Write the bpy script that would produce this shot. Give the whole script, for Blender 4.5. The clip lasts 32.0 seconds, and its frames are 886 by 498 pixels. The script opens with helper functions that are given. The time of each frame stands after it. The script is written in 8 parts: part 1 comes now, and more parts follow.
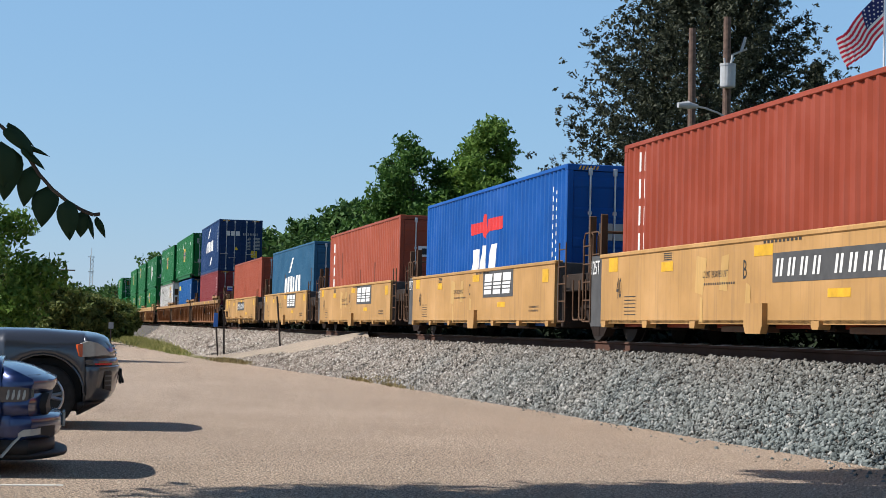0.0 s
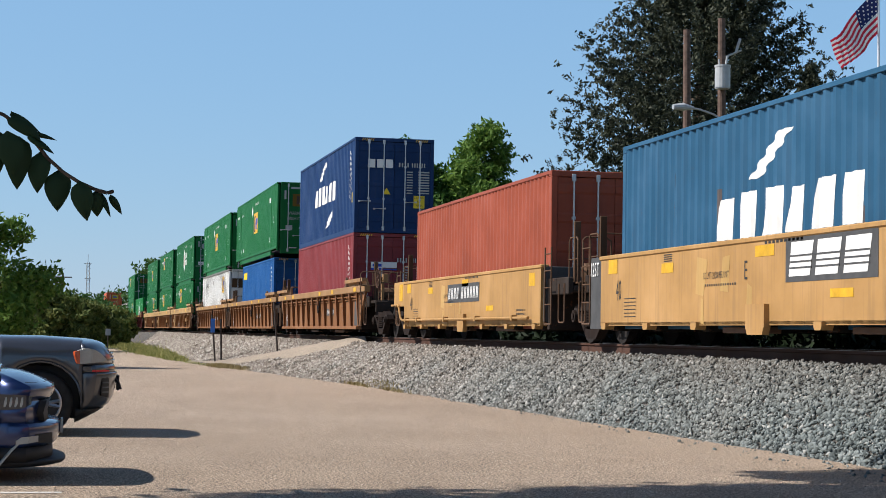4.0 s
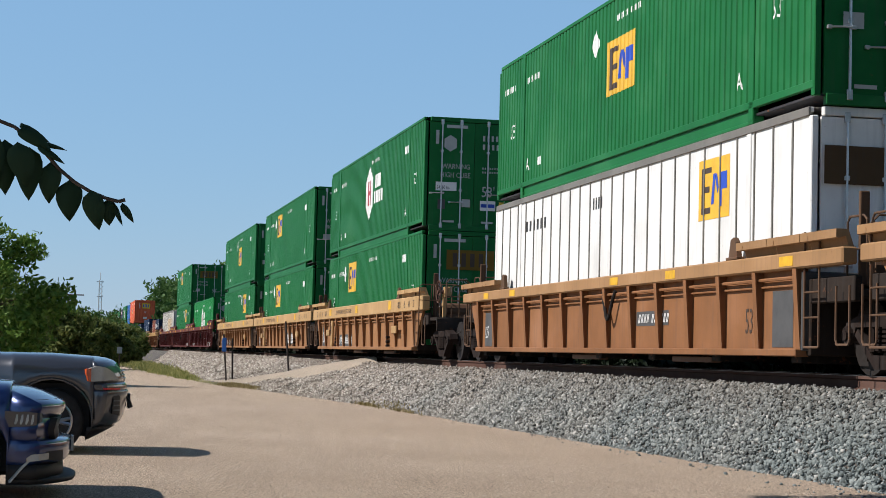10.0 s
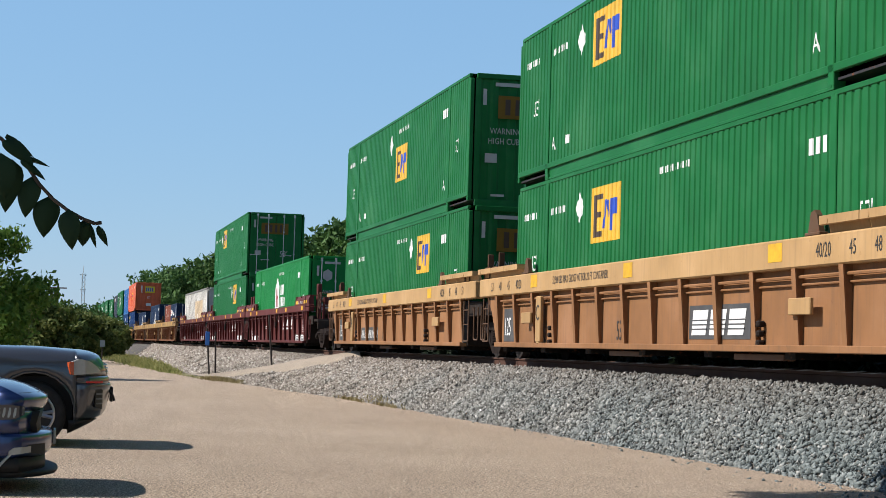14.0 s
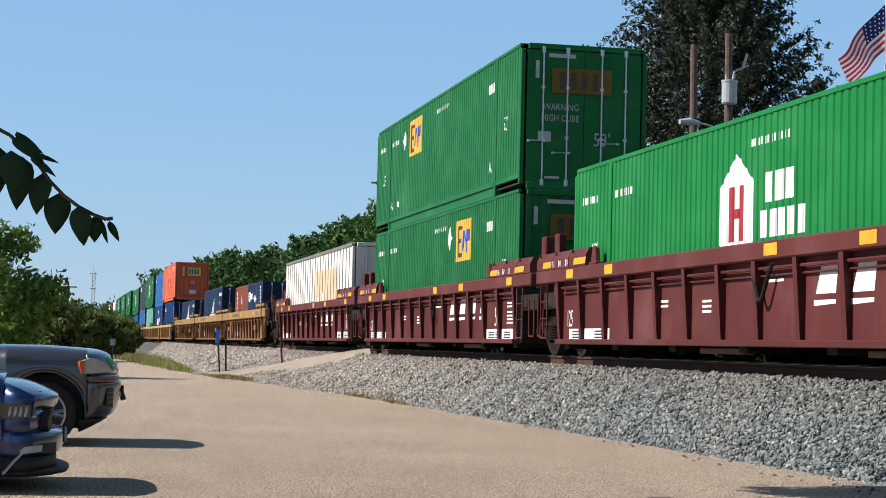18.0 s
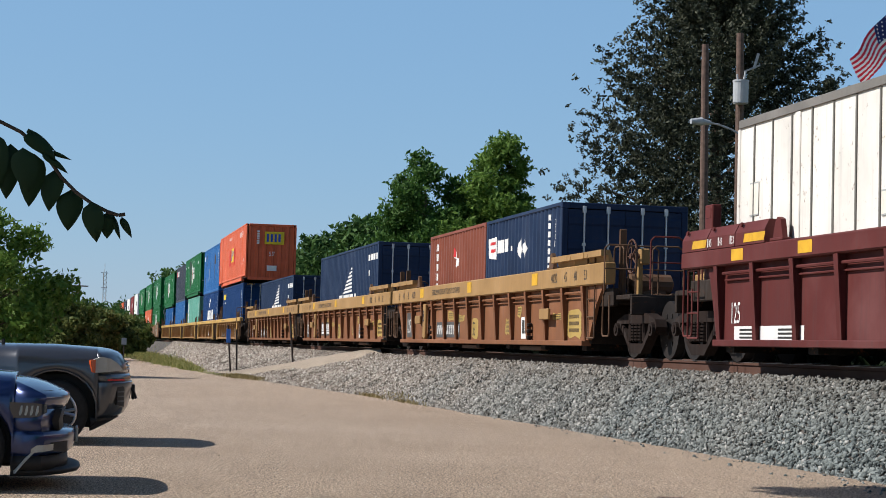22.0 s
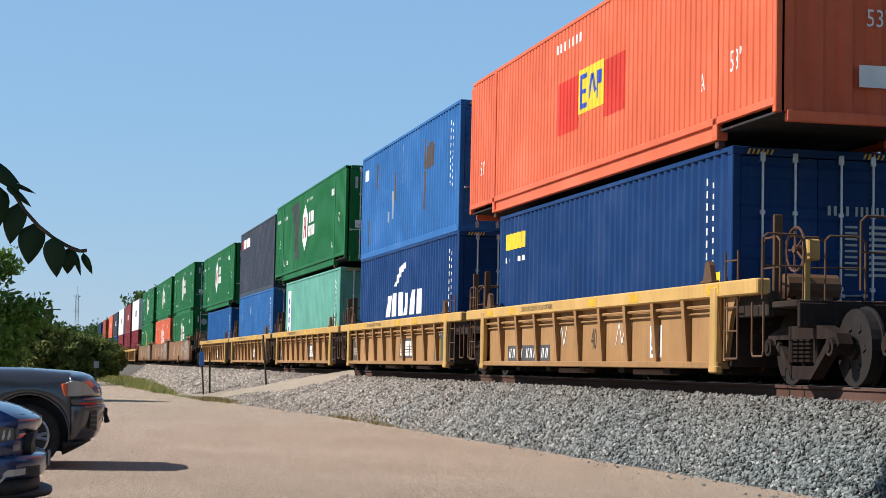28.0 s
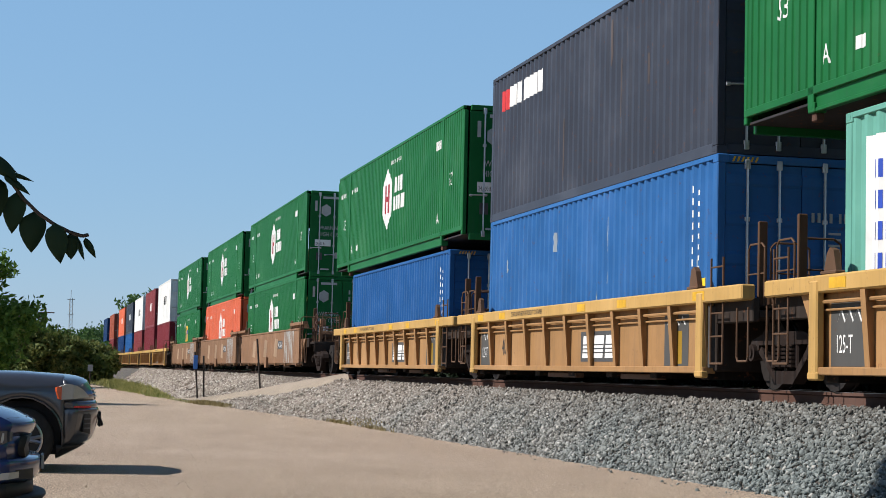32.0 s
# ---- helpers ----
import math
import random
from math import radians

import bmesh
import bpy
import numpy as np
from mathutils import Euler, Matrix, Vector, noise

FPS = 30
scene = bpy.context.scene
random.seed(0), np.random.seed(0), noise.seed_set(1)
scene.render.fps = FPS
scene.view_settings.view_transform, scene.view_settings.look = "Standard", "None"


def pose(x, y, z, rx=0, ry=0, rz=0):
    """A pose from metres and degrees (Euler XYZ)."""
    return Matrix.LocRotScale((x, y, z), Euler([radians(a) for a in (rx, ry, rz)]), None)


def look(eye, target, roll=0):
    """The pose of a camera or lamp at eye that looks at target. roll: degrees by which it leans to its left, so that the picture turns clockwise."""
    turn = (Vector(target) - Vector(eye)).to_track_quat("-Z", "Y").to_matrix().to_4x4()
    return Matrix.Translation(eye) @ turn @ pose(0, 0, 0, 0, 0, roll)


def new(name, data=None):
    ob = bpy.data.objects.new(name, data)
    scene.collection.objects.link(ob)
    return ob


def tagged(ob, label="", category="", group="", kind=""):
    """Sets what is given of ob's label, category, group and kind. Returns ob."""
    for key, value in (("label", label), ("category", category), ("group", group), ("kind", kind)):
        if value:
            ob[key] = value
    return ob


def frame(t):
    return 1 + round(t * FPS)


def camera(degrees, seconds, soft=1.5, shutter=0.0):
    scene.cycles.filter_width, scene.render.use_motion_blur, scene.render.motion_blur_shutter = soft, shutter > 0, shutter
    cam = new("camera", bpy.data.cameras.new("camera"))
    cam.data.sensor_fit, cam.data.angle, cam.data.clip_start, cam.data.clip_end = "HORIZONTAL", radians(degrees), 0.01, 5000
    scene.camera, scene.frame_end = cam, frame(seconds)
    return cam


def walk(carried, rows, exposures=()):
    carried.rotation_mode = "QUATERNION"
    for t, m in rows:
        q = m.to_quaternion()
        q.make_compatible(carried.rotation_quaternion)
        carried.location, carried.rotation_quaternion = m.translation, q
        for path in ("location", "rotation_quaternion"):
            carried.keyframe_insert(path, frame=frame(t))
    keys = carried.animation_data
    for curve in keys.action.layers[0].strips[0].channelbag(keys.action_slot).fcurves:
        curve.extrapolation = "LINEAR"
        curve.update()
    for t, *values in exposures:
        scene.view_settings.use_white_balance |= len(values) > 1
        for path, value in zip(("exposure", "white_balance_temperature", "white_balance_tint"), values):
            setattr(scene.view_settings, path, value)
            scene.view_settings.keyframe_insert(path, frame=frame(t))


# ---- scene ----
SECONDS = 32.0
EYE = (0.0, 0.0, 1.25)
# seconds, degrees right of the track's direction, degrees up, degrees of lean to the left
TURNS = [
    (0, 12.203, 2.603, 1.451), (0.5, 12.072, 2.632, 1.440), (1, 12.024, 2.586, 1.339), (1.5, 11.945, 2.543, 1.257),
    (2, 11.898, 2.583, 1.174), (2.5, 11.850, 2.597, 1.024), (4.5, 12.384, 2.804, 0.940), (5, 12.265, 2.875, 1.037),
    (5.5, 12.104, 2.792, 1.036), (6, 12.023, 2.964, 1.141), (6.5, 11.806, 2.869, 1.073), (7, 11.955, 2.914, 1.122),
    (7.5, 11.941, 3.067, 1.184), (8, 12.096, 3.192, 1.125), (8.5, 12.142, 3.298, 1.162), (9, 12.052, 3.438, 1.328),
    (9.5, 12.025, 3.428, 1.297), (10, 11.906, 3.399, 1.496), (10.5, 12.157, 3.622, 1.587), (11, 12.767, 3.594, 1.821),
    (11.5, 13.129, 3.519, 1.632), (12, 13.247, 3.400, 1.580), (12.5, 13.022, 3.239, 1.665), (13, 12.725, 3.195, 1.790),
    (13.5, 12.687, 3.222, 1.794), (14, 12.433, 3.244, 1.735), (14.5, 12.451, 3.311, 1.651), (15, 12.396, 3.188, 1.558),
    (15.5, 12.554, 3.092, 1.364), (17.5, 12.326, 3.182, 1.434), (18, 12.127, 3.134, 1.416), (18.5, 12.140, 3.010, 1.381),
    (19, 12.053, 2.994, 1.404), (19.5, 11.979, 2.832, 1.351), (20, 11.894, 2.806, 1.348), (20.5, 11.784, 2.785, 1.270),
    (21, 11.944, 2.984, 1.488), (21.5, 11.874, 3.045, 1.489), (22, 11.780, 3.112, 1.507), (22.5, 11.824, 3.088, 1.492),
    (23, 11.758, 2.990, 1.540), (23.5, 11.728, 3.034, 1.488), (24, 11.871, 3.101, 1.512), (24.5, 11.783, 3.211, 1.419),
    (26.5, 12.367, 3.497, 1.481), (27, 12.586, 3.466, 1.336), (27.5, 12.589, 3.774, 1.367), (28, 12.625, 3.830, 1.226),
    (28.5, 12.612, 3.918, 1.201), (29, 12.726, 3.953, 1.004), (29.5, 12.959, 4.005, 1.080), (30, 12.868, 4.092, 1.032),
    (30.5, 12.754, 4.083, 1.123), (31, 12.753, 4.011, 1.217), (31.5, 12.942, 4.004, 1.363), (32, 12.803, 3.969, 1.368)]


def aim(yaw, up, lean):
    a, b = radians(yaw), radians(up)
    way = Vector((math.sin(a) * math.cos(b), math.cos(a) * math.cos(b), math.sin(b)))
    return look(EYE, Vector(EYE) + way * 20, lean)


# the film brightens and darkens a little as the train fills it
EXPOSURES = [(0.0, 0.43), (2.0, 0.43), (5.0, 0.43), (6.0, 0.50), (7.0, 0.52), (9.0, 0.43), (10.0, 0.33), (11.0, 0.22), (12.0, 0.42), (13.0, 0.44), (15.0, 0.48), (17.5, 0.50), (19.0, 0.48), (20.0, 0.44), (21.0, 0.28), (22.0, 0.26), (23.0, 0.44), (24.0, 0.44), (27.0, 0.44), (28.0, 0.45), (30.0, 0.38), (SECONDS, 0.35)]
cam = camera(27.94, SECONDS, soft=0.8)
walk(cam, [(t, aim(a, b, c)) for t, a, b, c in TURNS], [(t, e, 6400, 13) for t, e in EXPOSURES])

# ---- light ----
SUN_WAY = Vector((-0.76, 0.10, 0.70)).normalized()   # towards the sun
sun_data = bpy.data.lights.new("sun", "SUN")
sun_data.energy, sun_data.angle, sun_data.color = 5.0, radians(0.53), (1.0, 0.95, 0.87)
sun = new("sun", sun_data)
sun.matrix_world = look((-60, 10, 60), Vector((-60, 10, 60)) - SUN_WAY)
world = bpy.data.worlds.new("sky")
scene.world = world
world.use_nodes = True
wn, wl = world.node_tree.nodes, world.node_tree.links
sky = wn.new("ShaderNodeTexSky")
sky.sky_type, sky.sun_disc = "NISHITA", False
sky.sun_elevation = math.asin(SUN_WAY.z)
sky.sun_rotation = math.atan2(SUN_WAY.x, SUN_WAY.y)
sky.air_density, sky.dust_density, sky.ozone_density = 1.2, 0.0, 3.0
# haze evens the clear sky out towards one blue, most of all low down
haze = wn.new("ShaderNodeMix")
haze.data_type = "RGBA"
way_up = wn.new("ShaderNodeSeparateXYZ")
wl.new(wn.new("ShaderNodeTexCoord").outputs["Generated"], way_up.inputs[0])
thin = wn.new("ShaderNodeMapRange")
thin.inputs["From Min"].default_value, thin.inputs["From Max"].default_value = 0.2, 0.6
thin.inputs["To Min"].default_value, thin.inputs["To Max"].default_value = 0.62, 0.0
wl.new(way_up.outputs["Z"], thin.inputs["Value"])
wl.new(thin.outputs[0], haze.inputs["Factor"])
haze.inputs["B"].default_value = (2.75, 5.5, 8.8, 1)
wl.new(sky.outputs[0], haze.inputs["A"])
wn["Background"].inputs["Strength"].default_value = 0.073
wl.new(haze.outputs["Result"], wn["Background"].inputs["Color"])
scene.view_settings.exposure = 0.0

# ---- materials ----
MATS = {}


def nodes_of(name):
    m = bpy.data.materials.new(name)
    m.use_nodes = True
    return m, m.node_tree.nodes, m.node_tree.links, m.node_tree.nodes["Principled BSDF"]


def ramp(n, stops):
    r = n.new("ShaderNodeValToRGB")
    e = r.color_ramp.elements
    e[0].position, e[0].color = stops[0][0], (*stops[0][1], 1)
    e[1].position, e[1].color = stops[-1][0], (*stops[-1][1], 1)
    for p, c in stops[1:-1]:
        x = e.new(p)
        x.color = (*c, 1)
    return r


def noise_tex(n, l, coord, scale, detail=4.0, rough=0.6, stretch=None):
    t = n.new("ShaderNodeTexNoise")
    t.inputs["Scale"].default_value, t.inputs["Detail"].default_value, t.inputs["Roughness"].default_value = scale, detail, rough
    if stretch:
        mp = n.new("ShaderNodeMapping")
        mp.inputs["Scale"].default_value = stretch
        l.new(coord, mp.inputs["Vector"])
        coord = mp.outputs[0]
    l.new(coord, t.inputs["Vector"])
    return t.outputs["Fac"]


def mix(n, l, fac, a, b, mode="MIX"):
    x = n.new("ShaderNodeMix")
    x.data_type, x.blend_type = "RGBA", mode
    for sock, v in ((x.inputs["Factor"], fac), (x.inputs["A"], a), (x.inputs["B"], b)):
        if hasattr(v, "is_linked"):
            l.new(v, sock)
        elif sock.type == "VALUE":
            sock.default_value = v
        else:
            sock.default_value = (*v, 1)
    return x.outputs["Result"]


def bump(n, l, bs, height, strength, distance=0.01):
    b = n.new("ShaderNodeBump")
    b.inputs["Strength"].default_value, b.inputs["Distance"].default_value = strength, distance
    l.new(height, b.inputs["Height"])
    l.new(b.outputs[0], bs.inputs["Normal"])


def paint(name, color, fade=0.25, rust=0.12, rough=0.5, grime=0.35, metal=0.0):
    """Weathered paint on steel: faded patches, streaks that run down, specks of rust, fine relief."""
    if name in MATS:
        return MATS[name]
    color = tuple(x * 0.8 for x in color)
    m, n, l, bs = nodes_of(name)
    co = n.new("ShaderNodeTexCoord").outputs["Object"]
    big = noise_tex(n, l, co, 0.7, 5)
    light = tuple(min(1, c * 1.25 + 0.03) for c in color)
    dark = tuple(c * 0.72 for c in color)
    r1 = ramp(n, [(0.3, dark), (0.5, color), (0.75, light)])
    l.new(big, r1.inputs[0])
    c = mix(n, l, fade * 2, color, r1.outputs[0])
    st = noise_tex(n, l, co, 3.0, 4, 0.6, (4.0, 4.0, 0.25))
    r2 = ramp(n, [(0.5, (0, 0, 0)), (0.72, (1, 1, 1))])
    l.new(st, r2.inputs[0])
    sm = n.new("ShaderNodeMath")
    sm.operation = "MULTIPLY"
    sm.inputs[1].default_value = grime
    l.new(r2.outputs[0], sm.inputs[0])
    c = mix(n, l, sm.outputs[0], c, tuple(x * 0.45 + 0.03 for x in color))
    sp = noise_tex(n, l, co, 9.0, 6, 0.7)
    r3 = ramp(n, [(0.66 - rust * 0.4, (0, 0, 0)), (0.74 - rust * 0.4, (1, 1, 1))])
    l.new(sp, r3.inputs[0])
    rm = n.new("ShaderNodeMath")
    rm.operation = "MULTIPLY"
    rm.inputs[1].default_value = min(1.0, rust * 5)
    l.new(r3.outputs[0], rm.inputs[0])
    c = mix(n, l, rm.outputs[0], c, (0.12, 0.05, 0.025))
    oi = n.new("ShaderNodeObjectInfo")
    hs = n.new("ShaderNodeHueSaturation")
    mr = n.new("ShaderNodeMapRange")
    mr.inputs["To Min"].default_value, mr.inputs["To Max"].default_value = 0.92, 1.08
    l.new(oi.outputs["Random"], mr.inputs["Value"])
    l.new(mr.outputs[0], hs.inputs["Value"])
    l.new(c, hs.inputs["Color"])
    l.new(hs.outputs[0], bs.inputs["Base Color"])
    bs.inputs["Roughness"].default_value, bs.inputs["Metallic"].default_value = rough, metal
    bs.inputs["Specular IOR Level"].default_value = 0.1
    bump(n, l, bs, sp, 0.12, 0.004)
    MATS[name] = m
    return m


def plain(name, color, rough=0.6, metal=0.0, var=0.15, scale=6.0, spec=0.4):
    if name in MATS:
        return MATS[name]
    color = tuple(x * 0.85 for x in color)
    m, n, l, bs = nodes_of(name)
    co = n.new("ShaderNodeTexCoord").outputs["Object"]
    f = noise_tex(n, l, co, scale, 5)
    r = ramp(n, [(0.3, tuple(c * (1 - var) for c in color)), (0.7, tuple(min(1, c * (1 + var)) for c in color))])
    l.new(f, r.inputs[0])
    l.new(r.outputs[0], bs.inputs["Base Color"])
    bs.inputs["Roughness"].default_value, bs.inputs["Metallic"].default_value = rough, metal
    bs.inputs["Specular IOR Level"].default_value = spec
    bump(n, l, bs, f, 0.1, 0.005)
    MATS[name] = m
    return m


def leafy(name, dark, light, trans=0.25):
    """Leaves or thin cloth: each island its own shade, a little light passing through."""
    if name in MATS:
        return MATS[name]
    m, n, l, bs = nodes_of(name)
    g = n.new("ShaderNodeNewGeometry")
    r = ramp(n, [(0.0, dark), (1.0, light)])
    l.new(g.outputs["Random Per Island"], r.inputs[0])
    l.new(r.outputs[0], bs.inputs["Base Color"])
    bs.inputs["Roughness"].default_value = 0.6
    bs.inputs["Specular IOR Level"].default_value = 0.15
    tr = n.new("ShaderNodeBsdfTranslucent")
    l.new(r.outputs[0], tr.inputs["Color"])
    mx = n.new("ShaderNodeMixShader")
    mx.inputs[0].default_value = trans
    l.new(bs.outputs[0], mx.inputs[1])
    l.new(tr.outputs[0], mx.inputs[2])
    l.new(mx.outputs[0], n["Material Output"].inputs["Surface"])
    MATS[name] = m
    return m


def stone_mat(name):
    """Crushed stone: blue-grey where it is new, pale and tan farther down the line."""
    m, n, l, bs = nodes_of(name)
    g = n.new("ShaderNodeNewGeometry")
    sx = n.new("ShaderNodeSeparateXYZ")
    l.new(g.outputs["Position"], sx.inputs[0])
    big = noise_tex(n, l, g.outputs["Position"], 0.35, 3)
    ad = n.new("ShaderNodeMath")
    ad.operation = "MULTIPLY_ADD"
    l.new(big, ad.inputs[0])
    ad.inputs[1].default_value = 26.0
    l.new(sx.outputs["Y"], ad.inputs[2])
    mr = n.new("ShaderNodeMapRange")
    mr.inputs["From Min"].default_value, mr.inputs["From Max"].default_value = 32.0, 62.0
    l.new(ad.outputs[0], mr.inputs["Value"])
    new_c = ramp(n, [(0.0, (0.045, 0.054, 0.054)), (0.5, (0.138, 0.160, 0.156)), (0.93, (0.22, 0.245, 0.238)), (1.0, (0.38, 0.375, 0.35))])
    old_c = ramp(n, [(0.0, (0.12, 0.098, 0.08)), (0.4, (0.25, 0.215, 0.18)), (0.85, (0.37, 0.33, 0.28)), (1.0, (0.50, 0.47, 0.42))])
    l.new(g.outputs["Random Per Island"], new_c.inputs[0])
    l.new(g.outputs["Random Per Island"], old_c.inputs[0])
    c = mix(n, l, mr.outputs[0], new_c.outputs[0], old_c.outputs[0])
    # brake dust and rust close to the rails
    dust = n.new("ShaderNodeMapRange")
    dust.inputs["From Min"].default_value, dust.inputs["From Max"].default_value = 8.15, 8.75
    dust.inputs["To Max"].default_value = 0.45
    l.new(sx.outputs["X"], dust.inputs["Value"])
    c = mix(n, l, dust.outputs[0], c, (0.17, 0.13, 0.10))
    l.new(c, bs.inputs["Base Color"])
    bs.inputs["Roughness"].default_value = 0.9
    bs.inputs["Specular IOR Level"].default_value = 0.2
    f = noise_tex(n, l, g.outputs["Position"], 60.0, 4)
    bump(n, l, bs, f, 0.4, 0.01)
    MATS[name] = m
    return m


def ground_mat(name, c0, c1, c2, fine=140.0, rough=0.95, relief=0.5, grain=1.0, stretch=None):
    m, n, l, bs = nodes_of(name)
    g = n.new("ShaderNodeNewGeometry").outputs["Position"]
    a = noise_tex(n, l, g, 0.22, 5)
    b = noise_tex(n, l, g, fine, 8, 0.85, stretch)
    p = noise_tex(n, l, g, 1.6, 4, 0.6, (1.0, 0.3, 1.0))
    r = ramp(n, [(0.3, c0), (0.5, c1), (0.7, c2)])
    l.new(a, r.inputs[0])
    r2 = ramp(n, [(0.5 - 0.10 / grain, (0.36, 0.36, 0.37)), (0.5, (0.98, 0.98, 0.98)), (0.5 + 0.10 / grain, (1.8, 1.77, 1.7))])
    l.new(b, r2.inputs[0])
    r3 = ramp(n, [(0.35, (0.93, 0.93, 0.93)), (0.65, (1.06, 1.06, 1.06))])
    l.new(p, r3.inputs[0])
    c = mix(n, l, 1.0, r.outputs[0], r2.outputs[0], "MULTIPLY")
    c = mix(n, l, 1.0, c, r3.outputs[0], "MULTIPLY")
    l.new(c, bs.inputs["Base Color"])
    bs.inputs["Roughness"].default_value = rough
    bs.inputs["Specular IOR Level"].default_value = 0.2
    bump(n, l, bs, b, relief, 0.02)
    MATS[name] = m
    return m


# ---- mesh tools ----
class MB:
    """Collects vertices and faces for one mesh."""

    def __init__(self):
        self.v, self.f = [], []

    def poly(self, pts):
        k = len(self.v)
        self.v += [tuple(p) for p in pts]
        self.f.append(tuple(range(k, k + len(pts))))
        return self

    def box(self, c, s, rot=None):
        k = len(self.v)
        x, y, z = s[0] / 2, s[1] / 2, s[2] / 2
        pts = [Vector((a * x, b * y, d * z)) for a in (-1, 1) for b in (-1, 1) for d in (-1, 1)]
        if rot:
            e = Euler([radians(a) for a in rot]).to_matrix()
            pts = [e @ p for p in pts]
        self.v += [(p.x + c[0], p.y + c[1], p.z + c[2]) for p in pts]
        self.f += [tuple(k + i for i in q) for q in ((0, 1, 3, 2), (4, 6, 7, 5), (0, 4, 5, 1), (2, 3, 7, 6), (0, 2, 6, 4), (1, 5, 7, 3))]
        return self

    def cbox(self, c, s, b=0.01):
        """A box with bevelled edges."""
        k = len(self.v)
        h = [d / 2 for d in s]
        b = min(b, *(d * 0.45 for d in h))
        idx = {}
        for sx in (-1, 1):
            for sy in (-1, 1):
                for sz in (-1, 1):
                    for ax in range(3):
                        sg = (sx, sy, sz)
                        idx[(sg, ax)] = len(self.v)
                        self.v.append(tuple(c[i] + sg[i] * (h[i] - (0 if i == ax else b)) for i in range(3)))
        for ax in range(3):
            o = [i for i in range(3) if i != ax]
            for sg in (-1, 1):
                q = []
                for a, d in ((-1, -1), (1, -1), (1, 1), (-1, 1)):
                    t = [0, 0, 0]
                    t[ax], t[o[0]], t[o[1]] = sg, a, d
                    q.append(idx[(tuple(t), ax)])
                if (sg > 0) == (ax == 1):
                    q.reverse()
                self.f.append(tuple(q))
        for ax in range(3):
            o = [i for i in range(3) if i != ax]
            for a in (-1, 1):
                for d in (-1, 1):
                    t0, t1 = [0, 0, 0], [0, 0, 0]
                    t0[o[0]] = t1[o[0]] = a
                    t0[o[1]] = t1[o[1]] = d
                    t0[ax], t1[ax] = -1, 1
                    self.f.append((idx[(tuple(t0), o[0])], idx[(tuple(t1), o[0])], idx[(tuple(t1), o[1])], idx[(tuple(t0), o[1])]))
        for sx in (-1, 1):
            for sy in (-1, 1):
                for sz in (-1, 1):
                    self.f.append(tuple(idx[((sx, sy, sz), ax)] for ax in range(3)))
        return self

    def rod(self, p0, p1, r, seg=6, r1=None, caps=True):
        p0, p1 = Vector(p0), Vector(p1)
        r1 = r if r1 is None else r1
        d = (p1 - p0).normalized()
        a = d.orthogonal().normalized()
        b = d.cross(a)
        k = len(self.v)
        for p, q in ((p0, r), (p1, r1)):
            for i in range(seg):
                t = 2 * math.pi * i / seg
                self.v.append(tuple(p + a * q * math.cos(t) + b * q * math.sin(t)))
        for i in range(seg):
            j = (i + 1) % seg
            self.f.append((k + i, k + j, k + seg + j, k + seg + i))
        if caps:
            self.f.append(tuple(k + i for i in reversed(range(seg))))
            self.f.append(tuple(k + seg + i for i in range(seg)))
        return self

    def pipe(self, pts, r, seg=5):
        for a, b in zip(pts, pts[1:]):
            self.rod(a, b, r, seg)
        return self

    def extrude(self, outline, axis, a, b):
        """A flat outline of (u, v) made solid from a to b along an axis."""
        k, n = len(self.v), len(outline)
        for w in (a, b):
            for u, v in outline:
                self.v.append({0: (w, u, v), 1: (u, w, v), 2: (u, v, w)}[axis])
        self.f.append(tuple(k + i for i in range(n)))
        self.f.append(tuple(k + n + i for i in reversed(range(n))))
        for i in range(n):
            j = (i + 1) % n
            self.f.append((k + i, k + n + i, k + n + j, k + j))
        return self

    def mesh(self, name, mat, smooth=False):
        me = bpy.data.meshes.new(name)
        me.from_pydata(self.v, [], self.f)
        bm = bmesh.new()
        bm.from_mesh(me)
        bmesh.ops.recalc_face_normals(bm, faces=bm.faces)
        bm.to_mesh(me)
        bm.free()
        if smooth:
            me.polygons.foreach_set("use_smooth", [True] * len(me.polygons))
        if mat:
            me.materials.append(mat)
        me.update()
        return me


CACHE = {}


def shared(key, make):
    if key not in CACHE:
        CACHE[key] = make()
    return CACHE[key]


def part(name, data, mat, parent, label="", at=None):
    me = data.mesh(name, mat) if isinstance(data, MB) else data
    ob = new(name, me)
    ob.parent = parent
    if at is not None:
        ob.matrix_basis = at if isinstance(at, Matrix) else Matrix.Translation(at)
    return tagged(ob, label)


def thing(name, label, category, group="", m=None):
    ob = new(name)
    ob.empty_display_size = 0.3
    if m is not None:
        ob.matrix_basis = m
    return tagged(ob, label, category, group)


def solid(name, data, mat, label, category="", kind="", group="", m=None):
    me = data.mesh(name, mat) if isinstance(data, MB) else data
    ob = new(name, me)
    if m is not None:
        ob.matrix_basis = m
    return tagged(ob, label, category, group, kind)


TEXTS = {}


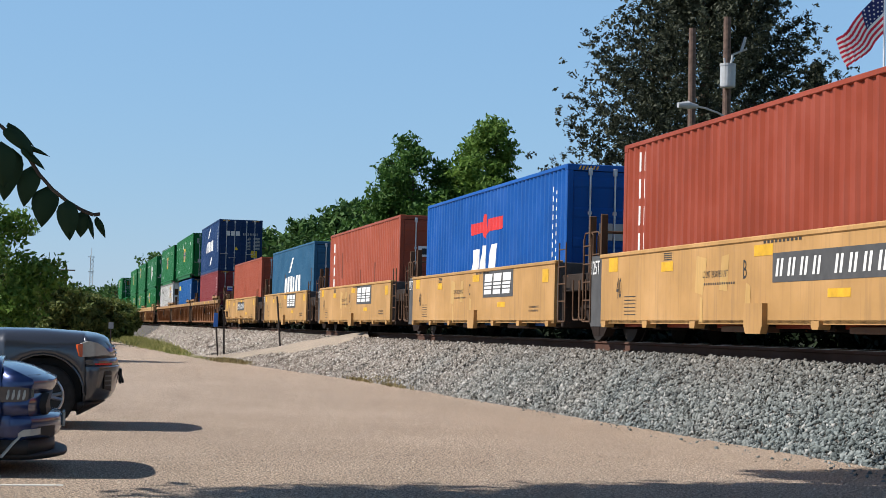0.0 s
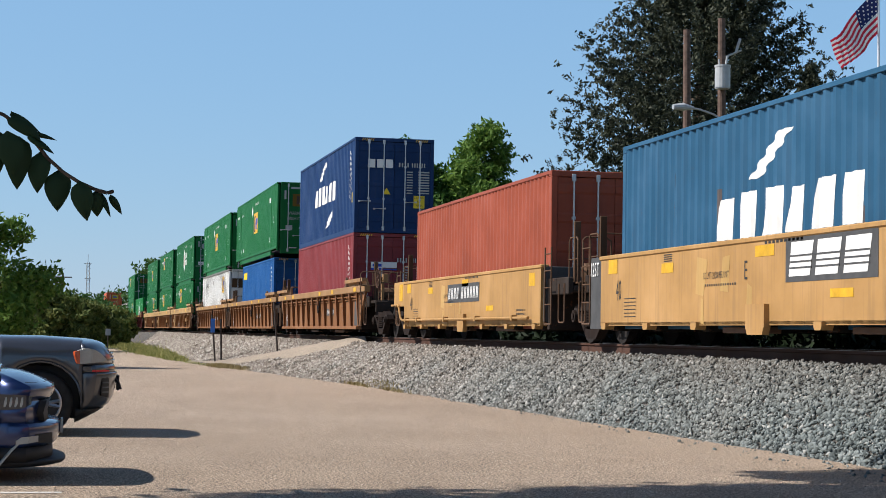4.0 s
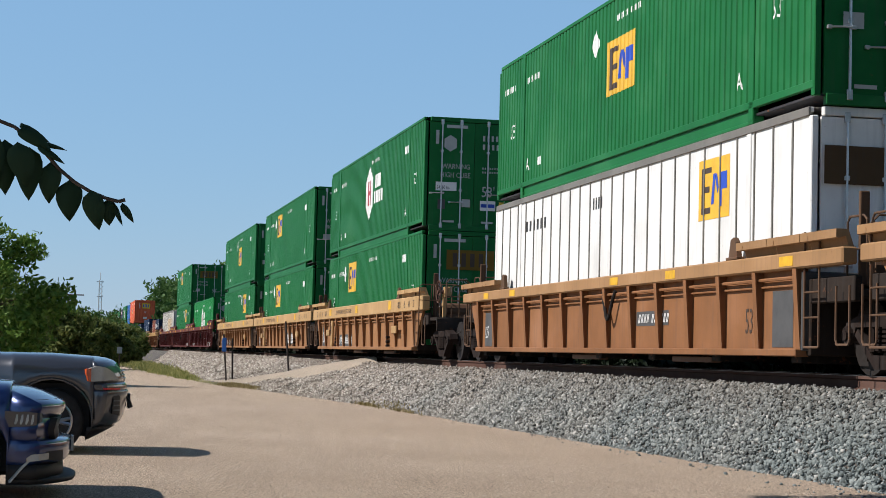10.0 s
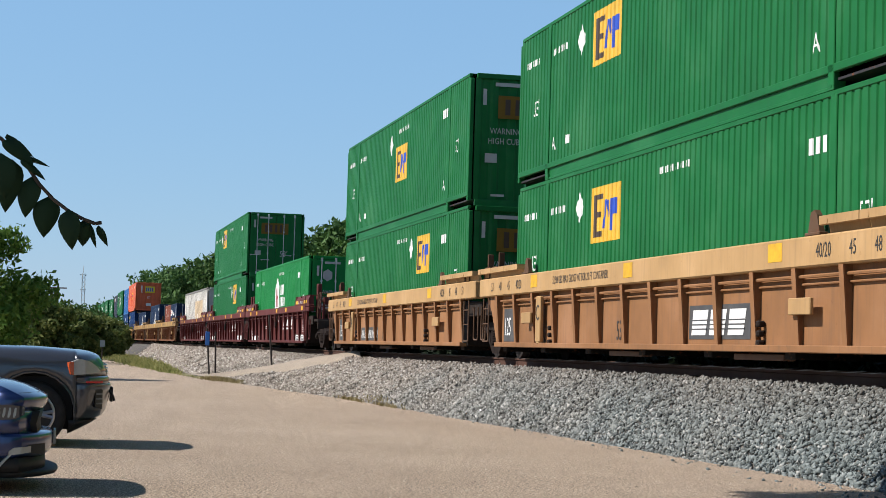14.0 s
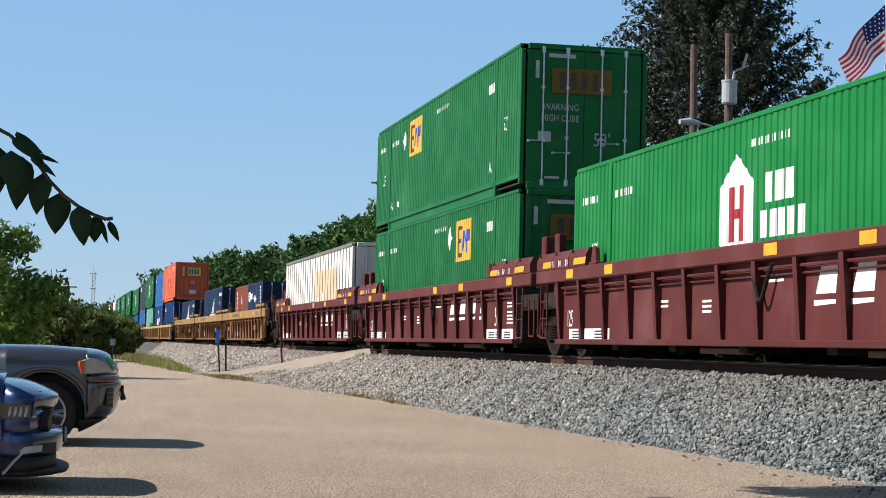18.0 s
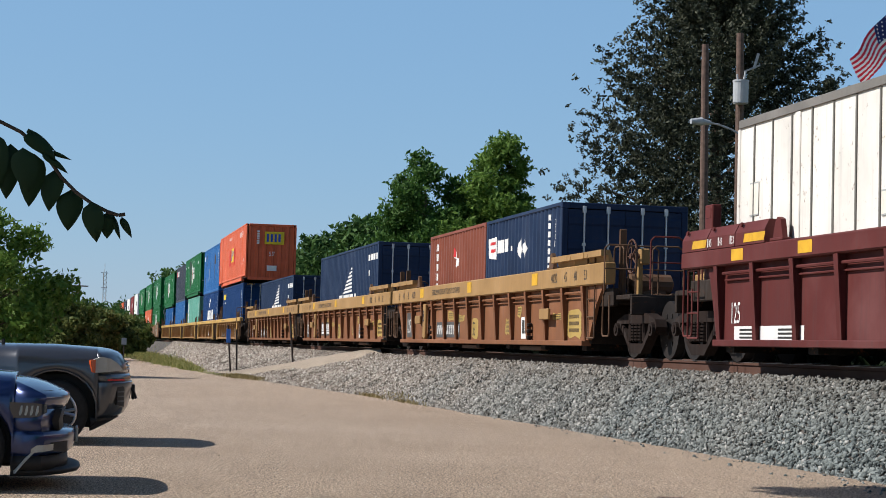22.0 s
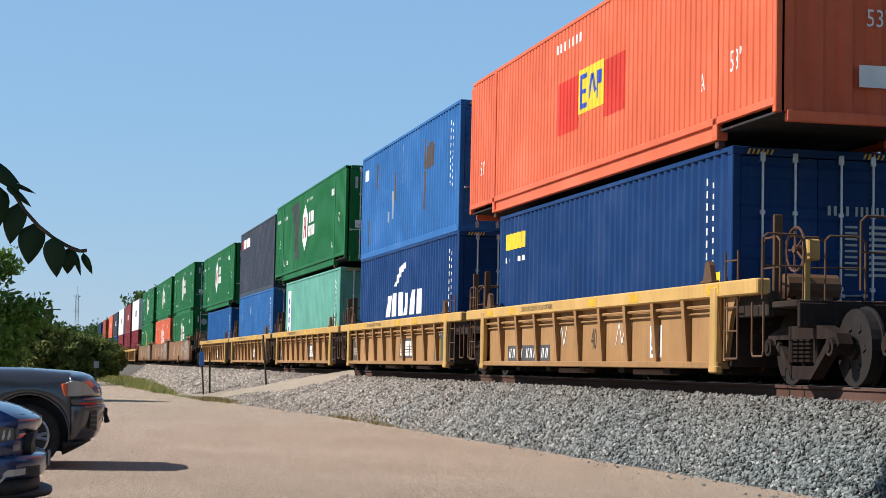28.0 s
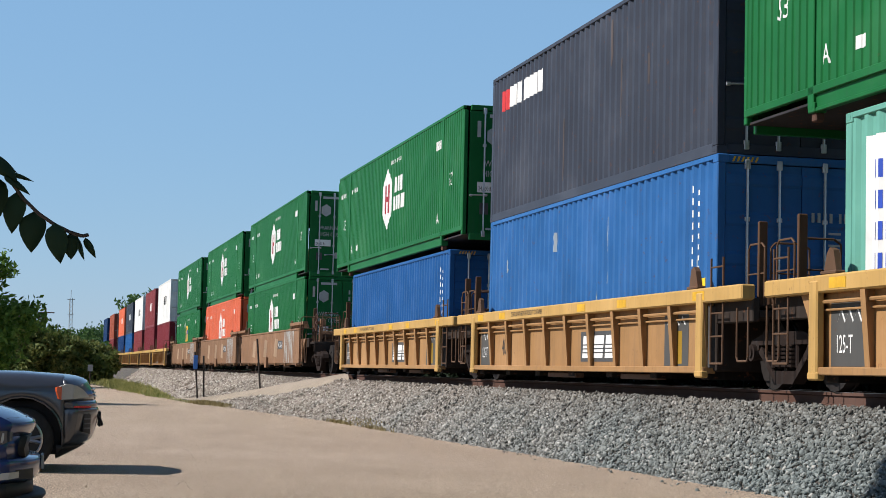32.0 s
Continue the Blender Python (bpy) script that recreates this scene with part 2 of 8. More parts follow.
def letters(s):
    """The triangles of a line of writing one metre high, from u = 0, and its length."""
    if s not in TEXTS:
        cu = bpy.data.curves.new("writing", "FONT")
        cu.body, cu.resolution_u = s, 2
        ob = bpy.data.objects.new("writing", cu)
        me = bpy.data.meshes.new_from_object(ob)
        polys = [[(me.vertices[i].co.x, me.vertices[i].co.y) for i in p.vertices] for p in me.polygons]
        bpy.data.objects.remove(ob)
        bpy.data.curves.remove(cu)
        bpy.data.meshes.remove(me)
        us = [u for p in polys for u, _ in p]
        u0, u1 = min(us), max(us)
        TEXTS[s] = ([[((u - u0) / 0.69, v / 0.69) for u, v in p] for p in polys], (u1 - u0) / 0.69)
    return TEXTS[s]


def written(s, u, z, h, squeeze=0.8, upright=False):
    """Polygons of writing with its lower left corner at (u, z) and capitals h high."""
    if upright:
        out = []
        for i, ch in enumerate(s):
            if ch != " ":
                out += written(ch, u, z - i * h * 1.25, h, squeeze)
        return out
    polys, _ = letters(s)
    return [[(u + a * h * squeeze, z + b * h) for a, b in p] for p in polys]


def rect(u0, z0, u1, z1):
    return [(u0, z0), (u1, z0), (u1, z1), (u0, z1)]


def bars(u, z, w, h, n, gap=0.5):
    """A row of n plain upright bars, for writing that cannot be read."""
    p = w / n
    return [rect(u + i * p, z, u + (i + 1 - gap) * p, z + h) for i in range(n)]

# ---- ground, track ----
TRACK_X, RAIL_Z, TOE = 10.02, 1.13, 7.5
M_EARTH = ground_mat("earth_and_grass", (0.10, 0.10, 0.04), (0.15, 0.14, 0.06), (0.22, 0.19, 0.10), 30.0)
M_LOT = ground_mat("worn_chip_seal", (0.325, 0.252, 0.188), (0.362, 0.284, 0.213), (0.395, 0.312, 0.238), 1.0, 0.95, 0.9, 2.6, (46.0, 22.0, 46.0))
M_STONE = stone_mat("crushed_stone")
M_RUST = paint("rusty_steel", (0.11, 0.058, 0.042), 0.3, 0.1, 0.75, 0.3)
M_TIE = plain("creosoted_timber", (0.10, 0.07, 0.05), 0.9, 0, 0.4, 9)
M_RAILTOP = plain("worn_rail_head", (0.45, 0.42, 0.40), 0.35, 0.9, 0.1)
M_CONC = ground_mat("old_asphalt_ramp", (0.23, 0.190, 0.145), (0.275, 0.228, 0.175), (0.30, 0.25, 0.195), 30.0, 0.95, 0.4, 0.35)

g = MB()
g.poly([(-1500, -600, -0.02), (1500, -600, -0.02), (1500, 3000, -0.02), (-1500, 3000, -0.02)])
solid("ground", g, M_EARTH, "dry grassy earth that reaches the horizon", "ground", "structure")

def toe_at(y):
    """How far out the foot of the ballast lies; it spreads towards the ramp."""
    return float(np.interp(y, (12, 18, 23, 33, 41, 47, 54, 62, 74, 92, 115), (8.1, 7.9, 7.7, 7.42, 7.2, 6.75, 6.15, 5.85, 5.75, 6.5, 7.3)))


lot = MB()
edge = [(-45, -40), (8.4, -40), (8.4, 14), (7.75, 32)]
rnd = random.Random(3)
for i in range(48):
    y = 33 + i * 0.5
    edge.append((toe_at(y) + 0.2 + 0.12 * rnd.uniform(-1, 1), y))
for i in range(60):
    y = 57.5 + i * 2.5
    edge.append((4.95 - 0.026 * (y - 62) + 0.2 * rnd.uniform(-1, 1) + 0.9 * math.exp(-(y - 57.5) / 3), y))
edge += [(0.4, 210), (-1.0, 150), (-3.5, 95), (-45, 90)]
lot.extrude(edge, 2, -0.3, 0.0)
solid("parking_lot", lot, M_LOT, "sunlit tan chip-seal parking lot beside the railway", "pavement", "structure")


def bed_height(x, y):
    """Height of the ballast bed's surface."""
    d = abs(x - TRACK_X)
    e = 0.10 * noise.noise((x * 0.5, y * 0.35, 1.7)) + 0.05 * noise.noise((x * 1.7, y * 1.7, 4.0))
    if d < 1.38:
        return RAIL_Z - 0.20
    t = (d - 1.38) / ((TRACK_X - toe_at(y) if x < TRACK_X else TRACK_X - TOE) - 1.38)
    hollow = 1 - 0.25 * min(1.0, max(0.0, (7.45 - toe_at(y)) / 1.2)) if x < TRACK_X else 1.0
    return max(-0.25, (RAIL_Z - 0.15) * (1 - t ** hollow) + e * min(1, t * 3))


bed = MB()
xs = [-1.12, -1.0, -0.85, -0.7, -0.55, -0.4, -0.25, -0.12, -0.001] + [TRACK_X + s for s in (-0.7, 0.0, 0.7, 1.4, 1.9, 2.4, 2.8)]
ys = [-60 + i * 10 for i in range(7)] + [2 + i * 0.6 for i in range(163)] + [100 + i * 8 for i in range(78)]
for y in ys:
    for x in xs:
        x = x if x > 0 else TRACK_X - 1.38 + x * (TRACK_X - 1.38 - toe_at(y))
        bed.v.append((x, y, bed_height(x, y) - 0.02))
w = len(xs)
for j in range(len(ys) - 1):
    for i in range(w - 1):
        k = j * w + i
        bed.f.append((k, k + 1, k + w + 1, k + w))
M_BED = ground_mat("packed_stone", (0.06, 0.057, 0.053), (0.09, 0.082, 0.074), (0.12, 0.108, 0.094), 14.0)
solid("ballast_bed", bed, M_BED, "raised bed of crushed stone under the track", "ballast", "structure")


def rocks(n, box, size, seed, height, name, label, mat=None, spread=False):
    """Many angular stones in one mesh, each on the surface given by height."""
    r = np.random.RandomState(seed)
    base = np.array([(1, 0, 0), (-1, 0, 0), (0, 1, 0), (0, -1, 0), (0, 0, 1), (0, 0, -1), (0.6, 0.6, 0.5), (-0.6, 0.6, -0.5)], float)
    tri = np.array([(0, 6, 4), (6, 2, 4), (2, 1, 4), (1, 3, 4), (3, 0, 4), (0, 2, 6), (0, 5, 2), (2, 5, 7), (7, 5, 1), (2, 7, 1), (1, 5, 3), (3, 5, 0)])
    px = r.uniform(box[0], box[1], n)
    py = box[2] + (box[3] - box[2]) * r.uniform(0, 1, n) ** 1.6
    if spread:
        foot = np.array([toe_at(y) for y in py]) - 0.12
        px = box[1] - (box[1] - px) / (box[1] - box[0]) * (box[1] - foot)
    s = size * r.uniform(0.45, 1.25, n) * (1 + 0.004 * (py - box[2]))
    if spread:
        u, w = (px - 5.7) / 3.2, (px - 4.9) / 4.3
        bare = (py > 64.3 - 13.2 * u - 1.6 * np.sin(math.pi * np.clip(u, 0, 1))) & (py < 68.3 - 15.0 * w)
        px, py, s = px[~bare], py[~bare], s[~bare]
        n = len(px)
    v = base[None] * r.uniform(0.5, 1.3, (n, 8, 1)) * r.uniform(0.38, 1.35, (n, 1, 3)) * s[:, None, None]
    a = r.uniform(0, 6.28, n)
    b = r.uniform(-0.9, 0.9, n)
    c, d = np.cos(a), np.sin(a)
    x, y, z = v[..., 0].copy(), v[..., 1].copy(), v[..., 2].copy()
    cb, sb = np.cos(b)[:, None], np.sin(b)[:, None]
    y, z = y * cb - z * sb, y * sb + z * cb
    x, y = x * c[:, None] - y * d[:, None], x * d[:, None] + y * c[:, None]
    pz = np.array([height(p, q) for p, q in zip(px, py)])
    v = np.stack([x + px[:, None], y + py[:, None], z + pz[:, None] + 0.2 * s[:, None]], -1).reshape(-1, 3)
    f = (tri[None] + (np.arange(n) * 8)[:, None, None]).reshape(-1, 3)
    me = bpy.data.meshes.new(name)
    me.vertices.add(len(v))
    me.vertices.foreach_set("co", v.ravel())
    me.loops.add(f.size)
    me.loops.foreach_set("vertex_index", f.ravel())
    me.polygons.add(len(f))
    me.polygons.foreach_set("loop_start", np.arange(0, f.size, 3))
    me.update(calc_edges=True)
    me.materials.append(mat or M_STONE)
    return solid(name, me, None, label, "ballast", "stuff")


rocks(100000, (TRACK_X - 2.62, TRACK_X - 1.1, 11.0, 75.0), 0.032, 5, bed_height, "ballast_stones", "loose crushed ballast stones, blue-grey and pale", spread=True)
rocks(26000, (TRACK_X - 2.66, TRACK_X - 1.1, 70.0, 150.0), 0.062, 7, bed_height, "far_ballast_stones", "loose pale ballast stones farther down the line", spread=True)
rocks(420, (7.2, 8.0, 11.0, 45.0), 0.02, 6, lambda x, y: 0.0, "stray_stones", "small stones scattered along the lot's edge")

M_GRIT = leafy("pale_and_dark_grit", (0.17, 0.135, 0.105), (0.66, 0.56, 0.44), 0.0)
rocks(30000, (-3.5, TOE - 0.1, 12.0, 66.0), 0.0085, 9, lambda x, y: 0.0, "lot_grit", "fine tan grit scattered over the lot", M_GRIT)

rail_profile = [(-0.075, 0), (0.075, 0), (0.075, 0.012), (0.012, 0.035), (0.012, 0.12), (0.036, 0.135), (0.036, 0.17), (-0.036, 0.17), (-0.036, 0.135), (-0.012, 0.12), (-0.012, 0.035), (-0.075, 0.012)]
for s in (-1, 1):
    x = TRACK_X + s * 0.755
    b = MB()
    b.extrude([(x + u, RAIL_Z - 0.172 + v) for u, v in rail_profile], 1, -60, 720)
    r = solid("rail", b, M_RUST, "rusty steel rail with a worn head", "rail", "structure", "track")
    t = MB().box((x, 330, RAIL_Z), (0.06, 780, 0.004))
    part("rail_head", t, M_RAILTOP, r, "polished running surface")
tie_me = MB().cbox((0, 0, 0), (2.6, 0.22, 0.16), 0.02).mesh("tie", M_TIE)
plate_me = MB().cbox((0, 0, 0), (0.34, 0.19, 0.02), 0.006).mesh("tie_plate", M_RUST)
track = thing("track_ties", "timber ties with steel tie plates under the rails", "track")
tagged(track, kind="structure")
for i in range(110):
    y = 9 + i * 0.51
    part("tie", tie_me, None, track, at=pose(TRACK_X + random.uniform(-0.03, 0.03), y, RAIL_Z - 0.255, 0, 0, random.uniform(-1, 1)))
    part("tie_plate", plate_me, None, track, at=(TRACK_X - 0.755, y, RAIL_Z - 0.172))
far_ties = MB()
for i in range(300):
    far_ties.box((TRACK_X, 9 + (110 + i) * 0.51, RAIL_Z - 0.255), (2.6, 0.22, 0.16))
tagged(part("far_ties", far_ties, M_TIE, track), kind="stuff")

# old ramp of asphalt that climbs to the rails
ramp_b = MB()
n_u, n_v = 18, 8
for j in range(n_v + 1):
    for i in range(n_u + 1):
        u, v = i / n_u, j / n_v
        near = Vector((5.7 + 3.2 * u, 64.2 - 13.2 * u - 1.6 * math.sin(math.pi * u), 0))
        far = Vector((4.9 + 4.3 * u, 68.5 - 15.0 * u, 0))
        p = near.lerp(far, v)
        lift = 0.05 + 1.10 * (0.5 * u * u + 0.5 * u * u * (3 - 2 * u))
        low = max(0.0, bed_height(p.x, p.y)) + 0.04
        side = min(1.0, 2.6 * v) ** 0.7
        p.z = low * (1 - side) + max(low, lift) * side + 0.025 * noise.noise((p.x * 2, p.y, 3))
        ramp_b.v.append((p.x, p.y, max(0.006, p.z)))
for j in range(n_v):
    for i in range(n_u):
        k = j * (n_u + 1) + i
        ramp_b.f.append((k, k + 1, k + n_u + 2, k + n_u + 1))
k0 = len(ramp_b.v)
for i in range(n_u + 1):
    x, y, z = ramp_b.v[i]
    ramp_b.v.append((x - 0.05, y - 0.25, min(z, bed_height(x, y)) - 0.2))
for i in range(n_u):
    ramp_b.f.append((i, i + 1, k0 + i + 1, k0 + i))
solid("asphalt_ramp", ramp_b, M_CONC, "old grey asphalt ramp that climbs the ballast to the rails", "ramp", "structure")

# ---- train ----
SPEED = 11.826
PIECES = []   # things of the train: object, place along the train, height, across


CAR_Z = 0.95   # level from which the cars' heights are counted


def rides(ob, y0, z=CAR_Z, x=TRACK_X):
    ob.matrix_basis = pose(x, y0, z)
    PIECES.append((ob, y0, z, x))
    return ob


M_WHITE = plain("white_lettering", (0.78, 0.78, 0.75), 0.6, 0, 0.1, 3)
M_BLACK = plain("black_lettering", (0.03, 0.028, 0.025), 0.6, 0, 0.2)
M_DARKPANEL = plain("dark_grey_panel", (0.07, 0.07, 0.07), 0.6, 0, 0.25, 4)
M_GOLD = plain("gold_logo_paint", (0.72, 0.42, 0.03), 0.5, 0, 0.15, 3)
M_YELLOW = plain("bright_yellow_label", (0.80, 0.58, 0.02), 0.5, 0, 0.1)
M_PATCH = plain("dull_reflective_yellow", (0.66, 0.37, 0.015), 0.55, 0, 0.2, 5)
M_BROWN = plain("dark_brown_lettering", (0.06, 0.035, 0.02), 0.5, 0, 0.1)
M_ROYAL = plain("royal_blue_lettering", (0.02, 0.07, 0.45), 0.5, 0, 0.1)
M_REDL = plain("red_lettering", (0.62, 0.03, 0.03), 0.5, 0, 0.1)
M_DKRED = plain("dark_red_lettering", (0.35, 0.02, 0.03), 0.5, 0, 0.1)
M_SILVER = plain("galvanised_steel", (0.55, 0.56, 0.57), 0.4, 0.7, 0.15)
M_GREYL = plain("faded_grey_lettering", (0.42, 0.44, 0.42), 0.6, 0, 0.1)

C = dict(green=(0.011, 0.145, 0.038), brightgreen=(0.011, 0.225, 0.050), navy=(0.014, 0.044, 0.132), blue=(0.018, 0.106, 0.317),
         apl=(0.011, 0.097, 0.370), seaco=(0.009, 0.045, 0.155), steel=(0.031, 0.114, 0.211), slate=(0.019, 0.037, 0.084), brick=(0.34, 0.085, 0.048), wine=(0.229, 0.044, 0.048),
         orange=(0.74, 0.155, 0.07), white=(0.86, 0.86, 0.83), cream=(0.83, 0.80, 0.73), teal=(0.141, 0.387, 0.308), grey=(0.048, 0.057, 0.079), rust=(0.255, 0.079, 0.048), brickred=(0.29, 0.058, 0.03),
         sky=(0.031, 0.141, 0.378), dkred=(0.194, 0.026, 0.035))


def paint_of(c):
    return paint("container_" + c, C[c], 0.3, 0.05 if c not in ("cream", "grey", "sky") else 0.12, 0.48, 0.25)


def profile(kind, length):
    """The side wall in plan: (distance from the far end, depth behind the outer face)."""
    pts = []
    if kind == "sheet":
        return [(0.10, 0.014), (length - 0.10, 0.014)]
    if kind == "iso":
        a, b, pitch, dep = 0.16, length - 0.16, 0.279, 0.036
        n = int((b - a) / pitch)
        pitch = (b - a) / n
        for i in range(n):
            s = a + i * pitch
            pts += [(s, 0.012), (s + 0.26 * pitch, 0.012), (s + 0.5 * pitch, 0.012 + dep), (s + 0.76 * pitch, 0.012 + dep)]
        pts.append((b, 0.012))
    else:
        a, b, pitch, dep = 0.10, length - 0.10, 0.205, 0.018
        n = int((b - a) / pitch)
        pitch = (b - a) / n
        for i in range(n):
            s = a + i * pitch
            pts += [(s, 0.012), (s + 0.60 * pitch, 0.012), (s + 0.68 * pitch, 0.012 + dep), (s + 0.92 * pitch, 0.012 + dep)]
        pts.append((b, 0.012))
    return pts


def drape(mb, polys, pts, half_l, half_w, lift=0.004):
    """Lay flat polygons (u from the far end, z) on the near side wall, following its folds."""
    us = [p[0] for p in pts]
    ds = [p[1] for p in pts]

    def clip(poly, u, keep_less):
        out = []
        for (a, za), (b, zb) in zip(poly, poly[1:] + poly[:1]):
            ia, ib = (a <= u) == keep_less or a == u, (b <= u) == keep_less or b == u
            if ia:
                out.append((a, za))
            if ia != ib and a != b:
                t = (u - a) / (b - a)
                out.append((u, za + t * (zb - za)))
        return out
    for poly in polys:
        lo, hi = min(p[0] for p in poly), max(p[0] for p in poly)
        cuts = [u for u in us if lo < u < hi]
        stops = [lo - 1e-4] + cuts + [hi + 1e-4]
        for s, e in zip(stops, stops[1:]):
            q = clip(clip(list(poly), s, False), e, True)
            if len(q) < 3:
                continue
            d = [float(np.interp(u, us, ds)) if us else 0.0 for u, _ in q]
            mb.poly([(-half_w + dd - lift, half_l - u, z) for (u, z), dd in zip(q, d)])


def container_meshes(kind, length, h, col, doors):
    """Shared meshes of one kind of container: wall folds, frame, roof, ends."""
    w = 2.438 if kind == "iso" else 2.591
    hw, hl = w / 2, length / 2
    mat = paint_of(col)
    out = {}
    pts = profile(kind, length)
    z0, z1 = (0.155, h - 0.065) if kind == "iso" else (0.30, h - 0.06)
    for nm, s in (("side_wall", -1), ("far_side_wall", 1)):
        b = MB()
        for (u, d), (u2, d2) in zip(pts, pts[1:]):
            b.poly([(s * (hw - d), hl - u, z0), (s * (hw - d2), hl - u2, z0), (s * (hw - d2), hl - u2, z1), (s * (hw - d), hl - u, z1)])
        me = bpy.data.meshes.new(nm)
        me.from_pydata(b.v, [], b.f)
        me.materials.append(mat)
        out[nm] = me
    f = MB()
    for s in (-1, 1):
        f.cbox((s * (hw - 0.04), 0, h - 0.035), (0.08, length - 0.3, 0.07), 0.008)
        if kind == "iso":
            f.cbox((s * (hw - 0.03), 0, 0.08), (0.06, length - 0.3, 0.155), 0.008)
        else:
            f.cbox((s * (hw - 0.03), 0, 0.26), (0.07, length - 0.1, 0.10), 0.008)
            f.cbox((s * (hw - 0.06), 0, 0.12), (0.05, 12.19, 0.2), 0.008)
            f.cbox((s * (hw - 0.06), 0, 0.03), (0.09, 12.19, 0.05), 0.008)
    for e in (-1, 1):
        f.cbox((0, e * (hl - 0.05), h - 0.06), (w - 0.3, 0.1, 0.11), 0.008)
        f.cbox((0, e * (hl - 0.05), 0.08), (w - 0.3, 0.1, 0.14), 0.008)
    out["frame"] = f.mesh("frame", mat)
    out["corner_post"] = MB().cbox((0, 0, h / 2), (0.12 if kind == "iso" else 0.09, 0.16 if kind == "iso" else 0.10, h - 0.23), 0.012).mesh("corner_post", mat)
    if kind != "iso":
        out["lift_post"] = MB().cbox((0, 0, h / 2), (0.05, 0.16, h - 0.1), 0.01).mesh("lift_post", mat)
    r = MB()
    n = int(length / 0.42)
    for i in range(n):
        a, b2 = hl - 0.1 - i * (length - 0.2) / n, hl - 0.1 - (i + 0.5) * (length - 0.2) / n
        c2 = hl - 0.1 - (i + 1) * (length - 0.2) / n
        r.poly([(-hw + 0.06, a, h - 0.012), (hw - 0.06, a, h - 0.012), (hw - 0.06, b2, h - 0.03), (-hw + 0.06, b2, h - 0.03)])
        r.poly([(-hw + 0.06, b2, h - 0.03), (hw - 0.06, b2, h - 0.03), (hw - 0.06, c2, h - 0.012), (-hw + 0.06, c2, h - 0.012)])
    out["roof"] = r.mesh("roof", mat)
    out["underside"] = MB().box((0, 0, 0.13), (w - 0.1, length - 0.1, 0.03)).mesh("underside", paint("container_floor_steel", (0.04, 0.04, 0.045), 0.3, 0.2, 0.8))
    e = MB()
    n = 9 if kind == "iso" else 6
    p = (w - 0.24) / n
    for i in range(n):
        x = -hw + 0.12 + i * p
        q = [(x, 0.0), (x + 0.3 * p, 0.0), (x + 0.45 * p, 0.045), (x + 0.85 * p, 0.045), (x + p, 0.0)]
        for (a, d), (b2, d2) in zip(q, q[1:]):
            e.poly([(a, d, 0.13), (b2, d2, 0.13), (b2, d2, h - 0.1), (a, d, h - 0.1)])
    out["end_wall"] = e.mesh("end_wall", mat)
    dr = MB()
    dw = (w - 0.24) / 2
    prof = [(0.025, 0.13), (-0.025, 0.13)]
    for i in range(5 if kind == "iso" else 0):
        zc = 0.42 + i * (h - 0.75) / 4
        prof += [(-0.025, zc - 0.10), (-0.04, zc - 0.06), (-0.04, zc + 0.06), (-0.025, zc + 0.10)]
    prof += [(-0.025, h - 0.13), (0.025, h - 0.13)]
    dr.extrude(prof, 0, 0.006, dw - 0.006)
    out["door"] = dr.mesh("door", mat)
    rod = MB().rod((0, 0, 0.12), (0, 0, h - 0.1), 0.019, 8)
    for z in (0.14, h * 0.36, h * 0.7, h - 0.13):
        rod.cbox((0, 0.008, z), (0.075, 0.05, 0.06 if 0.3 < z < h - 0.3 else 0.13), 0.008)
    out["lock_rod"] = rod.mesh("lock_rod", M_SILVER)
    out["door_handle"] = MB().rod((0, 0, 0), (0.36, 0, 0.015), 0.013, 6).cbox((0.34, 0.01, 0.012), (0.07, 0.04, 0.05), 0.006).cbox((0.02, 0.01, 0), (0.06, 0.04, 0.05), 0.006).mesh("door_handle", M_SILVER)
    out["corner_casting"] = MB().cbox((0, 0, 0), (0.162, 0.178, 0.118), 0.01).cbox((-0.079, 0, 0), (0.012, 0.075, 0.05), 0.004).mesh("corner_casting", mat)
    return out


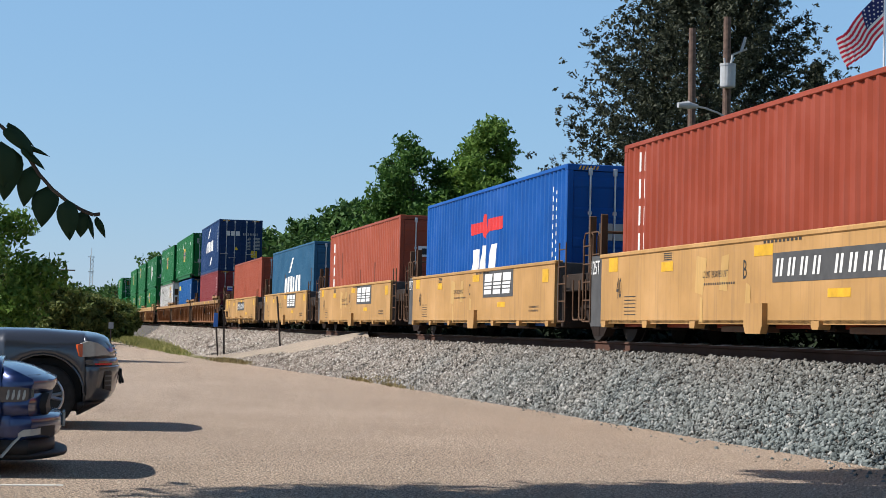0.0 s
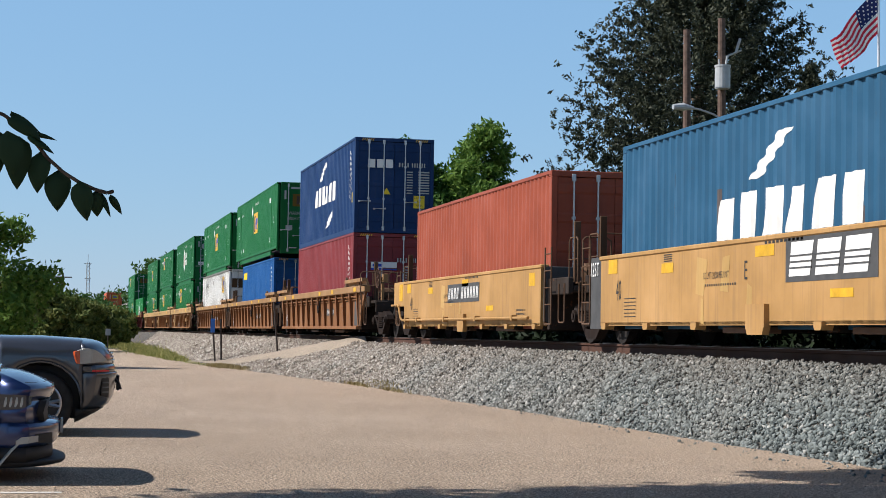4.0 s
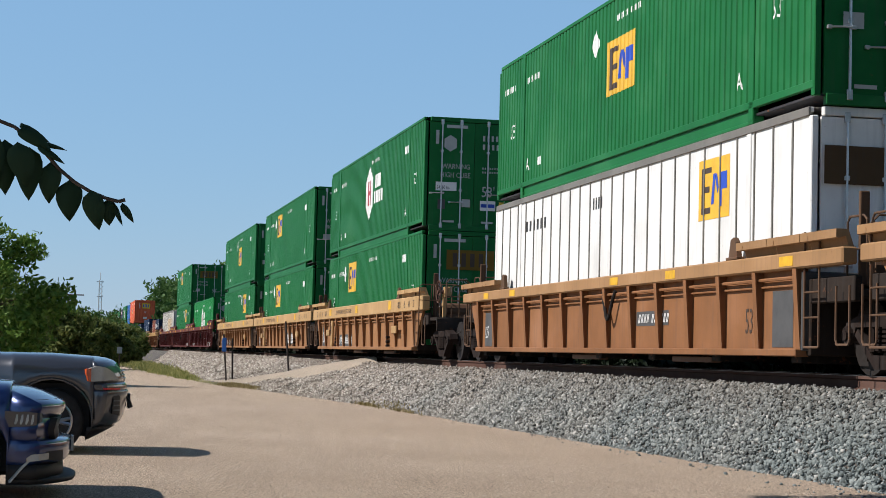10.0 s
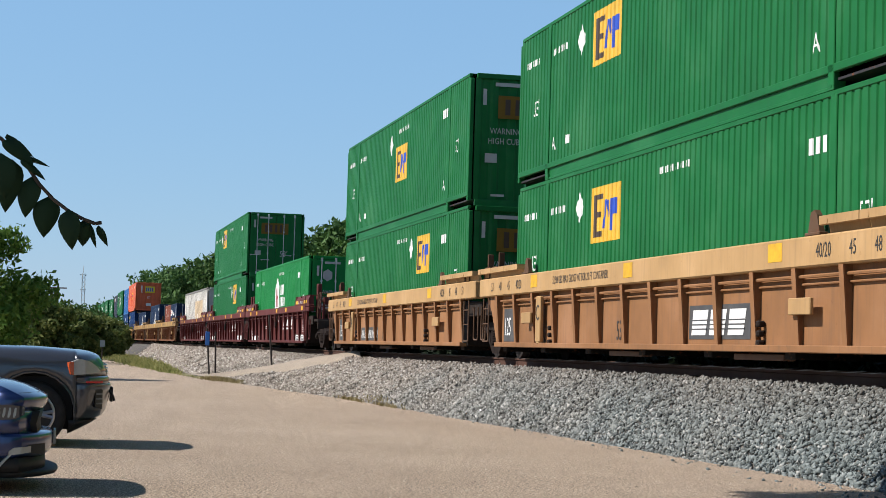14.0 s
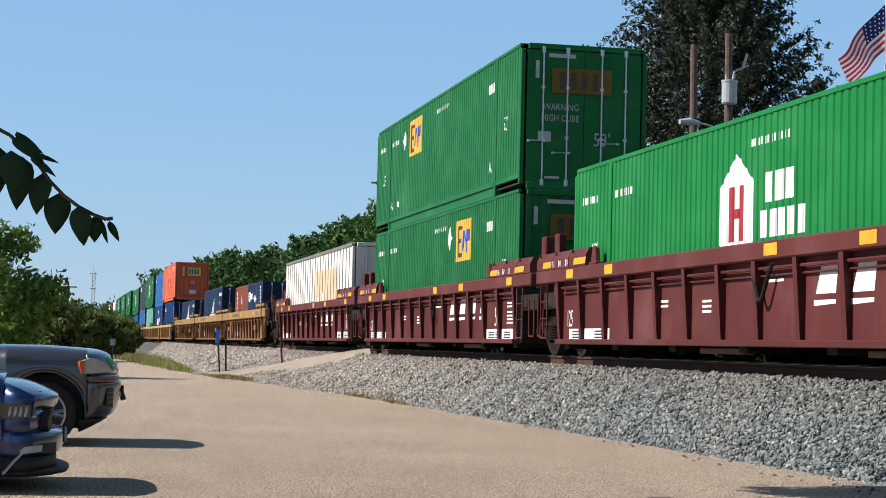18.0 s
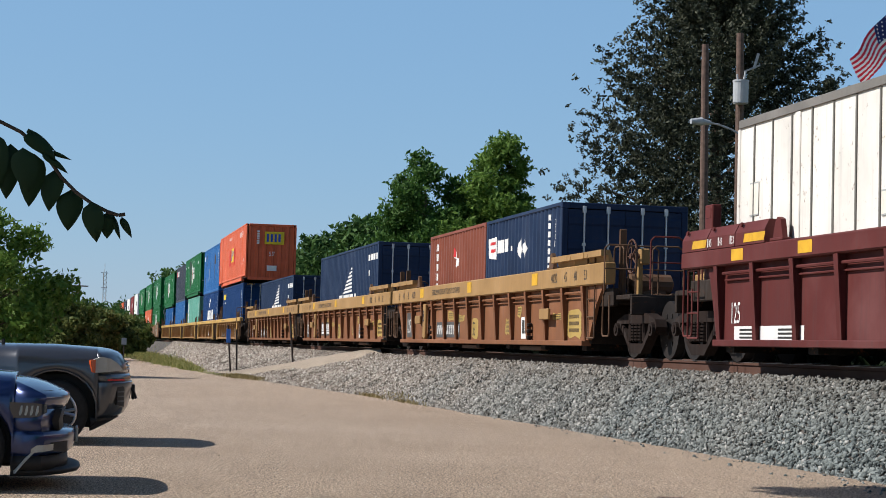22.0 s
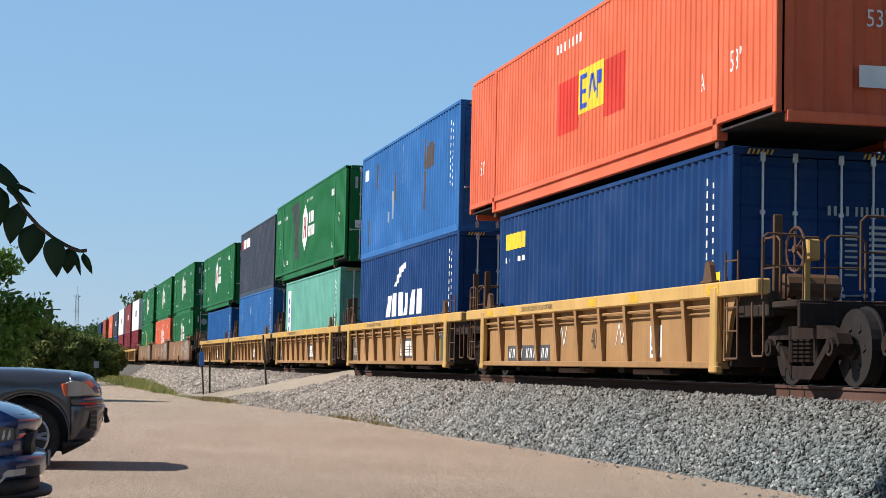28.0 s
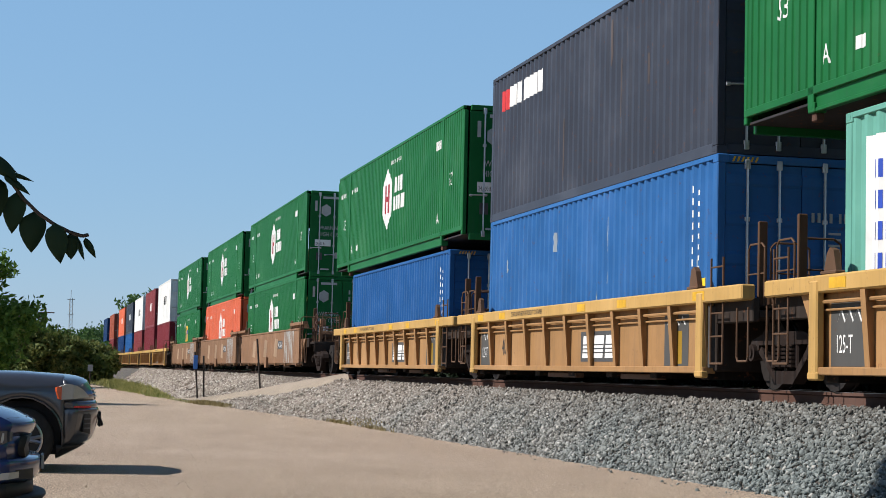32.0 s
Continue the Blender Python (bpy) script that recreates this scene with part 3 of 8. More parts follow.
def container(kind, length, h, col, doors, label, y0, z=1.37, group="containers on the train"):
    me = shared(("container", kind, length, h, col, doors), lambda: container_meshes(kind, length, h, col, doors))
    w = 2.438 if kind == "iso" else 2.591
    hw, hl = w / 2, length / 2
    c = thing("shipping_container", label, "container", group)
    for nm in ("side_wall", "far_side_wall", "frame", "roof", "underside"):
        part("side_wall" if nm == "far_side_wall" else nm, me[nm], None, c)
    for sx in (-1, 1):
        for sy in (-1, 1):
            part("corner_post", me["corner_post"], None, c, at=(sx * (hw - (0.06 if kind == "iso" else 0.045)), sy * (hl - 0.08), 0))
            for zz in (0.059, h - 0.059):
                yy = sy * (hl - 0.089) if kind == "iso" else sy * (6.096 - 0.089)
                part("corner_casting", me["corner_casting"], None, c, at=pose(sx * (hw - 0.079), yy, zz, 0, 0, 0 if sx < 0 else 180))
            if kind != "iso":
                part("lift_post", me["lift_post"], None, c, at=(sx * (hw - 0.02), sy * 6.02, 0))
    if kind == "sheet":
        strip = shared(("strip", h), lambda: MB().cbox((0, 0, (h + 0.18) / 2), (0.022, 0.038, h - 0.42), 0.006).mesh("wall_rib", paint("dull_grey_rib", (0.20, 0.19, 0.17), 0.4, 0.1)))
        for i in range(1, 26):
            part("wall_rib", strip, None, c, "dull grey wall rib", at=(-hw + 0.008, hl - i * length / 26, 0))
        rail_me = shared(("top_rail", length), lambda: MB().cbox((0, 0, 0), (0.03, length - 0.2, 0.11), 0.006).mesh("top_rail", paint("dull_grey_rib", (0.20, 0.19, 0.17), 0.4, 0.1)))
        part("top_rail", rail_me, None, c, "dull grey top rail", at=(-hw + 0.0, 0, h - 0.06))
    part("end_wall", me["end_wall"], None, c, at=pose(0, hl - 0.04, 0, 0, 0, 180))
    if doors:
        dw = (w - 0.24) / 2
        for s in (-1, 1):
            d = part("door", me["door"], None, c, at=pose(0 if s > 0 else -dw, -hl + 0.05, 0))
            for i in (0.30, 0.72) if s > 0 else (0.28, 0.70):
                part("lock_rod", me["lock_rod"], None, d, "galvanised locking rod", at=(i * dw, -0.05, 0))
                part("door_handle", me["door_handle"], None, d, "galvanised door handle", at=(i * dw - (0.0 if s > 0 else 0.3), -0.075, 0.95 - (0.22 if i > 0.5 else 0.0)))
    else:
        part("end_wall", me["end_wall"], None, c, at=(0, -hl + 0.04, 0))
    c["dims"] = (hw, hl, h)
    return rides(c, y0, z), (kind, length, hw, hl, h)


def clusters(polys, gap=0.22):
    """Sort flat marks into groups that stand apart from each other."""
    boxes = [[min(p[0] for p in q), max(p[0] for p in q), min(p[1] for p in q), max(p[1] for p in q), [q]] for q in polys]
    done = []
    while boxes:
        b = boxes.pop()
        k = 0
        while k < len(boxes):
            o = boxes[k]
            if o[0] < b[1] + gap and b[0] < o[1] + gap and o[2] < b[3] + gap * 0.6 and b[2] < o[3] + gap * 0.6:
                boxes.pop(k)
                b = [min(b[0], o[0]), max(b[1], o[1]), min(b[2], o[2]), max(b[3], o[3]), b[4] + o[4]]
                k = 0
            else:
                k += 1
        done.append(b[4])
    return done


def on_side(cont, name, polys, mat, label="", lift=0.004):
    groups = clusters(polys)
    if len(groups) > 1:
        return [on_side(cont, name, g, mat, label, lift) for g in groups][0]
    ob, (kind, length, hw, hl, h) = cont
    b = MB()
    drape(b, polys, profile(kind, length), hl, hw, lift)
    me = bpy.data.meshes.new(name)
    me.from_pydata(b.v, [], b.f)
    me.materials.append(mat)
    ob2 = part(name, me, None, ob, label)
    return ob2 if len(polys) == 1 else tagged(ob2, label, kind="stuff")


def streaks(cont, n, mat, seed, label, top=0.0):
    """Irregular upright stains and scrapes on the near side."""
    r = random.Random(seed)
    kind, length, hw, hl, h = cont[1]
    for _ in range(n):
        u, z1 = r.uniform(0.6, length - 0.6), r.uniform(1.0, h - 0.12) if r.random() > top else h - 0.12
        ln, w = r.uniform(0.25, 1.1), r.uniform(0.04, 0.16)
        z0 = max(0.35, z1 - ln)
        zs = [z0 + (z1 - z0) * k / 4 for k in range(5)]
        left = [(u - w * r.uniform(0.2, 0.6), z) for z in zs]
        right = [(u + w * r.uniform(0.2, 0.6), z) for z in reversed(zs)]
        on_side(cont, "stain", [left + right], mat, label, 0.0028)


def on_end(cont, name, polys, mat, label="", lift=0.0):
    """Flat marks on the end that faces down the line; u from the near side, z from the base."""
    groups = clusters(polys)
    if len(groups) > 1:
        return [on_end(cont, name, g, mat, label, lift) for g in groups][0]
    ob, (kind, length, hw, hl, h) = cont
    b = MB()
    for p in polys:
        b.poly([(-hw + u, -hl + 0.018 - lift, z) for u, z in p])
    me = bpy.data.meshes.new(name)
    me.from_pydata(b.v, [], b.f)
    me.materials.append(mat)
    ob2 = part(name, me, None, ob, label)
    return ob2 if len(polys) == 1 else tagged(ob2, label, kind="stuff")


def gold_logo(cont, u, z, w, h):
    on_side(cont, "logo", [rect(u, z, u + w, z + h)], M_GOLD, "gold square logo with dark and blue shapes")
    on_side(cont, "logo_dark_shape", [rect(u + 0.10 * w, z + 0.10 * h, u + 0.2 * w, z + 0.86 * h), rect(u + 0.2 * w, z + 0.10 * h, u + 0.40 * w, z + 0.2 * h), rect(u + 0.2 * w, z + 0.45 * h, u + 0.36 * w, z + 0.55 * h), rect(u + 0.2 * w, z + 0.77 * h, u + 0.42 * w, z + 0.86 * h)], M_BROWN, "", 0.007)
    on_side(cont, "logo_blue_shape", [[(u + 0.42 * w, z + 0.24 * h), (u + 0.5 * w, z + 0.24 * h), (u + 0.56 * w, z + 0.74 * h), (u + 0.48 * w, z + 0.74 * h)], [(u + 0.54 * w, z + 0.7 * h), (u + 0.62 * w, z + 0.4 * h), (u + 0.66 * w, z + 0.5 * h), (u + 0.6 * w, z + 0.74 * h)], rect(u + 0.68 * w, z + 0.18 * h, u + 0.76 * w, z + 0.74 * h), rect(u + 0.76 * w, z + 0.46 * h, u + 0.92 * w, z + 0.74 * h)], M_ROYAL, "", 0.007)


def hex_logo(cont, u, z, w, h):
    on_side(cont, "logo", [[(u, z + 0.26 * h), (u + w / 2, z), (u + w, z + 0.26 * h), (u + w, z + 0.74 * h), (u + w / 2, z + h), (u, z + 0.74 * h)]], M_WHITE, "white six-sided logo with a dark red shape")
    on_side(cont, "logo_red_shape", [rect(u + 0.28 * w, z + 0.27 * h, u + 0.42 * w, z + 0.73 * h), rect(u + 0.58 * w, z + 0.27 * h, u + 0.72 * w, z + 0.73 * h), rect(u + 0.42 * w, z + 0.46 * h, u + 0.58 * w, z + 0.54 * h)], M_DKRED, "", 0.007)
    on_side(cont, "logo_mark", bars(u + 1.3 * w, z + 0.55 * h, 0.85 * w, 0.24 * h, 3, 0.25) + bars(u + 1.2 * w, z + 0.27 * h, 1.2 * w, 0.22 * h, 5, 0.25), M_WHITE)


def domestic_marks(cont, logo="gold", u=7.0, at=1.25):
    """The usual marks on a 53-foot container."""
    h = cont[1][4]
    on_side(cont, "marking", written("53'", 1.05, 1.28, 0.28) + written("53'", 14.75, 1.28, 0.28) + written("A", 2.35, 0.52, 0.24) + written("A", 13.55, 0.52, 0.24) + bars(2.3, 2.24, 0.9, 0.12, 8) + bars(8.1, 2.46, 1.3, 0.1, 12) + bars(0.5, 2.24, 0.9, 0.12, 7) + bars(13.4, 2.2, 0.6, 0.2, 3) + [rect(3.2, 0.55, 3.45, 0.7)], M_WHITE, "white size marks and number bars")
    if logo == "gold":
        gold_logo(cont, u, at, 1.5, 0.92)
        on_side(cont, "placard", [[(u - 0.9, 2.25), (u - 0.68, 1.98), (u - 0.46, 2.25), (u - 0.68, 2.52)]], M_WHITE, "white diamond placard")
    elif logo == "hex":
        hex_logo(cont, u, 0.82, 1.2, 1.6)
    if cont[0].get("plain_end"):
        return
    if logo == "hex":
        on_end(cont, "logo", [[(0.5, 2.12), (0.66, 2.02), (0.82, 2.12), (0.82, 2.34), (0.66, 2.44), (0.5, 2.34)]], M_GREYL, "pale six-sided logo", 0.029)
        on_end(cont, "load_label", [rect(0.3, 1.02, 0.84, 1.24)], M_WHITE, "white load label", 0.029)
        on_end(cont, "load_text", written("24,000 lbs", 0.33, 1.06, 0.09, 0.62), M_BLACK, "black load text", 0.031)
        on_end(cont, "door_label", [rect(0.98, 0.62, 1.2, 0.82)], M_GREYL, "grey door label", 0.029)
        on_end(cont, "door_label", [rect(0.36, 0.55, 0.55, 0.8)], M_DARKPANEL, "dark door label", 0.029)
        on_end(cont, "door_label", [rect(1.95, 0.5, 2.35, 0.78)], M_GOLD, "gold door label", 0.029)
        on_end(cont, "door_label", [rect(1.46, 0.55, 1.86, 0.8)], M_WHITE, "white and blue door label", 0.029)
        on_end(cont, "door_label_bar", [rect(1.48, 0.63, 1.84, 0.72)], M_ROYAL, "", 0.031)
        on_end(cont, "number_mark", bars(1.5, 2.32, 0.45, 0.14, 4) + bars(1.5, 2.1, 0.72, 0.14, 6) + bars(1.5, 1.6, 0.75, 0.05, 12) + bars(1.5, 1.5, 0.75, 0.05, 12), M_GREYL, "rows of grey number bars", 0.029)
    on_end(cont, "marking", written("WARNING", 0.45, 1.58, 0.13) + written("HIGH CUBE", 0.42, 1.36, 0.13) + written("53'", 1.5, 0.9, 0.26) + [rect(0.55, 2.62, 1.1, 2.7), rect(0.28, 2.2, 0.36, 2.55), rect(0.5, 0.22, 0.8, 0.27), rect(1.5, 0.22, 1.8, 0.27)], M_GREYL, "grey warning text and bars", 0.03)
    if logo == "gold":
        on_end(cont, "door_label", [rect(0.35, 0.95, 0.62, 1.15)], M_GREYL, "grey door label", 0.029)
        # the end's logo has a darker gold than the side's
        on_end(cont, "logo", [rect(0.62, 1.92, 1.85, 2.42)], paint("dull_gold", (0.20, 0.12, 0.02), 0.3, 0.05), "dark gold logo", 0.028)
        on_end(cont, "logo_shape", bars(0.78, 2.0, 0.9, 0.34, 4), M_BROWN, "", 0.031)


def letter_blocks(cont, u, z, w, h, n, mat=M_WHITE, lean=0.06, label="white block logo"):
    """A row of plain leaning blocks in place of a lettered logo."""
    p = w / n
    for i in range(n):
        a, b2 = u + i * p, u + i * p + p * (0.66 if i % 2 else 0.78)
        k = h * (1.0 if i % 3 else 0.92)
        on_side(cont, "logo_block", [[(a, z), (b2, z), (b2 + lean, z + k), (a + lean + 0.1 * p, z + k)]], mat, label if i == 0 else "")


def iso_marks(cont, n_end=True, yellow=True):
    """Number columns and labels of a 40-foot box."""
    kind, length, hw, hl, h = cont[1]
    on_side(cont, "number_mark", [rect(length - 0.72, h - 0.5 - i * 0.15, length - 0.67, h - 0.43 - i * 0.15) for i in range(10)] + [rect(length - 0.95, h - 0.45 - i * 0.17, length - 0.92, h - 0.35 - i * 0.17) for i in range(9)], M_WHITE, "column of white number bars")
    if yellow:
        on_side(cont, "label", [rect(length - 0.62, 0.95, length - 0.42, 1.25)], M_YELLOW, "yellow warning label")
    for s in (0.2, 1.86):
        b = MB()
        for i in range(6):
            on = s + i * 0.065
            b.poly([(-hw + on, -hl - 0.004, h - 0.1), (-hw + on + 0.03, -hl - 0.004, h - 0.1), (-hw + on + 0.06, -hl - 0.004, h - 0.03), (-hw + on + 0.03, -hl - 0.004, h - 0.03)])
        tagged(part("hazard_stripe", b, M_GOLD, cont[0], "slanted yellow height stripes"), kind="stuff")
    if n_end:
        on_end(cont, "marking", bars(1.35, 2.02, 0.35, 0.13, 4) + bars(1.75, 2.02, 0.45, 0.13, 6) + [rect(1.6, 1.86 - 0.08 * i, 1.6 + 0.18, 1.89 - 0.08 * i) for i in range(9)] + [rect(1.95, 1.86 - 0.08 * i, 2.3, 1.9 - 0.08 * i) for i in range(9)], M_GREYL, "rows of small data bars", 0.03)


# ---- well cars ----
STYLES = dict(
    smooth=dict(size=40, col=(0.475, 0.275, 0.105), top=1.57, sill=0.47, chord=0.0, rust=0.03, name="yellow"),
    tan53=dict(size=53, col=(0.27, 0.122, 0.052), chordcol=(0.36, 0.205, 0.095), top=1.64, sill=0.39, chord=0.20, rust=0.08, name="rusty tan"),
    ttx53=dict(size=53, col=(0.32, 0.158, 0.070), chordcol=(0.48, 0.30, 0.135), top=1.74, sill=0.39, chord=0.36, rust=0.08, name="tan"),
    maroon=dict(size=53, col=(0.118, 0.030, 0.027), chordcol=(0.13, 0.033, 0.029), top=1.71, sill=0.39, chord=0.24, rust=0.03, name="maroon"),
    gold53=dict(size=53, col=(0.24, 0.104, 0.05), chordcol=(0.38, 0.228, 0.092), top=1.74, sill=0.36, chord=0.36, rust=0.09, name="golden brown"),
    rib40=dict(size=40, col=(0.40, 0.225, 0.095), chordcol=(0.58, 0.36, 0.12), top=1.49, sill=0.37, chord=0.20, rust=0.10, name="yellow-tan"),
    flat53=dict(size=53, col=(0.28, 0.155, 0.085), top=1.66, sill=0.45, chord=0.0, rust=0.2, name="rusty brown"))
M_UNDER = paint("grimy_black_steel", (0.022, 0.019, 0.017), 0.3, 0.2, 0.75)
# grimy truck and wheel steel, darkened further to hold the car bodies' shade
M_TRUCK = paint("grimy_truck_steel_shade_dark", (0.024, 0.016, 0.013), 0.3, 0.1, 0.8)
M_WHEEL = plain("worn_wheel_steel_shade_dark", (0.018, 0.014, 0.012), 0.7, 0.2, 0.3)


def car_meshes(style):
    s = STYLES[style]
    mat = paint("car_" + style, s["col"], 0.35, s["rust"], 0.6, 0.45)
    cmat = paint("chord_" + style, s.get("chordcol", s["col"]), 0.3, s["rust"], 0.55, 0.35)
    rmat = cmat if style in ("maroon",) else paint("rust_brown_rail", (0.13, 0.075, 0.045), 0.3, 0.2, 0.7)
    half = 6.35 if s["size"] == 40 else 8.45
    chord_half = 7.65 if s["size"] == 40 else 9.75
    top, sill, ch = s["top"], s["sill"], s["chord"]
    m = dict(mat=mat, cmat=cmat, half=half, chord_half=chord_half)
    if ch:
        m["chord"] = MB().cbox((-1.405, 0, top - ch / 2), (0.19, 2 * chord_half, ch), 0.02).mesh("top_chord", cmat)
        m["panel"] = MB().extrude([(-half, sill + 0.06), (half, sill + 0.06), (half - 0.0, top - ch), (-half + 0.0, top - ch)], 0, -1.37, -1.34).mesh("side_panel", mat)
        m["sill"] = MB().cbox((-1.405, 0, sill + 0.045), (0.18, 2 * half, 0.09), 0.01).mesh("side_sill", mat)
        rib = MB()
        hgt = top - ch - sill - 0.09
        # a rib that is wider at its foot and leans out at the top
        rib.extrude([(-1.49, top - ch), (-1.36, top - ch), (-1.36, sill + 0.09), (-1.42, sill + 0.09)], 1, -0.035, 0.035)
        rib.extrude([(-1.498, top - ch), (-1.475, top - ch), (-1.41, sill + 0.09), (-1.433, sill + 0.09)], 1, -0.06, 0.06)
        m["rib"] = rib.mesh("rib", mat)
        m["pipe"] = MB().rod((-1.43, -half + 0.2, top - ch - 0.1), (-1.43, half - 0.2, top - ch - 0.1), 0.022, 6).rod((-1.40, -half + 0.2, top - ch - 0.19), (-1.40, half - 0.2, top - ch - 0.19), 0.014, 6).mesh("brake_pipe", mat)
    else:
        m["panel"] = MB().extrude([(-half, sill), (half, sill), (half, top), (-half, top)], 0, -1.48, -1.42).mesh("side_panel", mat)
        m["chord"] = MB().cbox((-1.42, 0, top - 0.03), (0.16, 2 * half + 0.1, 0.07), 0.015).cbox((-1.40, 0, sill + 0.03), (0.16, 2 * half, 0.06), 0.01).mesh("top_chord", mat)
        m["lug"] = MB().extrude([(-0.11, 0.04), (0.11, 0.04), (0.11, -0.02), (0.08, -0.06), (-0.08, -0.06), (-0.11, -0.02)], 0, -1.53, -1.38).mesh("bottom_lug", mat)
        m["pocket"] = MB().extrude([(-0.30, 0.26), (0.30, 0.26), (0.30, -0.02), (0.24, -0.12), (-0.24, -0.12), (-0.30, -0.02)], 0, -1.55, -1.46).mesh("lift_pocket", mat)
    fl = MB()
    fl.cbox((0, 0, sill - 0.02), (2.7, 0.30, 0.12), 0.01)
    m["floor"] = fl.mesh("cross_member", M_UNDER)
    m["underplate"] = MB().cbox((-1.25, 0, sill - 0.06), (0.16, 1.6, 0.08), 0.01).mesh("bottom_bracket", paint("bracket_brown", (0.16, 0.10, 0.07), 0.3, 0.2, 0.7))
    # end structure over the truck, towards +y
    e = MB()
    e0 = half
    L = chord_half - half
    e.cbox((0, e0 + L / 2, 1.12), (2.5, L, 0.10), 0.015)
    e.cbox((0, e0 + 0.05, 0.85), (2.7, 0.12, 0.9), 0.015)
    for sx in (-1, 1):
        e.cbox((sx * 1.30, e0 + L / 2, 1.17), (0.10, L, 0.30), 0.015)
    e.cbox((0, e0 + L * 0.62, 1.0), (0.55, L * 1.2, 0.28), 0.02)
    wedge = MB()
    for sx in (-1,):
        q = 0.45 if style in ("maroon", "smooth", "rib40") else 1.0
        wedge.extrude([(e0 - 0.02, sill + 0.1), (e0 + 0.16 * q, sill + 0.1), (e0 + 0.55 * q, 1.05), (e0 + 0.95 * q, top - ch if ch else 1.3), (e0 - 0.02, top - ch if ch else 1.3)], 0, sx * 1.38 - 0.03, sx * 1.38 + 0.03)
    m["wedge"] = wedge.mesh("end_gusset", M_DARKPANEL if style == "smooth" else mat)
    grime = paint("grimy_end_steel", (0.034, 0.025, 0.02), 0.3, 0.15, 0.8)
    m["end"] = e.mesh("end_platform", grime)
    cp = MB()
    cp.cbox((0, chord_half + 0.22, 0.98), (0.42, 0.7, 0.24), 0.03)
    m["connector"] = cp.mesh("connector", M_UNDER)
    dk = MB()
    dk.cbox((0, 0.42, 0), (2.3, 0.85, 0.04), 0.008)
    for i in range(9):
        dk.cbox((-1.0 + i * 0.25, 0.42, 0.025), (0.03, 0.8, 0.02), 0.004)
    m["walkway"] = dk.mesh("walkway", paint("rust_brown_rail", (0.13, 0.075, 0.045), 0.3, 0.2, 0.7))
    # hand rails, ladder
    la = MB()
    la.pipe([(0, 0, 0.62), (0, 0, -0.75), (0, 0.42, -0.75), (0, 0.42, 0.62)], 0.014, 6)
    m["ladder"] = la.mesh("ladder", rmat)
    m["rung"] = MB().rod((0, 0, 0), (0, 0.42, 0), 0.012, 6).mesh("rung", rmat)
    gr = MB().pipe([(0, 0, 0), (0, 0, 0.72), (0, 0.09, 0.78), (0, 0.46, 0.78), (0, 0.52, 0.72), (0, 0.52, 0)], 0.014, 6)
    gr.rod((0, 0, 0.4), (0, 0.52, 0.4), 0.011, 6)
    m["grab_rail"] = gr.mesh("grab_rail", rmat)
    gd = MB().extrude([(-0.17, 0), (0.17, 0), (0.08, 0.24), (0.01, 0.30), (-0.09, 0.27)], 0, -0.035, 0.035).cbox((0, 0, 0.02), (0.12, 0.4, 0.04), 0.01)
    m["guide"] = gd.mesh("container_guide", cmat if style == "maroon" else paint("rust_brown_rail", (0.13, 0.075, 0.045), 0.3, 0.2, 0.7))
    hh = 0.30 if style == "maroon" else 0.15
    if style == "maroon":
        hc = MB().extrude([(-0.095, 0), (0.08, 0), (0.08, hh), (-0.03, hh), (-0.095, hh * 0.55)], 1, -0.50, 0.50)
    else:
        hc = MB().extrude([(0.0, 0), (0.07, 0), (0.0, hh + 0.05), (-0.15, hh + 0.05), (-0.15, hh - 0.05), (-0.125, hh - 0.06), (-0.03, hh - 0.03)], 1, -0.505, 0.505)
    hc.rod((-0.155 if style != "maroon" else -0.10, 0.3, hh * 0.9), (-0.07, 0.3, hh * 0.9), 0.03, 8)
    m["raised_end"] = hc.mesh("raised_chord_end", cmat)
    pst = MB().cbox((0, 0, 0.55), (0.12, 0.05, 1.1), 0.01).cbox((0, 0.05, 0.55), (0.025, 0.09, 1.1), 0.005)
    if style == "maroon":
        pst = MB().cbox((0, 0, 0.6), (0.14, 0.30, 1.2), 0.015).cbox((-0.072, 0, 1.08), (0.01, 0.2, 0.14), 0.003)
        for zz in (0.35, 0.75):
            pst.rod((-0.078, 0, zz), (-0.06, 0, zz), 0.07, 12)
    m["end_post"] = pst.mesh("end_post", rmat)
    m["stirrup"] = MB().pipe([(0, 0, 0.12), (0, 0, -0.50), (0, 0.03, -0.55), (0, 0.33, -0.55), (0, 0.36, -0.50), (0, 0.36, 0.12)], 0.014, 6).mesh("stirrup", rmat)
    zt = top - ch - 0.05
    m["hose"] = MB().pipe([(0, 0.34, zt), (-0.02, 0.24, zt - 0.16), (-0.03, 0.06, zt - 0.42), (-0.03, 0, zt - 0.46), (-0.03, -0.08, zt - 0.42), (-0.02, -0.26, zt - 0.12), (0, -0.32, zt)], 0.028, 7).mesh("brake_hose", M_UNDER)
    bw = MB()
    for i in range(16):
        a, b2 = 2 * math.pi * i / 16, 2 * math.pi * (i + 1) / 16
        bw.rod((0, 0.27 * math.cos(a), 0.27 * math.sin(a)), (0, 0.27 * math.cos(b2), 0.27 * math.sin(b2)), 0.017, 5)
    for i in range(5):
        a = 2 * math.pi * i / 5
        bw.rod((0, 0, 0), (0.02, 0.27 * math.cos(a), 0.27 * math.sin(a)), 0.014, 5)
    bw.rod((-0.03, 0, 0), (0.18, 0, 0), 0.05, 8)
    m["brake_wheel"] = bw.mesh("brake_wheel", M_RUST)
    tank_mat = paint("rust_brown_rail", (0.13, 0.075, 0.045), 0.3, 0.2, 0.7)
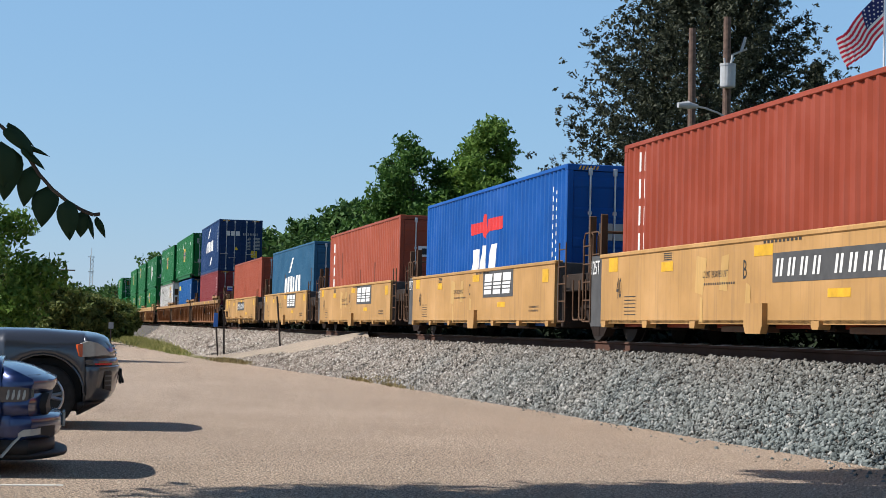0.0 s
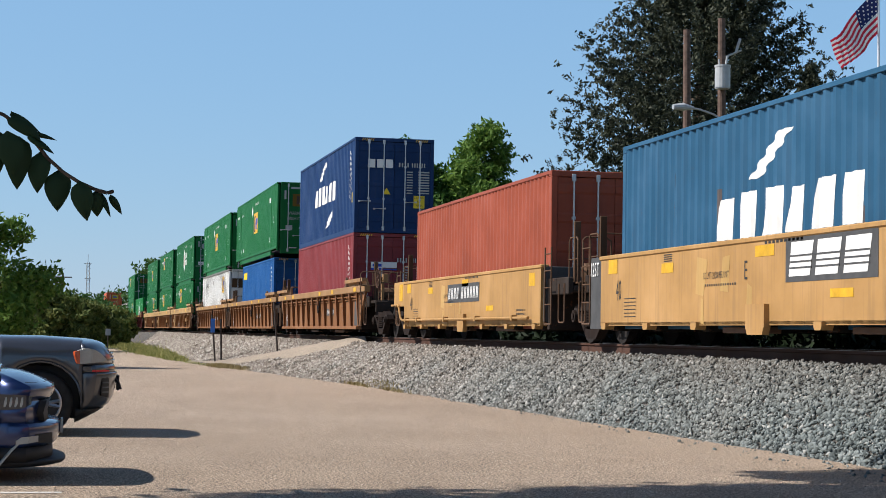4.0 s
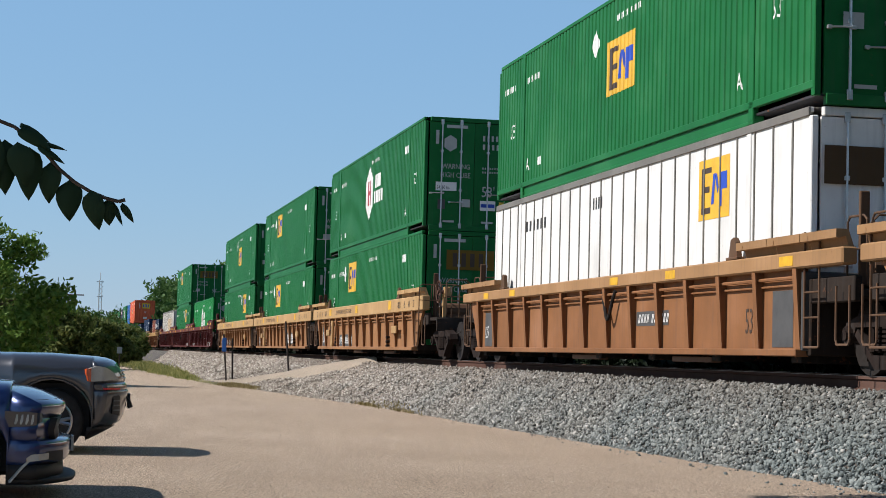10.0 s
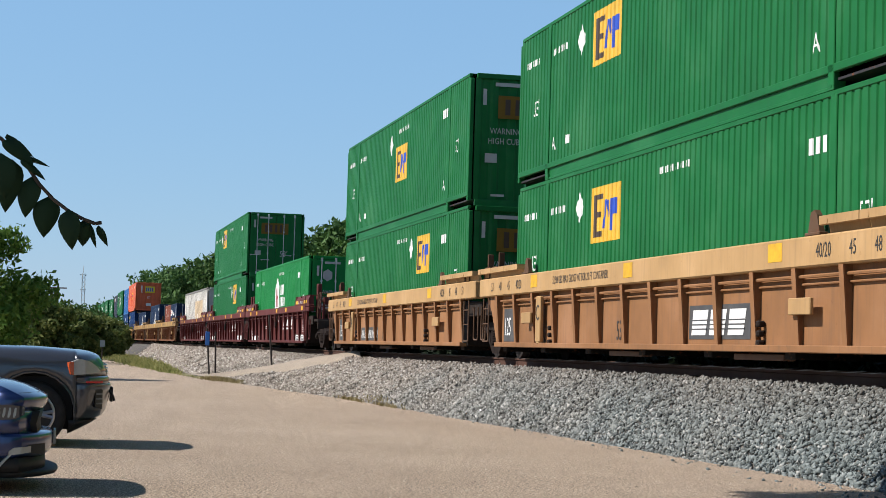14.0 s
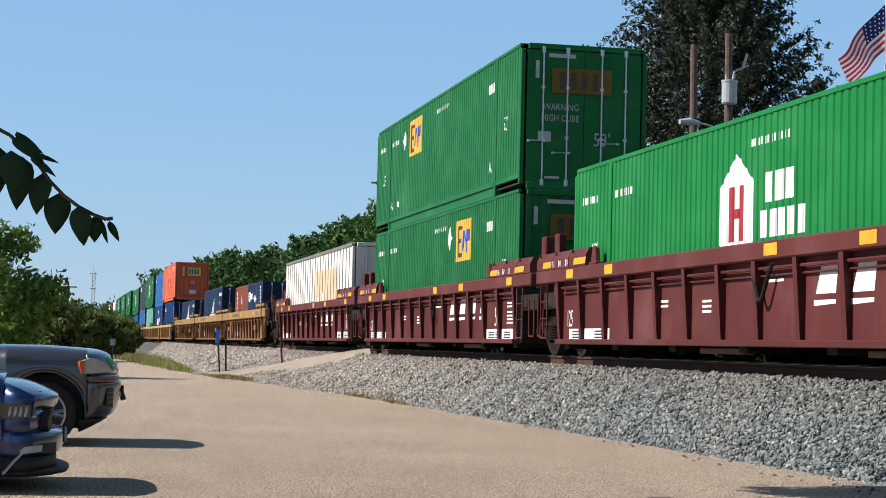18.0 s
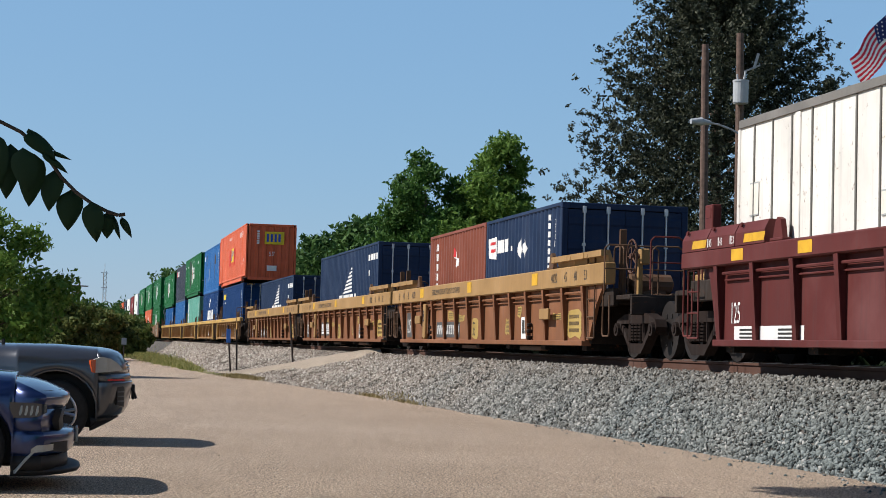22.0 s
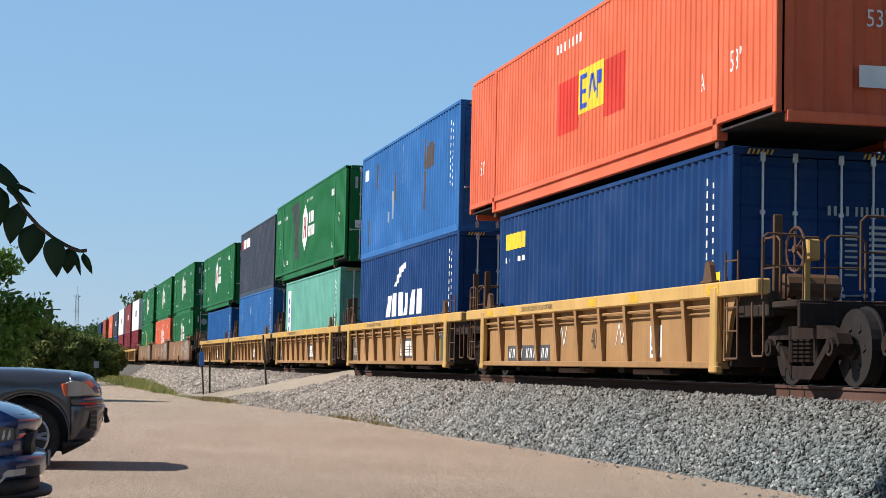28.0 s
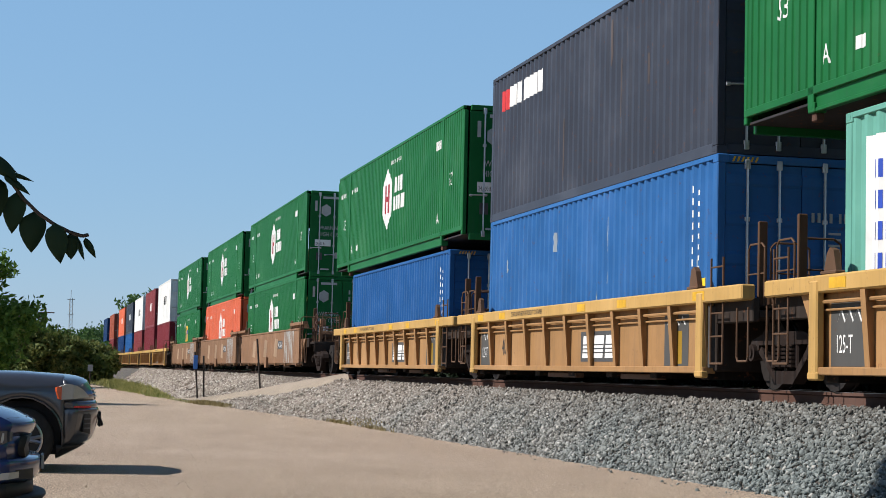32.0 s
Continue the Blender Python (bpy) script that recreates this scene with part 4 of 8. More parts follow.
    m["tank"] = MB().rod((0, -0.35, 0), (0, 0.35, 0), 0.17, 12).rod((0, 0.35, 0), (0, 0.40, 0), 0.17, 12, 0.08).rod((0, -0.35, 0), (0, -0.40, 0), 0.17, 12, 0.08).cbox((0, 0, -0.16), (0.3, 0.5, 0.08), 0.01).mesh("air_tank", tank_mat)
    return m


MIRROR = Matrix.Diagonal((1, -1, 1, 1))


def well_car(style, y0, far_end=False, near_end=False, group=""):
    s = STYLES[style]
    m = shared(("car", style), lambda: car_meshes(style))
    half, chh, top, ch = m["half"], m["chord_half"], s["top"], s["chord"]
    car = thing("well_car", f"{s['name']} steel well car of a container train", "rail car", group or "well cars of the train")
    for side in (0, 180):
        r = pose(0, 0, 0, 0, 0, side)
        part("top_chord", m["chord"], None, car, "weathered top chord", at=r)
        pn = part("side_panel", m["panel"], None, car, at=r)
        if ch:
            part("side_sill", m["sill"], None, car, at=r)
            if side == 0:
                part("brake_pipe", m["pipe"], None, car, at=r)
            n = 10 if s["size"] == 40 else 13
            for i in range(n + 1):
                y = -half + 0.06 + i * (2 * half - 0.12) / n
                if side == 0 or i % 2 == 0:
                    part("rib", m["rib"], None, car, at=pose(0, y if side == 0 else -y, 0, 0, 0, side))
        else:
            for i in range(7):
                if i != 3:
                    part("bottom_lug", m["lug"], None, pn, at=(0, -half + 0.3 + i * (2 * half - 0.6) / 6, s["sill"]))
            part("lift_pocket", m["pocket"], None, pn, at=(0, -0.2, s["sill"]))
    for i in range(7):
        part("cross_member", m["floor"], None, car, at=(0, -half + 0.3 + i * (2 * half - 0.6) / 6, 0))
    for y in (-half * 0.52, half * 0.1):
        part("bottom_bracket", m["underplate"], None, car, at=(0, y, 0))
    for sgn, is_end in ((1, far_end), (-1, near_end)):
        r = pose(0, 0, 0, 0, 0, 0 if sgn > 0 else 180)
        part("end_platform", m["end"], None, car, at=r)
        part("connector", m["connector"], None, car, "grimy connector casting", at=r)
        part("walkway", m["walkway"], None, car, "walkway of ribbed steel", at=r @ Matrix.Translation((0, half + 0.35, 1.22)))
        for sx in (-1, 1):
            if style == "smooth":
                continue
            part("container_guide", m["guide"], None, car, at=pose(sx * 1.43, sgn * (chh - (3.45 if s["size"] == 53 else 1.75)), top + 0.0, 0, 0, 0 if sgn > 0 else 180))
            for q in range(3 if s["size"] == 53 else 0):
                part("raised_chord_end", m["raised_end"], None, car, at=pose(sx * 1.405, sgn * (chh - 0.55 - 1.03 * q), top, 0, 0, 0 if sx < 0 else 180))
        if sgn > 0 or is_end:
            part("end_gusset", m["wedge"], None, car, at=pose(0, 0, 0) if sgn > 0 else MIRROR)
            part("end_gusset", m["wedge"], None, car, at=(2.76, 0, 0) if sgn > 0 else Matrix.Translation((2.76, 0, 0)) @ MIRROR)
        else:
            part("end_plate", shared(("end_plate", style), lambda: MB().cbox((0, -half - 0.03, (top - ch + s["sill"]) / 2 + 0.02), (2.86, 0.05, top - ch - s["sill"] - 0.1), 0.01).mesh("end_plate", M_DARKPANEL)), None, car, "dark grey end plate")
        if style in ("ttx53", "gold53"):
            tag = shared(("tag", style), lambda: MB().cbox((-1.50, 0, 0.93), (0.05, 0.62, 0.2), 0.01).cbox((-1.44, 0.2, 0.93), (0.1, 0.06, 0.1), 0.01).mesh("tag_box", m["cmat"]))
            part("tag_box", tag, None, car, "small tan box on the ribs", at=(0, sgn * (half - 2.4), 0))
            if sgn > 0:
                lp = part("letter_plate", shared(("letter_plate", style), lambda: MB().cbox((-1.47, 0, 0.9), (0.07, 0.30, 0.82), 0.02).cbox((-1.45, 0, 0.52), (0.1, 0.16, 0.12), 0.01).mesh("letter_plate", m["cmat"])), None, car, "upright plate for the unit letter", at=(0, half - 3.15, 0))
            for dz in (0.5, 0.62, 0.74):
                part("bracket_lug", shared(("bracket", style), lambda: MB().cbox((-1.43, 0, 0), (0.1, 0.09, 0.08), 0.02).mesh("bracket_lug", M_TRUCK)), None, car, at=(0, sgn * (half - 3.75), dz))
        if style == "rib40":
            part("end_stake", shared("end_stake", lambda: MB().cbox((-1.47, 0, 0.88), (0.10, 0.22, 1.1), 0.02).cbox((-1.47, 0, 0.36), (0.11, 0.26, 0.10), 0.02).mesh("end_stake", m["cmat"])), None, car, "upright yellow stake at the side's end", at=(0, sgn * (half - 0.12), 0))
        part("end_post", m["end_post"], None, car, "upright end post", at=pose(-1.12, sgn * (chh - 0.25), 1.2))
        if style == "maroon":
            part("end_post", m["end_post"], None, car, "upright end post", at=pose(-0.35, sgn * (chh - 0.25), 1.2))
        part("stirrup", m["stirrup"], None, car, "bent stirrup step under the corner", at=pose(-1.43, sgn * (chh - 0.12) - 0.18, 1.08))
        if sgn > 0 and style in ("maroon", "tan53"):
            part("brake_hose", m["hose"], None, car, "black brake hose that hangs in a loop", at=(-1.45, half - 9.3, 0))
        part("air_tank", m["tank"], None, car, at=pose(-0.55, sgn * (half + 0.75), 1.42, 0, 0, 90))
        ladder = part("ladder", m["ladder"], None, car, "corner ladder of round bars", at=pose(-1.44, half + 0.72 if sgn > 0 else -half - 0.55, 1.25))
        for i in range(4):
            part("rung", m["rung"], None, ladder, at=(0, 0, -0.40 + i * 0.30))
        for xx in (-1.15, -0.55, 0.9):
            part("grab_rail", m["grab_rail"], None, car, "bent grab rail", at=pose(xx, sgn * (chh - 0.1), 1.24, 0, 0, 90 if xx > -1 else 0))
        if is_end:
            cb = MB().cbox((0, chh + 1.15, 0.86), (0.26, 2.0, 0.24), 0.03).cbox((0, chh + 2.1, 0.86), (0.34, 0.42, 0.34), 0.05)
            part("coupler", shared(("coupler", style), lambda: cb.mesh("coupler", M_TRUCK)), None, car, "rusty knuckle coupler", at=r)
            pl = MB().cbox((0, chh + 0.35, 1.16), (2.6, 0.9, 0.08), 0.012).cbox((0, chh + 0.78, 1.02), (2.6, 0.08, 0.30), 0.012)
            part("end_sill", shared(("endsill", style), lambda: pl.mesh("end_sill", paint("grimy_end_steel", (0.034, 0.025, 0.02), 0.3, 0.15, 0.8))), None, car, "end sill with foot boards", at=r)
            for xx in (-1.2, -0.4, 0.7):
                part("grab_rail", m["grab_rail"], None, car, "bent grab rail", at=pose(xx, sgn * (chh + 0.7), 1.2, 0, 0, 90))
            if sgn < 0:
                bw = part("brake_stand", shared(("stand", style), lambda: MB().cbox((0, 0, 0.3), (0.08, 0.08, 0.7), 0.01).cbox((0.06, 0, 0.62), (0.16, 0.2, 0.26), 0.02).mesh("brake_stand", m["cmat"])), None, car, at=(-1.05, -chh - 0.45, 1.2))
                part("brake_wheel", m["brake_wheel"], None, bw, "rusty hand brake wheel", at=(-0.14, 0, 0.62))
    return rides(car, y0), (style, half)


def car_mark(car, name, polys, mat, label="", depth=None, lift=0.004):
    """Marks on the near side of a car; u from the far end of its side, z above the rail."""
    groups = clusters(polys)
    if len(groups) > 1:
        return [car_mark(car, name, g, mat, label, depth, lift) for g in groups][0]
    ob, (style, half) = car
    x = -1.37 if STYLES[style]["chord"] else -1.48
    if depth is not None:
        x = depth
    b = MB()
    for p in polys:
        b.poly([(x - lift, half - u, z) for u, z in p])
    me = bpy.data.meshes.new(name)
    me.from_pydata(b.v, [], b.f)
    me.materials.append(mat)
    ob2 = part(name, me, None, ob, label)
    return ob2 if len(polys) == 1 else tagged(ob2, label, kind="stuff")


def truck_meshes():
    m = {}
    f = MB()
    # cast side frame: arched top member, sloping bottom, journal ends
    top = [(-1.05, 0.50), (-0.98, 0.62), (-0.55, 0.72), (0.55, 0.72), (0.98, 0.62), (1.05, 0.50), (0.92, 0.38), (0.80, 0.40), (0.74, 0.56), (-0.74, 0.56), (-0.80, 0.40), (-0.92, 0.38)]
    f.extrude(top, 0, -0.09, 0.09)
    f.extrude([(-0.78, 0.47), (-0.70, 0.54), (-0.34, 0.24), (0.34, 0.24), (0.70, 0.54), (0.78, 0.47), (0.26, 0.08), (-0.26, 0.08)], 0, -0.08, 0.08)
    for y in (-0.36, 0.36):
        f.cbox((0, y, 0.44), (0.16, 0.09, 0.36), 0.02)
    m["side_frame"] = f.mesh("side_frame", M_TRUCK)
    sp = MB()
    for i in range(6):
        sp.rod((0, 0, 0.29 + i * 0.05), (0, 0, 0.318 + i * 0.05), 0.08, 8)
    sp.rod((0, 0, 0.27), (0, 0, 0.58), 0.05, 6)
    m["spring"] = sp.mesh("spring", M_TRUCK)
    m["journal"] = MB().rod((0, 0, 0), (-0.06, 0, 0), 0.11, 12).rod((-0.06, 0, 0), (-0.08, 0, 0), 0.06, 10).mesh("bearing_cap", M_TRUCK)
    m["bolster"] = MB().cbox((0, 0, 0.58), (2.1, 0.36, 0.2), 0.03).rod((0, 0, 0.66), (0, 0, 0.86), 0.25, 14).mesh("bolster", M_TRUCK)
    w = MB()
    for s in (-1, 1):
        x = s * 0.755
        w.rod((x - 0.065, 0, 0), (x + 0.065, 0, 0), 0.455, 24)
        w.rod((x - s * 0.065, 0, 0), (x - s * 0.095, 0, 0), 0.485, 24)
        for k in range(6):
            a = k * math.pi / 3
            w.cbox((x + s * 0.07, 0.25 * math.cos(a), 0.25 * math.sin(a)), (0.02, 0.07, 0.07), 0.01)
        w.rod((x + s * 0.065, 0, 0), (x + s * 0.11, 0, 0), 0.14, 12)
    w.rod((-1.0, 0, 0), (1.0, 0, 0), 0.085, 10)
    m["wheelset"] = w.mesh("wheelset", M_WHEEL)
    m["brake_beam"] = MB().cbox((0, 0, 0), (1.6, 0.06, 0.1), 0.01).cbox((-0.755, 0.07, 0.02), (0.12, 0.07, 0.3), 0.015).cbox((0.755, 0.07, 0.02), (0.12, 0.07, 0.3), 0.015).mesh("brake_beam", M_TRUCK)
    return m


WHEELS = []


def rail_truck(y0):
    m = shared("truck", truck_meshes)
    t = thing("rail_truck", "grimy cast steel rail truck with two wheelsets", "rail truck", "trucks under the well cars")
    for s in (-1, 1):
        f = part("side_frame", m["side_frame"], None, t, at=pose(s * 1.0, 0, 0, 0, 0, 0 if s < 0 else 180))
        for y in (-0.18, 0.0, 0.18):
            part("spring", m["spring"], None, f, at=(-0.03, y, 0))
        for y in (-0.89, 0.89):
            part("bearing_cap", m["journal"], None, f, "rusty bearing cap", at=(-0.08, y, 0.465))
    part("bolster", m["bolster"], None, t)
    for y in (-0.89, 0.89):
        WHEELS.append((part("wheelset", m["wheelset"], None, t, "steel wheels on an axle", at=(0, y, 0.458)), y))
        part("brake_beam", m["brake_beam"], None, t, at=pose(0, y * 0.42, 0.42, 0, 0, 0 if y > 0 else 180))
    return rides(t, y0, RAIL_Z)


# ---- the train, unit by unit: style, middles of its platforms ----
UNITS = [("smooth", (21.05, 36.5, 52.2, 68.2, 84.5)), ("tan53", (106.4, 126.7, 146.65)), ("ttx53", (170.7, 190.9, 210.8)),
         ("maroon", (234.6, 254.5, 274.6)), ("gold53", (297.8, 317.7, 337.8)), ("rib40", (359.2, 375.0, 390.8, 406.8, 422.5)),
         ("flat53", (445.7, 464.8, 484.6)), ("rib40", (506.2, 522.0, 537.9, 553.8, 569.7)), ("tan53", (594.0, 614.0, 634.0))]
CARS = []
for style, mids in UNITS:
    out = 8.05 if STYLES[style]["size"] == 40 else 10.15
    for i, y in enumerate(mids):
        CARS.append(well_car(style, y, i == len(mids) - 1, i == 0 and y > 30))
    rail_truck(mids[0] - out)
    for a, b in zip(mids, mids[1:]):
        rail_truck((a + b) / 2)
    rail_truck(mids[-1] + out)

BASE, HC, STD = 1.37, 2.896, 2.591
UP = BASE + HC
LIFT53 = 0.11   # the long boxes sit a little higher


def box40(col, label, y, z=BASE, h=HC, doors=True):
    return container("iso", 12.192, h, col, doors, label, y, z)


def box53(col, label, y, z=BASE, doors=True):
    c = container("sheet" if col in ("white", "cream") else "dom", 16.154, HC, col, doors, label, y, z + LIFT53)
    if z > 3:
        lock = shared("stacking_lock", lambda: MB().cbox((0, 0, -0.05), (0.11, 0.13, 0.11), 0.015).mesh("stacking_lock", M_RUST))
        for sx in (-1, 1):
            for sy in (-1, 1):
                part("stacking_lock", lock, None, c[0], "rusty lock between stacked boxes", at=(sx * 1.21, sy * 6.0, 0))
    return c


# first unit: single 40-foot boxes in smooth yellow cars
b1 = box40("brickred", "faded brick-red 40-foot container in a yellow car", 21.05)
on_side(b1, "column_of_marks", [q for i in range(5) for q in bars(0.75, 2.42 - i * 0.42, 0.28, 0.3, 2, 0.55)] , M_WHITE, "white upright column of bars")
b2 = box40("apl", "bright blue 40-foot container with a red and white logo", 36.48)
iso_marks(b2, True, False)
on_side(b2, "logo", [[(4.75, 1.95), (5.8, 1.98), (5.8, 2.2), (4.55, 2.2)], [(5.8, 1.98), (6.2, 1.98), (6.15, 2.32), (5.9, 2.36), (5.8, 2.25)], [(6.2, 1.98), (7.35, 1.97), (7.55, 2.24), (6.2, 2.24)], [(5.75, 1.98), (6.0, 1.8), (6.25, 1.98)]], M_REDL, "red winged logo")
letter_blocks(b2, 4.7, 0.95, 2.4, 0.74, 3, lean=0.12)
on_end(b2, "logo", bars(0.6, 1.55, 0.9, 0.3, 3, 0.15), M_GREYL, "grey block logo", 0.03)
b3 = box40("brick", "faded brick-red 40-foot container with white bars", 52.2)
on_side(b3, "column_of_marks", [q for i in range(5) for q in bars(0.65, 2.3 - i * 0.38, 0.28, 0.28, 2, 0.55)], M_WHITE, "white upright column of bars")
on_end(b3, "number_mark", [rect(0.5, 1.8, 1.62, 2.08)], M_WHITE, "white number panel", 0.028)
on_end(b3, "number_shape", bars(0.6, 1.86, 1.05, 0.16, 3, 0.5), M_BLACK, "", 0.031)
b4 = box40("steel", "weathered steel-blue 40-foot container with white block logo", 68.2)
letter_blocks(b4, 4.08, 1.2, 4.7, 0.6, 6)
on_side(b4, "logo_sweep", [[(5.2, 1.95), (5.6, 1.95), (6.6, 2.5), (6.2, 2.5)]], M_WHITE, "white slanted sweep")
b5 = box40("brick", "faded brick-red 40-foot container in a yellow car", 84.55)

# second unit: rusty tan 53-foot wells
b6 = box40("wine", "wine-red 40-foot container under a navy one", 106.42)
iso_marks(b6)
on_end(b6, "label_plate", [rect(0.55, 1.78, 1.35, 2.02)], M_WHITE, "white and blue maker's plate", 0.028)
on_end(b6, "label_shape", [rect(0.55, 1.78, 1.35, 1.84), rect(0.6, 1.88, 0.9, 1.96)], M_ROYAL, "", 0.031)
b6u = box40("navy", "navy 40-foot container with white block logo", 106.38, UP)
iso_marks(b6u)
letter_blocks(b6u, 3.83, 1.26, 4.62, 0.62, 6)
on_side(b6u, "logo_sweep", [[(4.9, 2.08), (5.3, 2.1), (5.9, 2.42), (6.3, 2.5), (6.2, 2.66), (5.6, 2.5), (5.1, 2.28)], [(6.4, 0.42), (7.0, 0.48), (7.7, 0.75), (7.8, 0.95), (7.2, 0.82), (6.6, 0.6)]], M_WHITE, "white curved sweeps")
on_end(b6u, "logo", bars(0.4, 1.98, 0.82, 0.26, 3, 0.2), M_WHITE, "white block logo", 0.03)
on_end(b6u, "caution_label", [rect(1.82, 0.78, 2.16, 1.16)], M_YELLOW, "yellow label that reads caution nine foot six high", 0.03)
on_end(b6u, "caution_text", written("CAUTION", 1.84, 1.07, 0.055) + written("9'6\"", 1.92, 0.95, 0.07) + written("HIGH", 1.9, 0.83, 0.07), M_BLACK, "", 0.034)
on_end(b6u, "triangle_label", [[(0.86, 1.18), (1.1, 1.18), (0.98, 1.38)]], M_YELLOW, "yellow warning triangle", 0.03)
b7 = box40("blue", "blue 40-foot container with a small yellow logo", 126.15)
iso_marks(b7, False)
on_side(b7, "logo", bars(0.3, 2.26, 1.5, 0.31, 5, 0.12), M_YELLOW, "yellow block logo")
b7u = box53("green", "green 53-foot container with gold logo", 126.8, UP)
domestic_marks(b7u, "gold", 7.6, 1.2)
b8 = box53("white", "white 53-foot container with gold logo", 146.3)
on_side(b8, "marking", bars(2.5, 2.2, 1.6, 0.2, 6) + bars(7, 2.3, 0.6, 0.2, 4), M_BLACK, "dark number bars")
gold_logo(b8, 12.2, 1.75, 1.2, 0.85)
on_end(b8, "logo", [rect(0.15, 1.95, 1.35, 2.42)], paint("brown_logo_panel", (0.10, 0.06, 0.03), 0.3, 0.05), "brown logo panel", 0.028)
b8u = box53("green", "green 53-foot container with gold logo", 146.25, UP)
domestic_marks(b8u, "gold", 7.6, 1.25)

# third unit
b9 = box53("green", "green 53-foot container with gold logo", 170.2)
domestic_marks(b9, "gold", 4.2, 1.66)
b9u = box53("green", "green 53-foot container with white six-sided logo", 170.25, UP)
domestic_marks(b9u, "hex", 7.2)
b10 = box53("green", "green 53-foot container with gold logo", 190.5)
domestic_marks(b10, "gold", 4.75, 1.6)
b10u = box53("green", "green 53-foot container with gold logo", 190.6, UP)
domestic_marks(b10u, "gold", 4.72, 1.67)
b11 = box53("green", "green 53-foot container with gold logo", 210.7, doors=False)
domestic_marks(b11, "gold", 10.6, 1.6)
b11u = box53("green", "green 53-foot container with gold logo, plain ribbed end", 210.9, UP, doors=False)
domestic_marks(b11u, "gold", 7.75, 1.2)

# fourth unit: maroon
b12 = box53("brightgreen", "bright green 53-foot container with white six-sided logo", 234.6)
domestic_marks(b12, "hex", 7.0)
b13 = box53("green", "green 53-foot container with gold logo", 254.5, doors=False)
domestic_marks(b13, "gold", 10.45, 1.68)
b13u = box53("green", "green 53-foot container with gold logo", 254.6, UP)
domestic_marks(b13u, "gold", 4.75, 1.74)
b14 = box53("cream", "stained white 53-foot ribbed container", 274.7)
on_side(b14, "beige_patch", [rect(8.1, 0.34, 13.3, 2.25)], paint("beige_repaint", (0.80, 0.60, 0.38), 0.3, 0.03), "beige repainted panels", 0.004)
for u, z, w2, h2 in ((8.75, 0.9, 0.5, 0.45), (9.9, 0.98, 0.5, 0.5), (0.5, 1.6, 0.3, 0.4), (5.0, 1.3, 0.2, 0.3), (4.4, 1.35, 0.2, 0.25)):
    on_side(b14, "riveted_patch", [rect(u, z, u + w2, z + h2)], paint("pale_patch_paint", (0.86, 0.80, 0.70), 0.2, 0.02), "riveted repair patch", 0.012)
    on_side(b14, "patch_edge", [rect(u, z - 0.02, u + w2, z), rect(u, z + h2, u + w2, z + h2 + 0.02)], M_GREYL, "", 0.013)
on_side(b14, "grey_patch", [rect(6.75, 0.85, 7.25, 1.25), rect(7.45, 0.85, 7.95, 1.25)], paint("pale_grey_patch", (0.42, 0.43, 0.42), 0.3, 0.03), "pale grey painted squares", 0.006)

# fifth unit: golden brown
b15a = container("iso", 6.058, STD, "rust", True, "rust-red 20-foot container with small logo", 300.88)
on_side(b15a, "column_of_marks", [q for i in range(5) for q in bars(0.7, 2.2 - i * 0.24, 0.22, 0.17, 2, 0.55)], M_WHITE, "white upright column of bars")
on_side(b15a, "logo", [[(2.8, 1.95), (3.1, 1.9), (3.05, 2.1)], [(2.95, 1.68), (3.4, 1.85), (3.1, 1.95)]], M_WHITE, "small red and white logo")
on_side(b15a, "logo_red", [[(2.75, 1.98), (3.0, 1.95), (2.8, 2.22)]], M_REDL, "", 0.008)
b15b = container("iso", 6.058, STD, "slate", True, "slate-blue 20-foot container with white logo", 294.75)
on_side(b15b, "logo", [[(0.25, 1.78), (0.85, 1.74), (0.85, 2.22), (0.18, 2.2)]] + bars(0.95, 1.86, 1.05, 0.27, 3, 0.15) + bars(2.05, 1.86, 0.42, 0.1, 3), M_WHITE, "white flag-like logo")
on_side(b15b, "logo_red", [rect(0.28, 2.06, 0.82, 2.12), rect(0.3, 1.9, 0.82, 1.97)], M_REDL, "", 0.008)
on_side(b15b, "placard", [[(2.7, 1.85), (2.95, 1.62), (3.12, 1.85), (2.9, 2.08)], [(3.12, 1.8), (3.3, 1.65), (3.45, 1.85), (3.3, 2.08), (3.12, 1.95)]], M_WHITE, "two white shapes")
on_side(b15b, "marking", written("22G1", 5.45, 2.2, 0.11, 0.8, True) + [rect(5.08, 2.3 - 0.16 * i, 5.16, 2.41 - 0.16 * i) for i in range(7)], M_WHITE, "white size code")
b16 = box40("slate", "slate-blue 40-foot container with white ship logo", 317.7)
b17 = box40("slate", "slate-blue 40-foot container with white ship logo", 337.9, BASE, STD)
for b in (b16, b17):
    on_side(b, "logo", [[(5.3 + i * 0.26, 1.5 + i * 0.12), (7.2 - i * 0.02, 1.54 + i * 0.12), (7.2 - i * 0.02, 1.61 + i * 0.12), (5.42 + i * 0.26, 1.57 + i * 0.12)] for i in range(7)], M_WHITE, "white striped sail logo")
    on_side(b, "marking", bars(4.5, 1.18, 3.6, 0.28, 8, 0.2) + bars(10.2, b[1][4] - 0.5, 1.75, 0.18, 10, 0.25) + bars(10.2, b[1][4] - 0.95, 0.45, 0.16, 2), M_WHITE, "white block lettering")
    on_end(b, "number_panel", bars(0.95, 1.2, 1.3, 0.3, 6) , M_WHITE, "white number bars", 0.03)

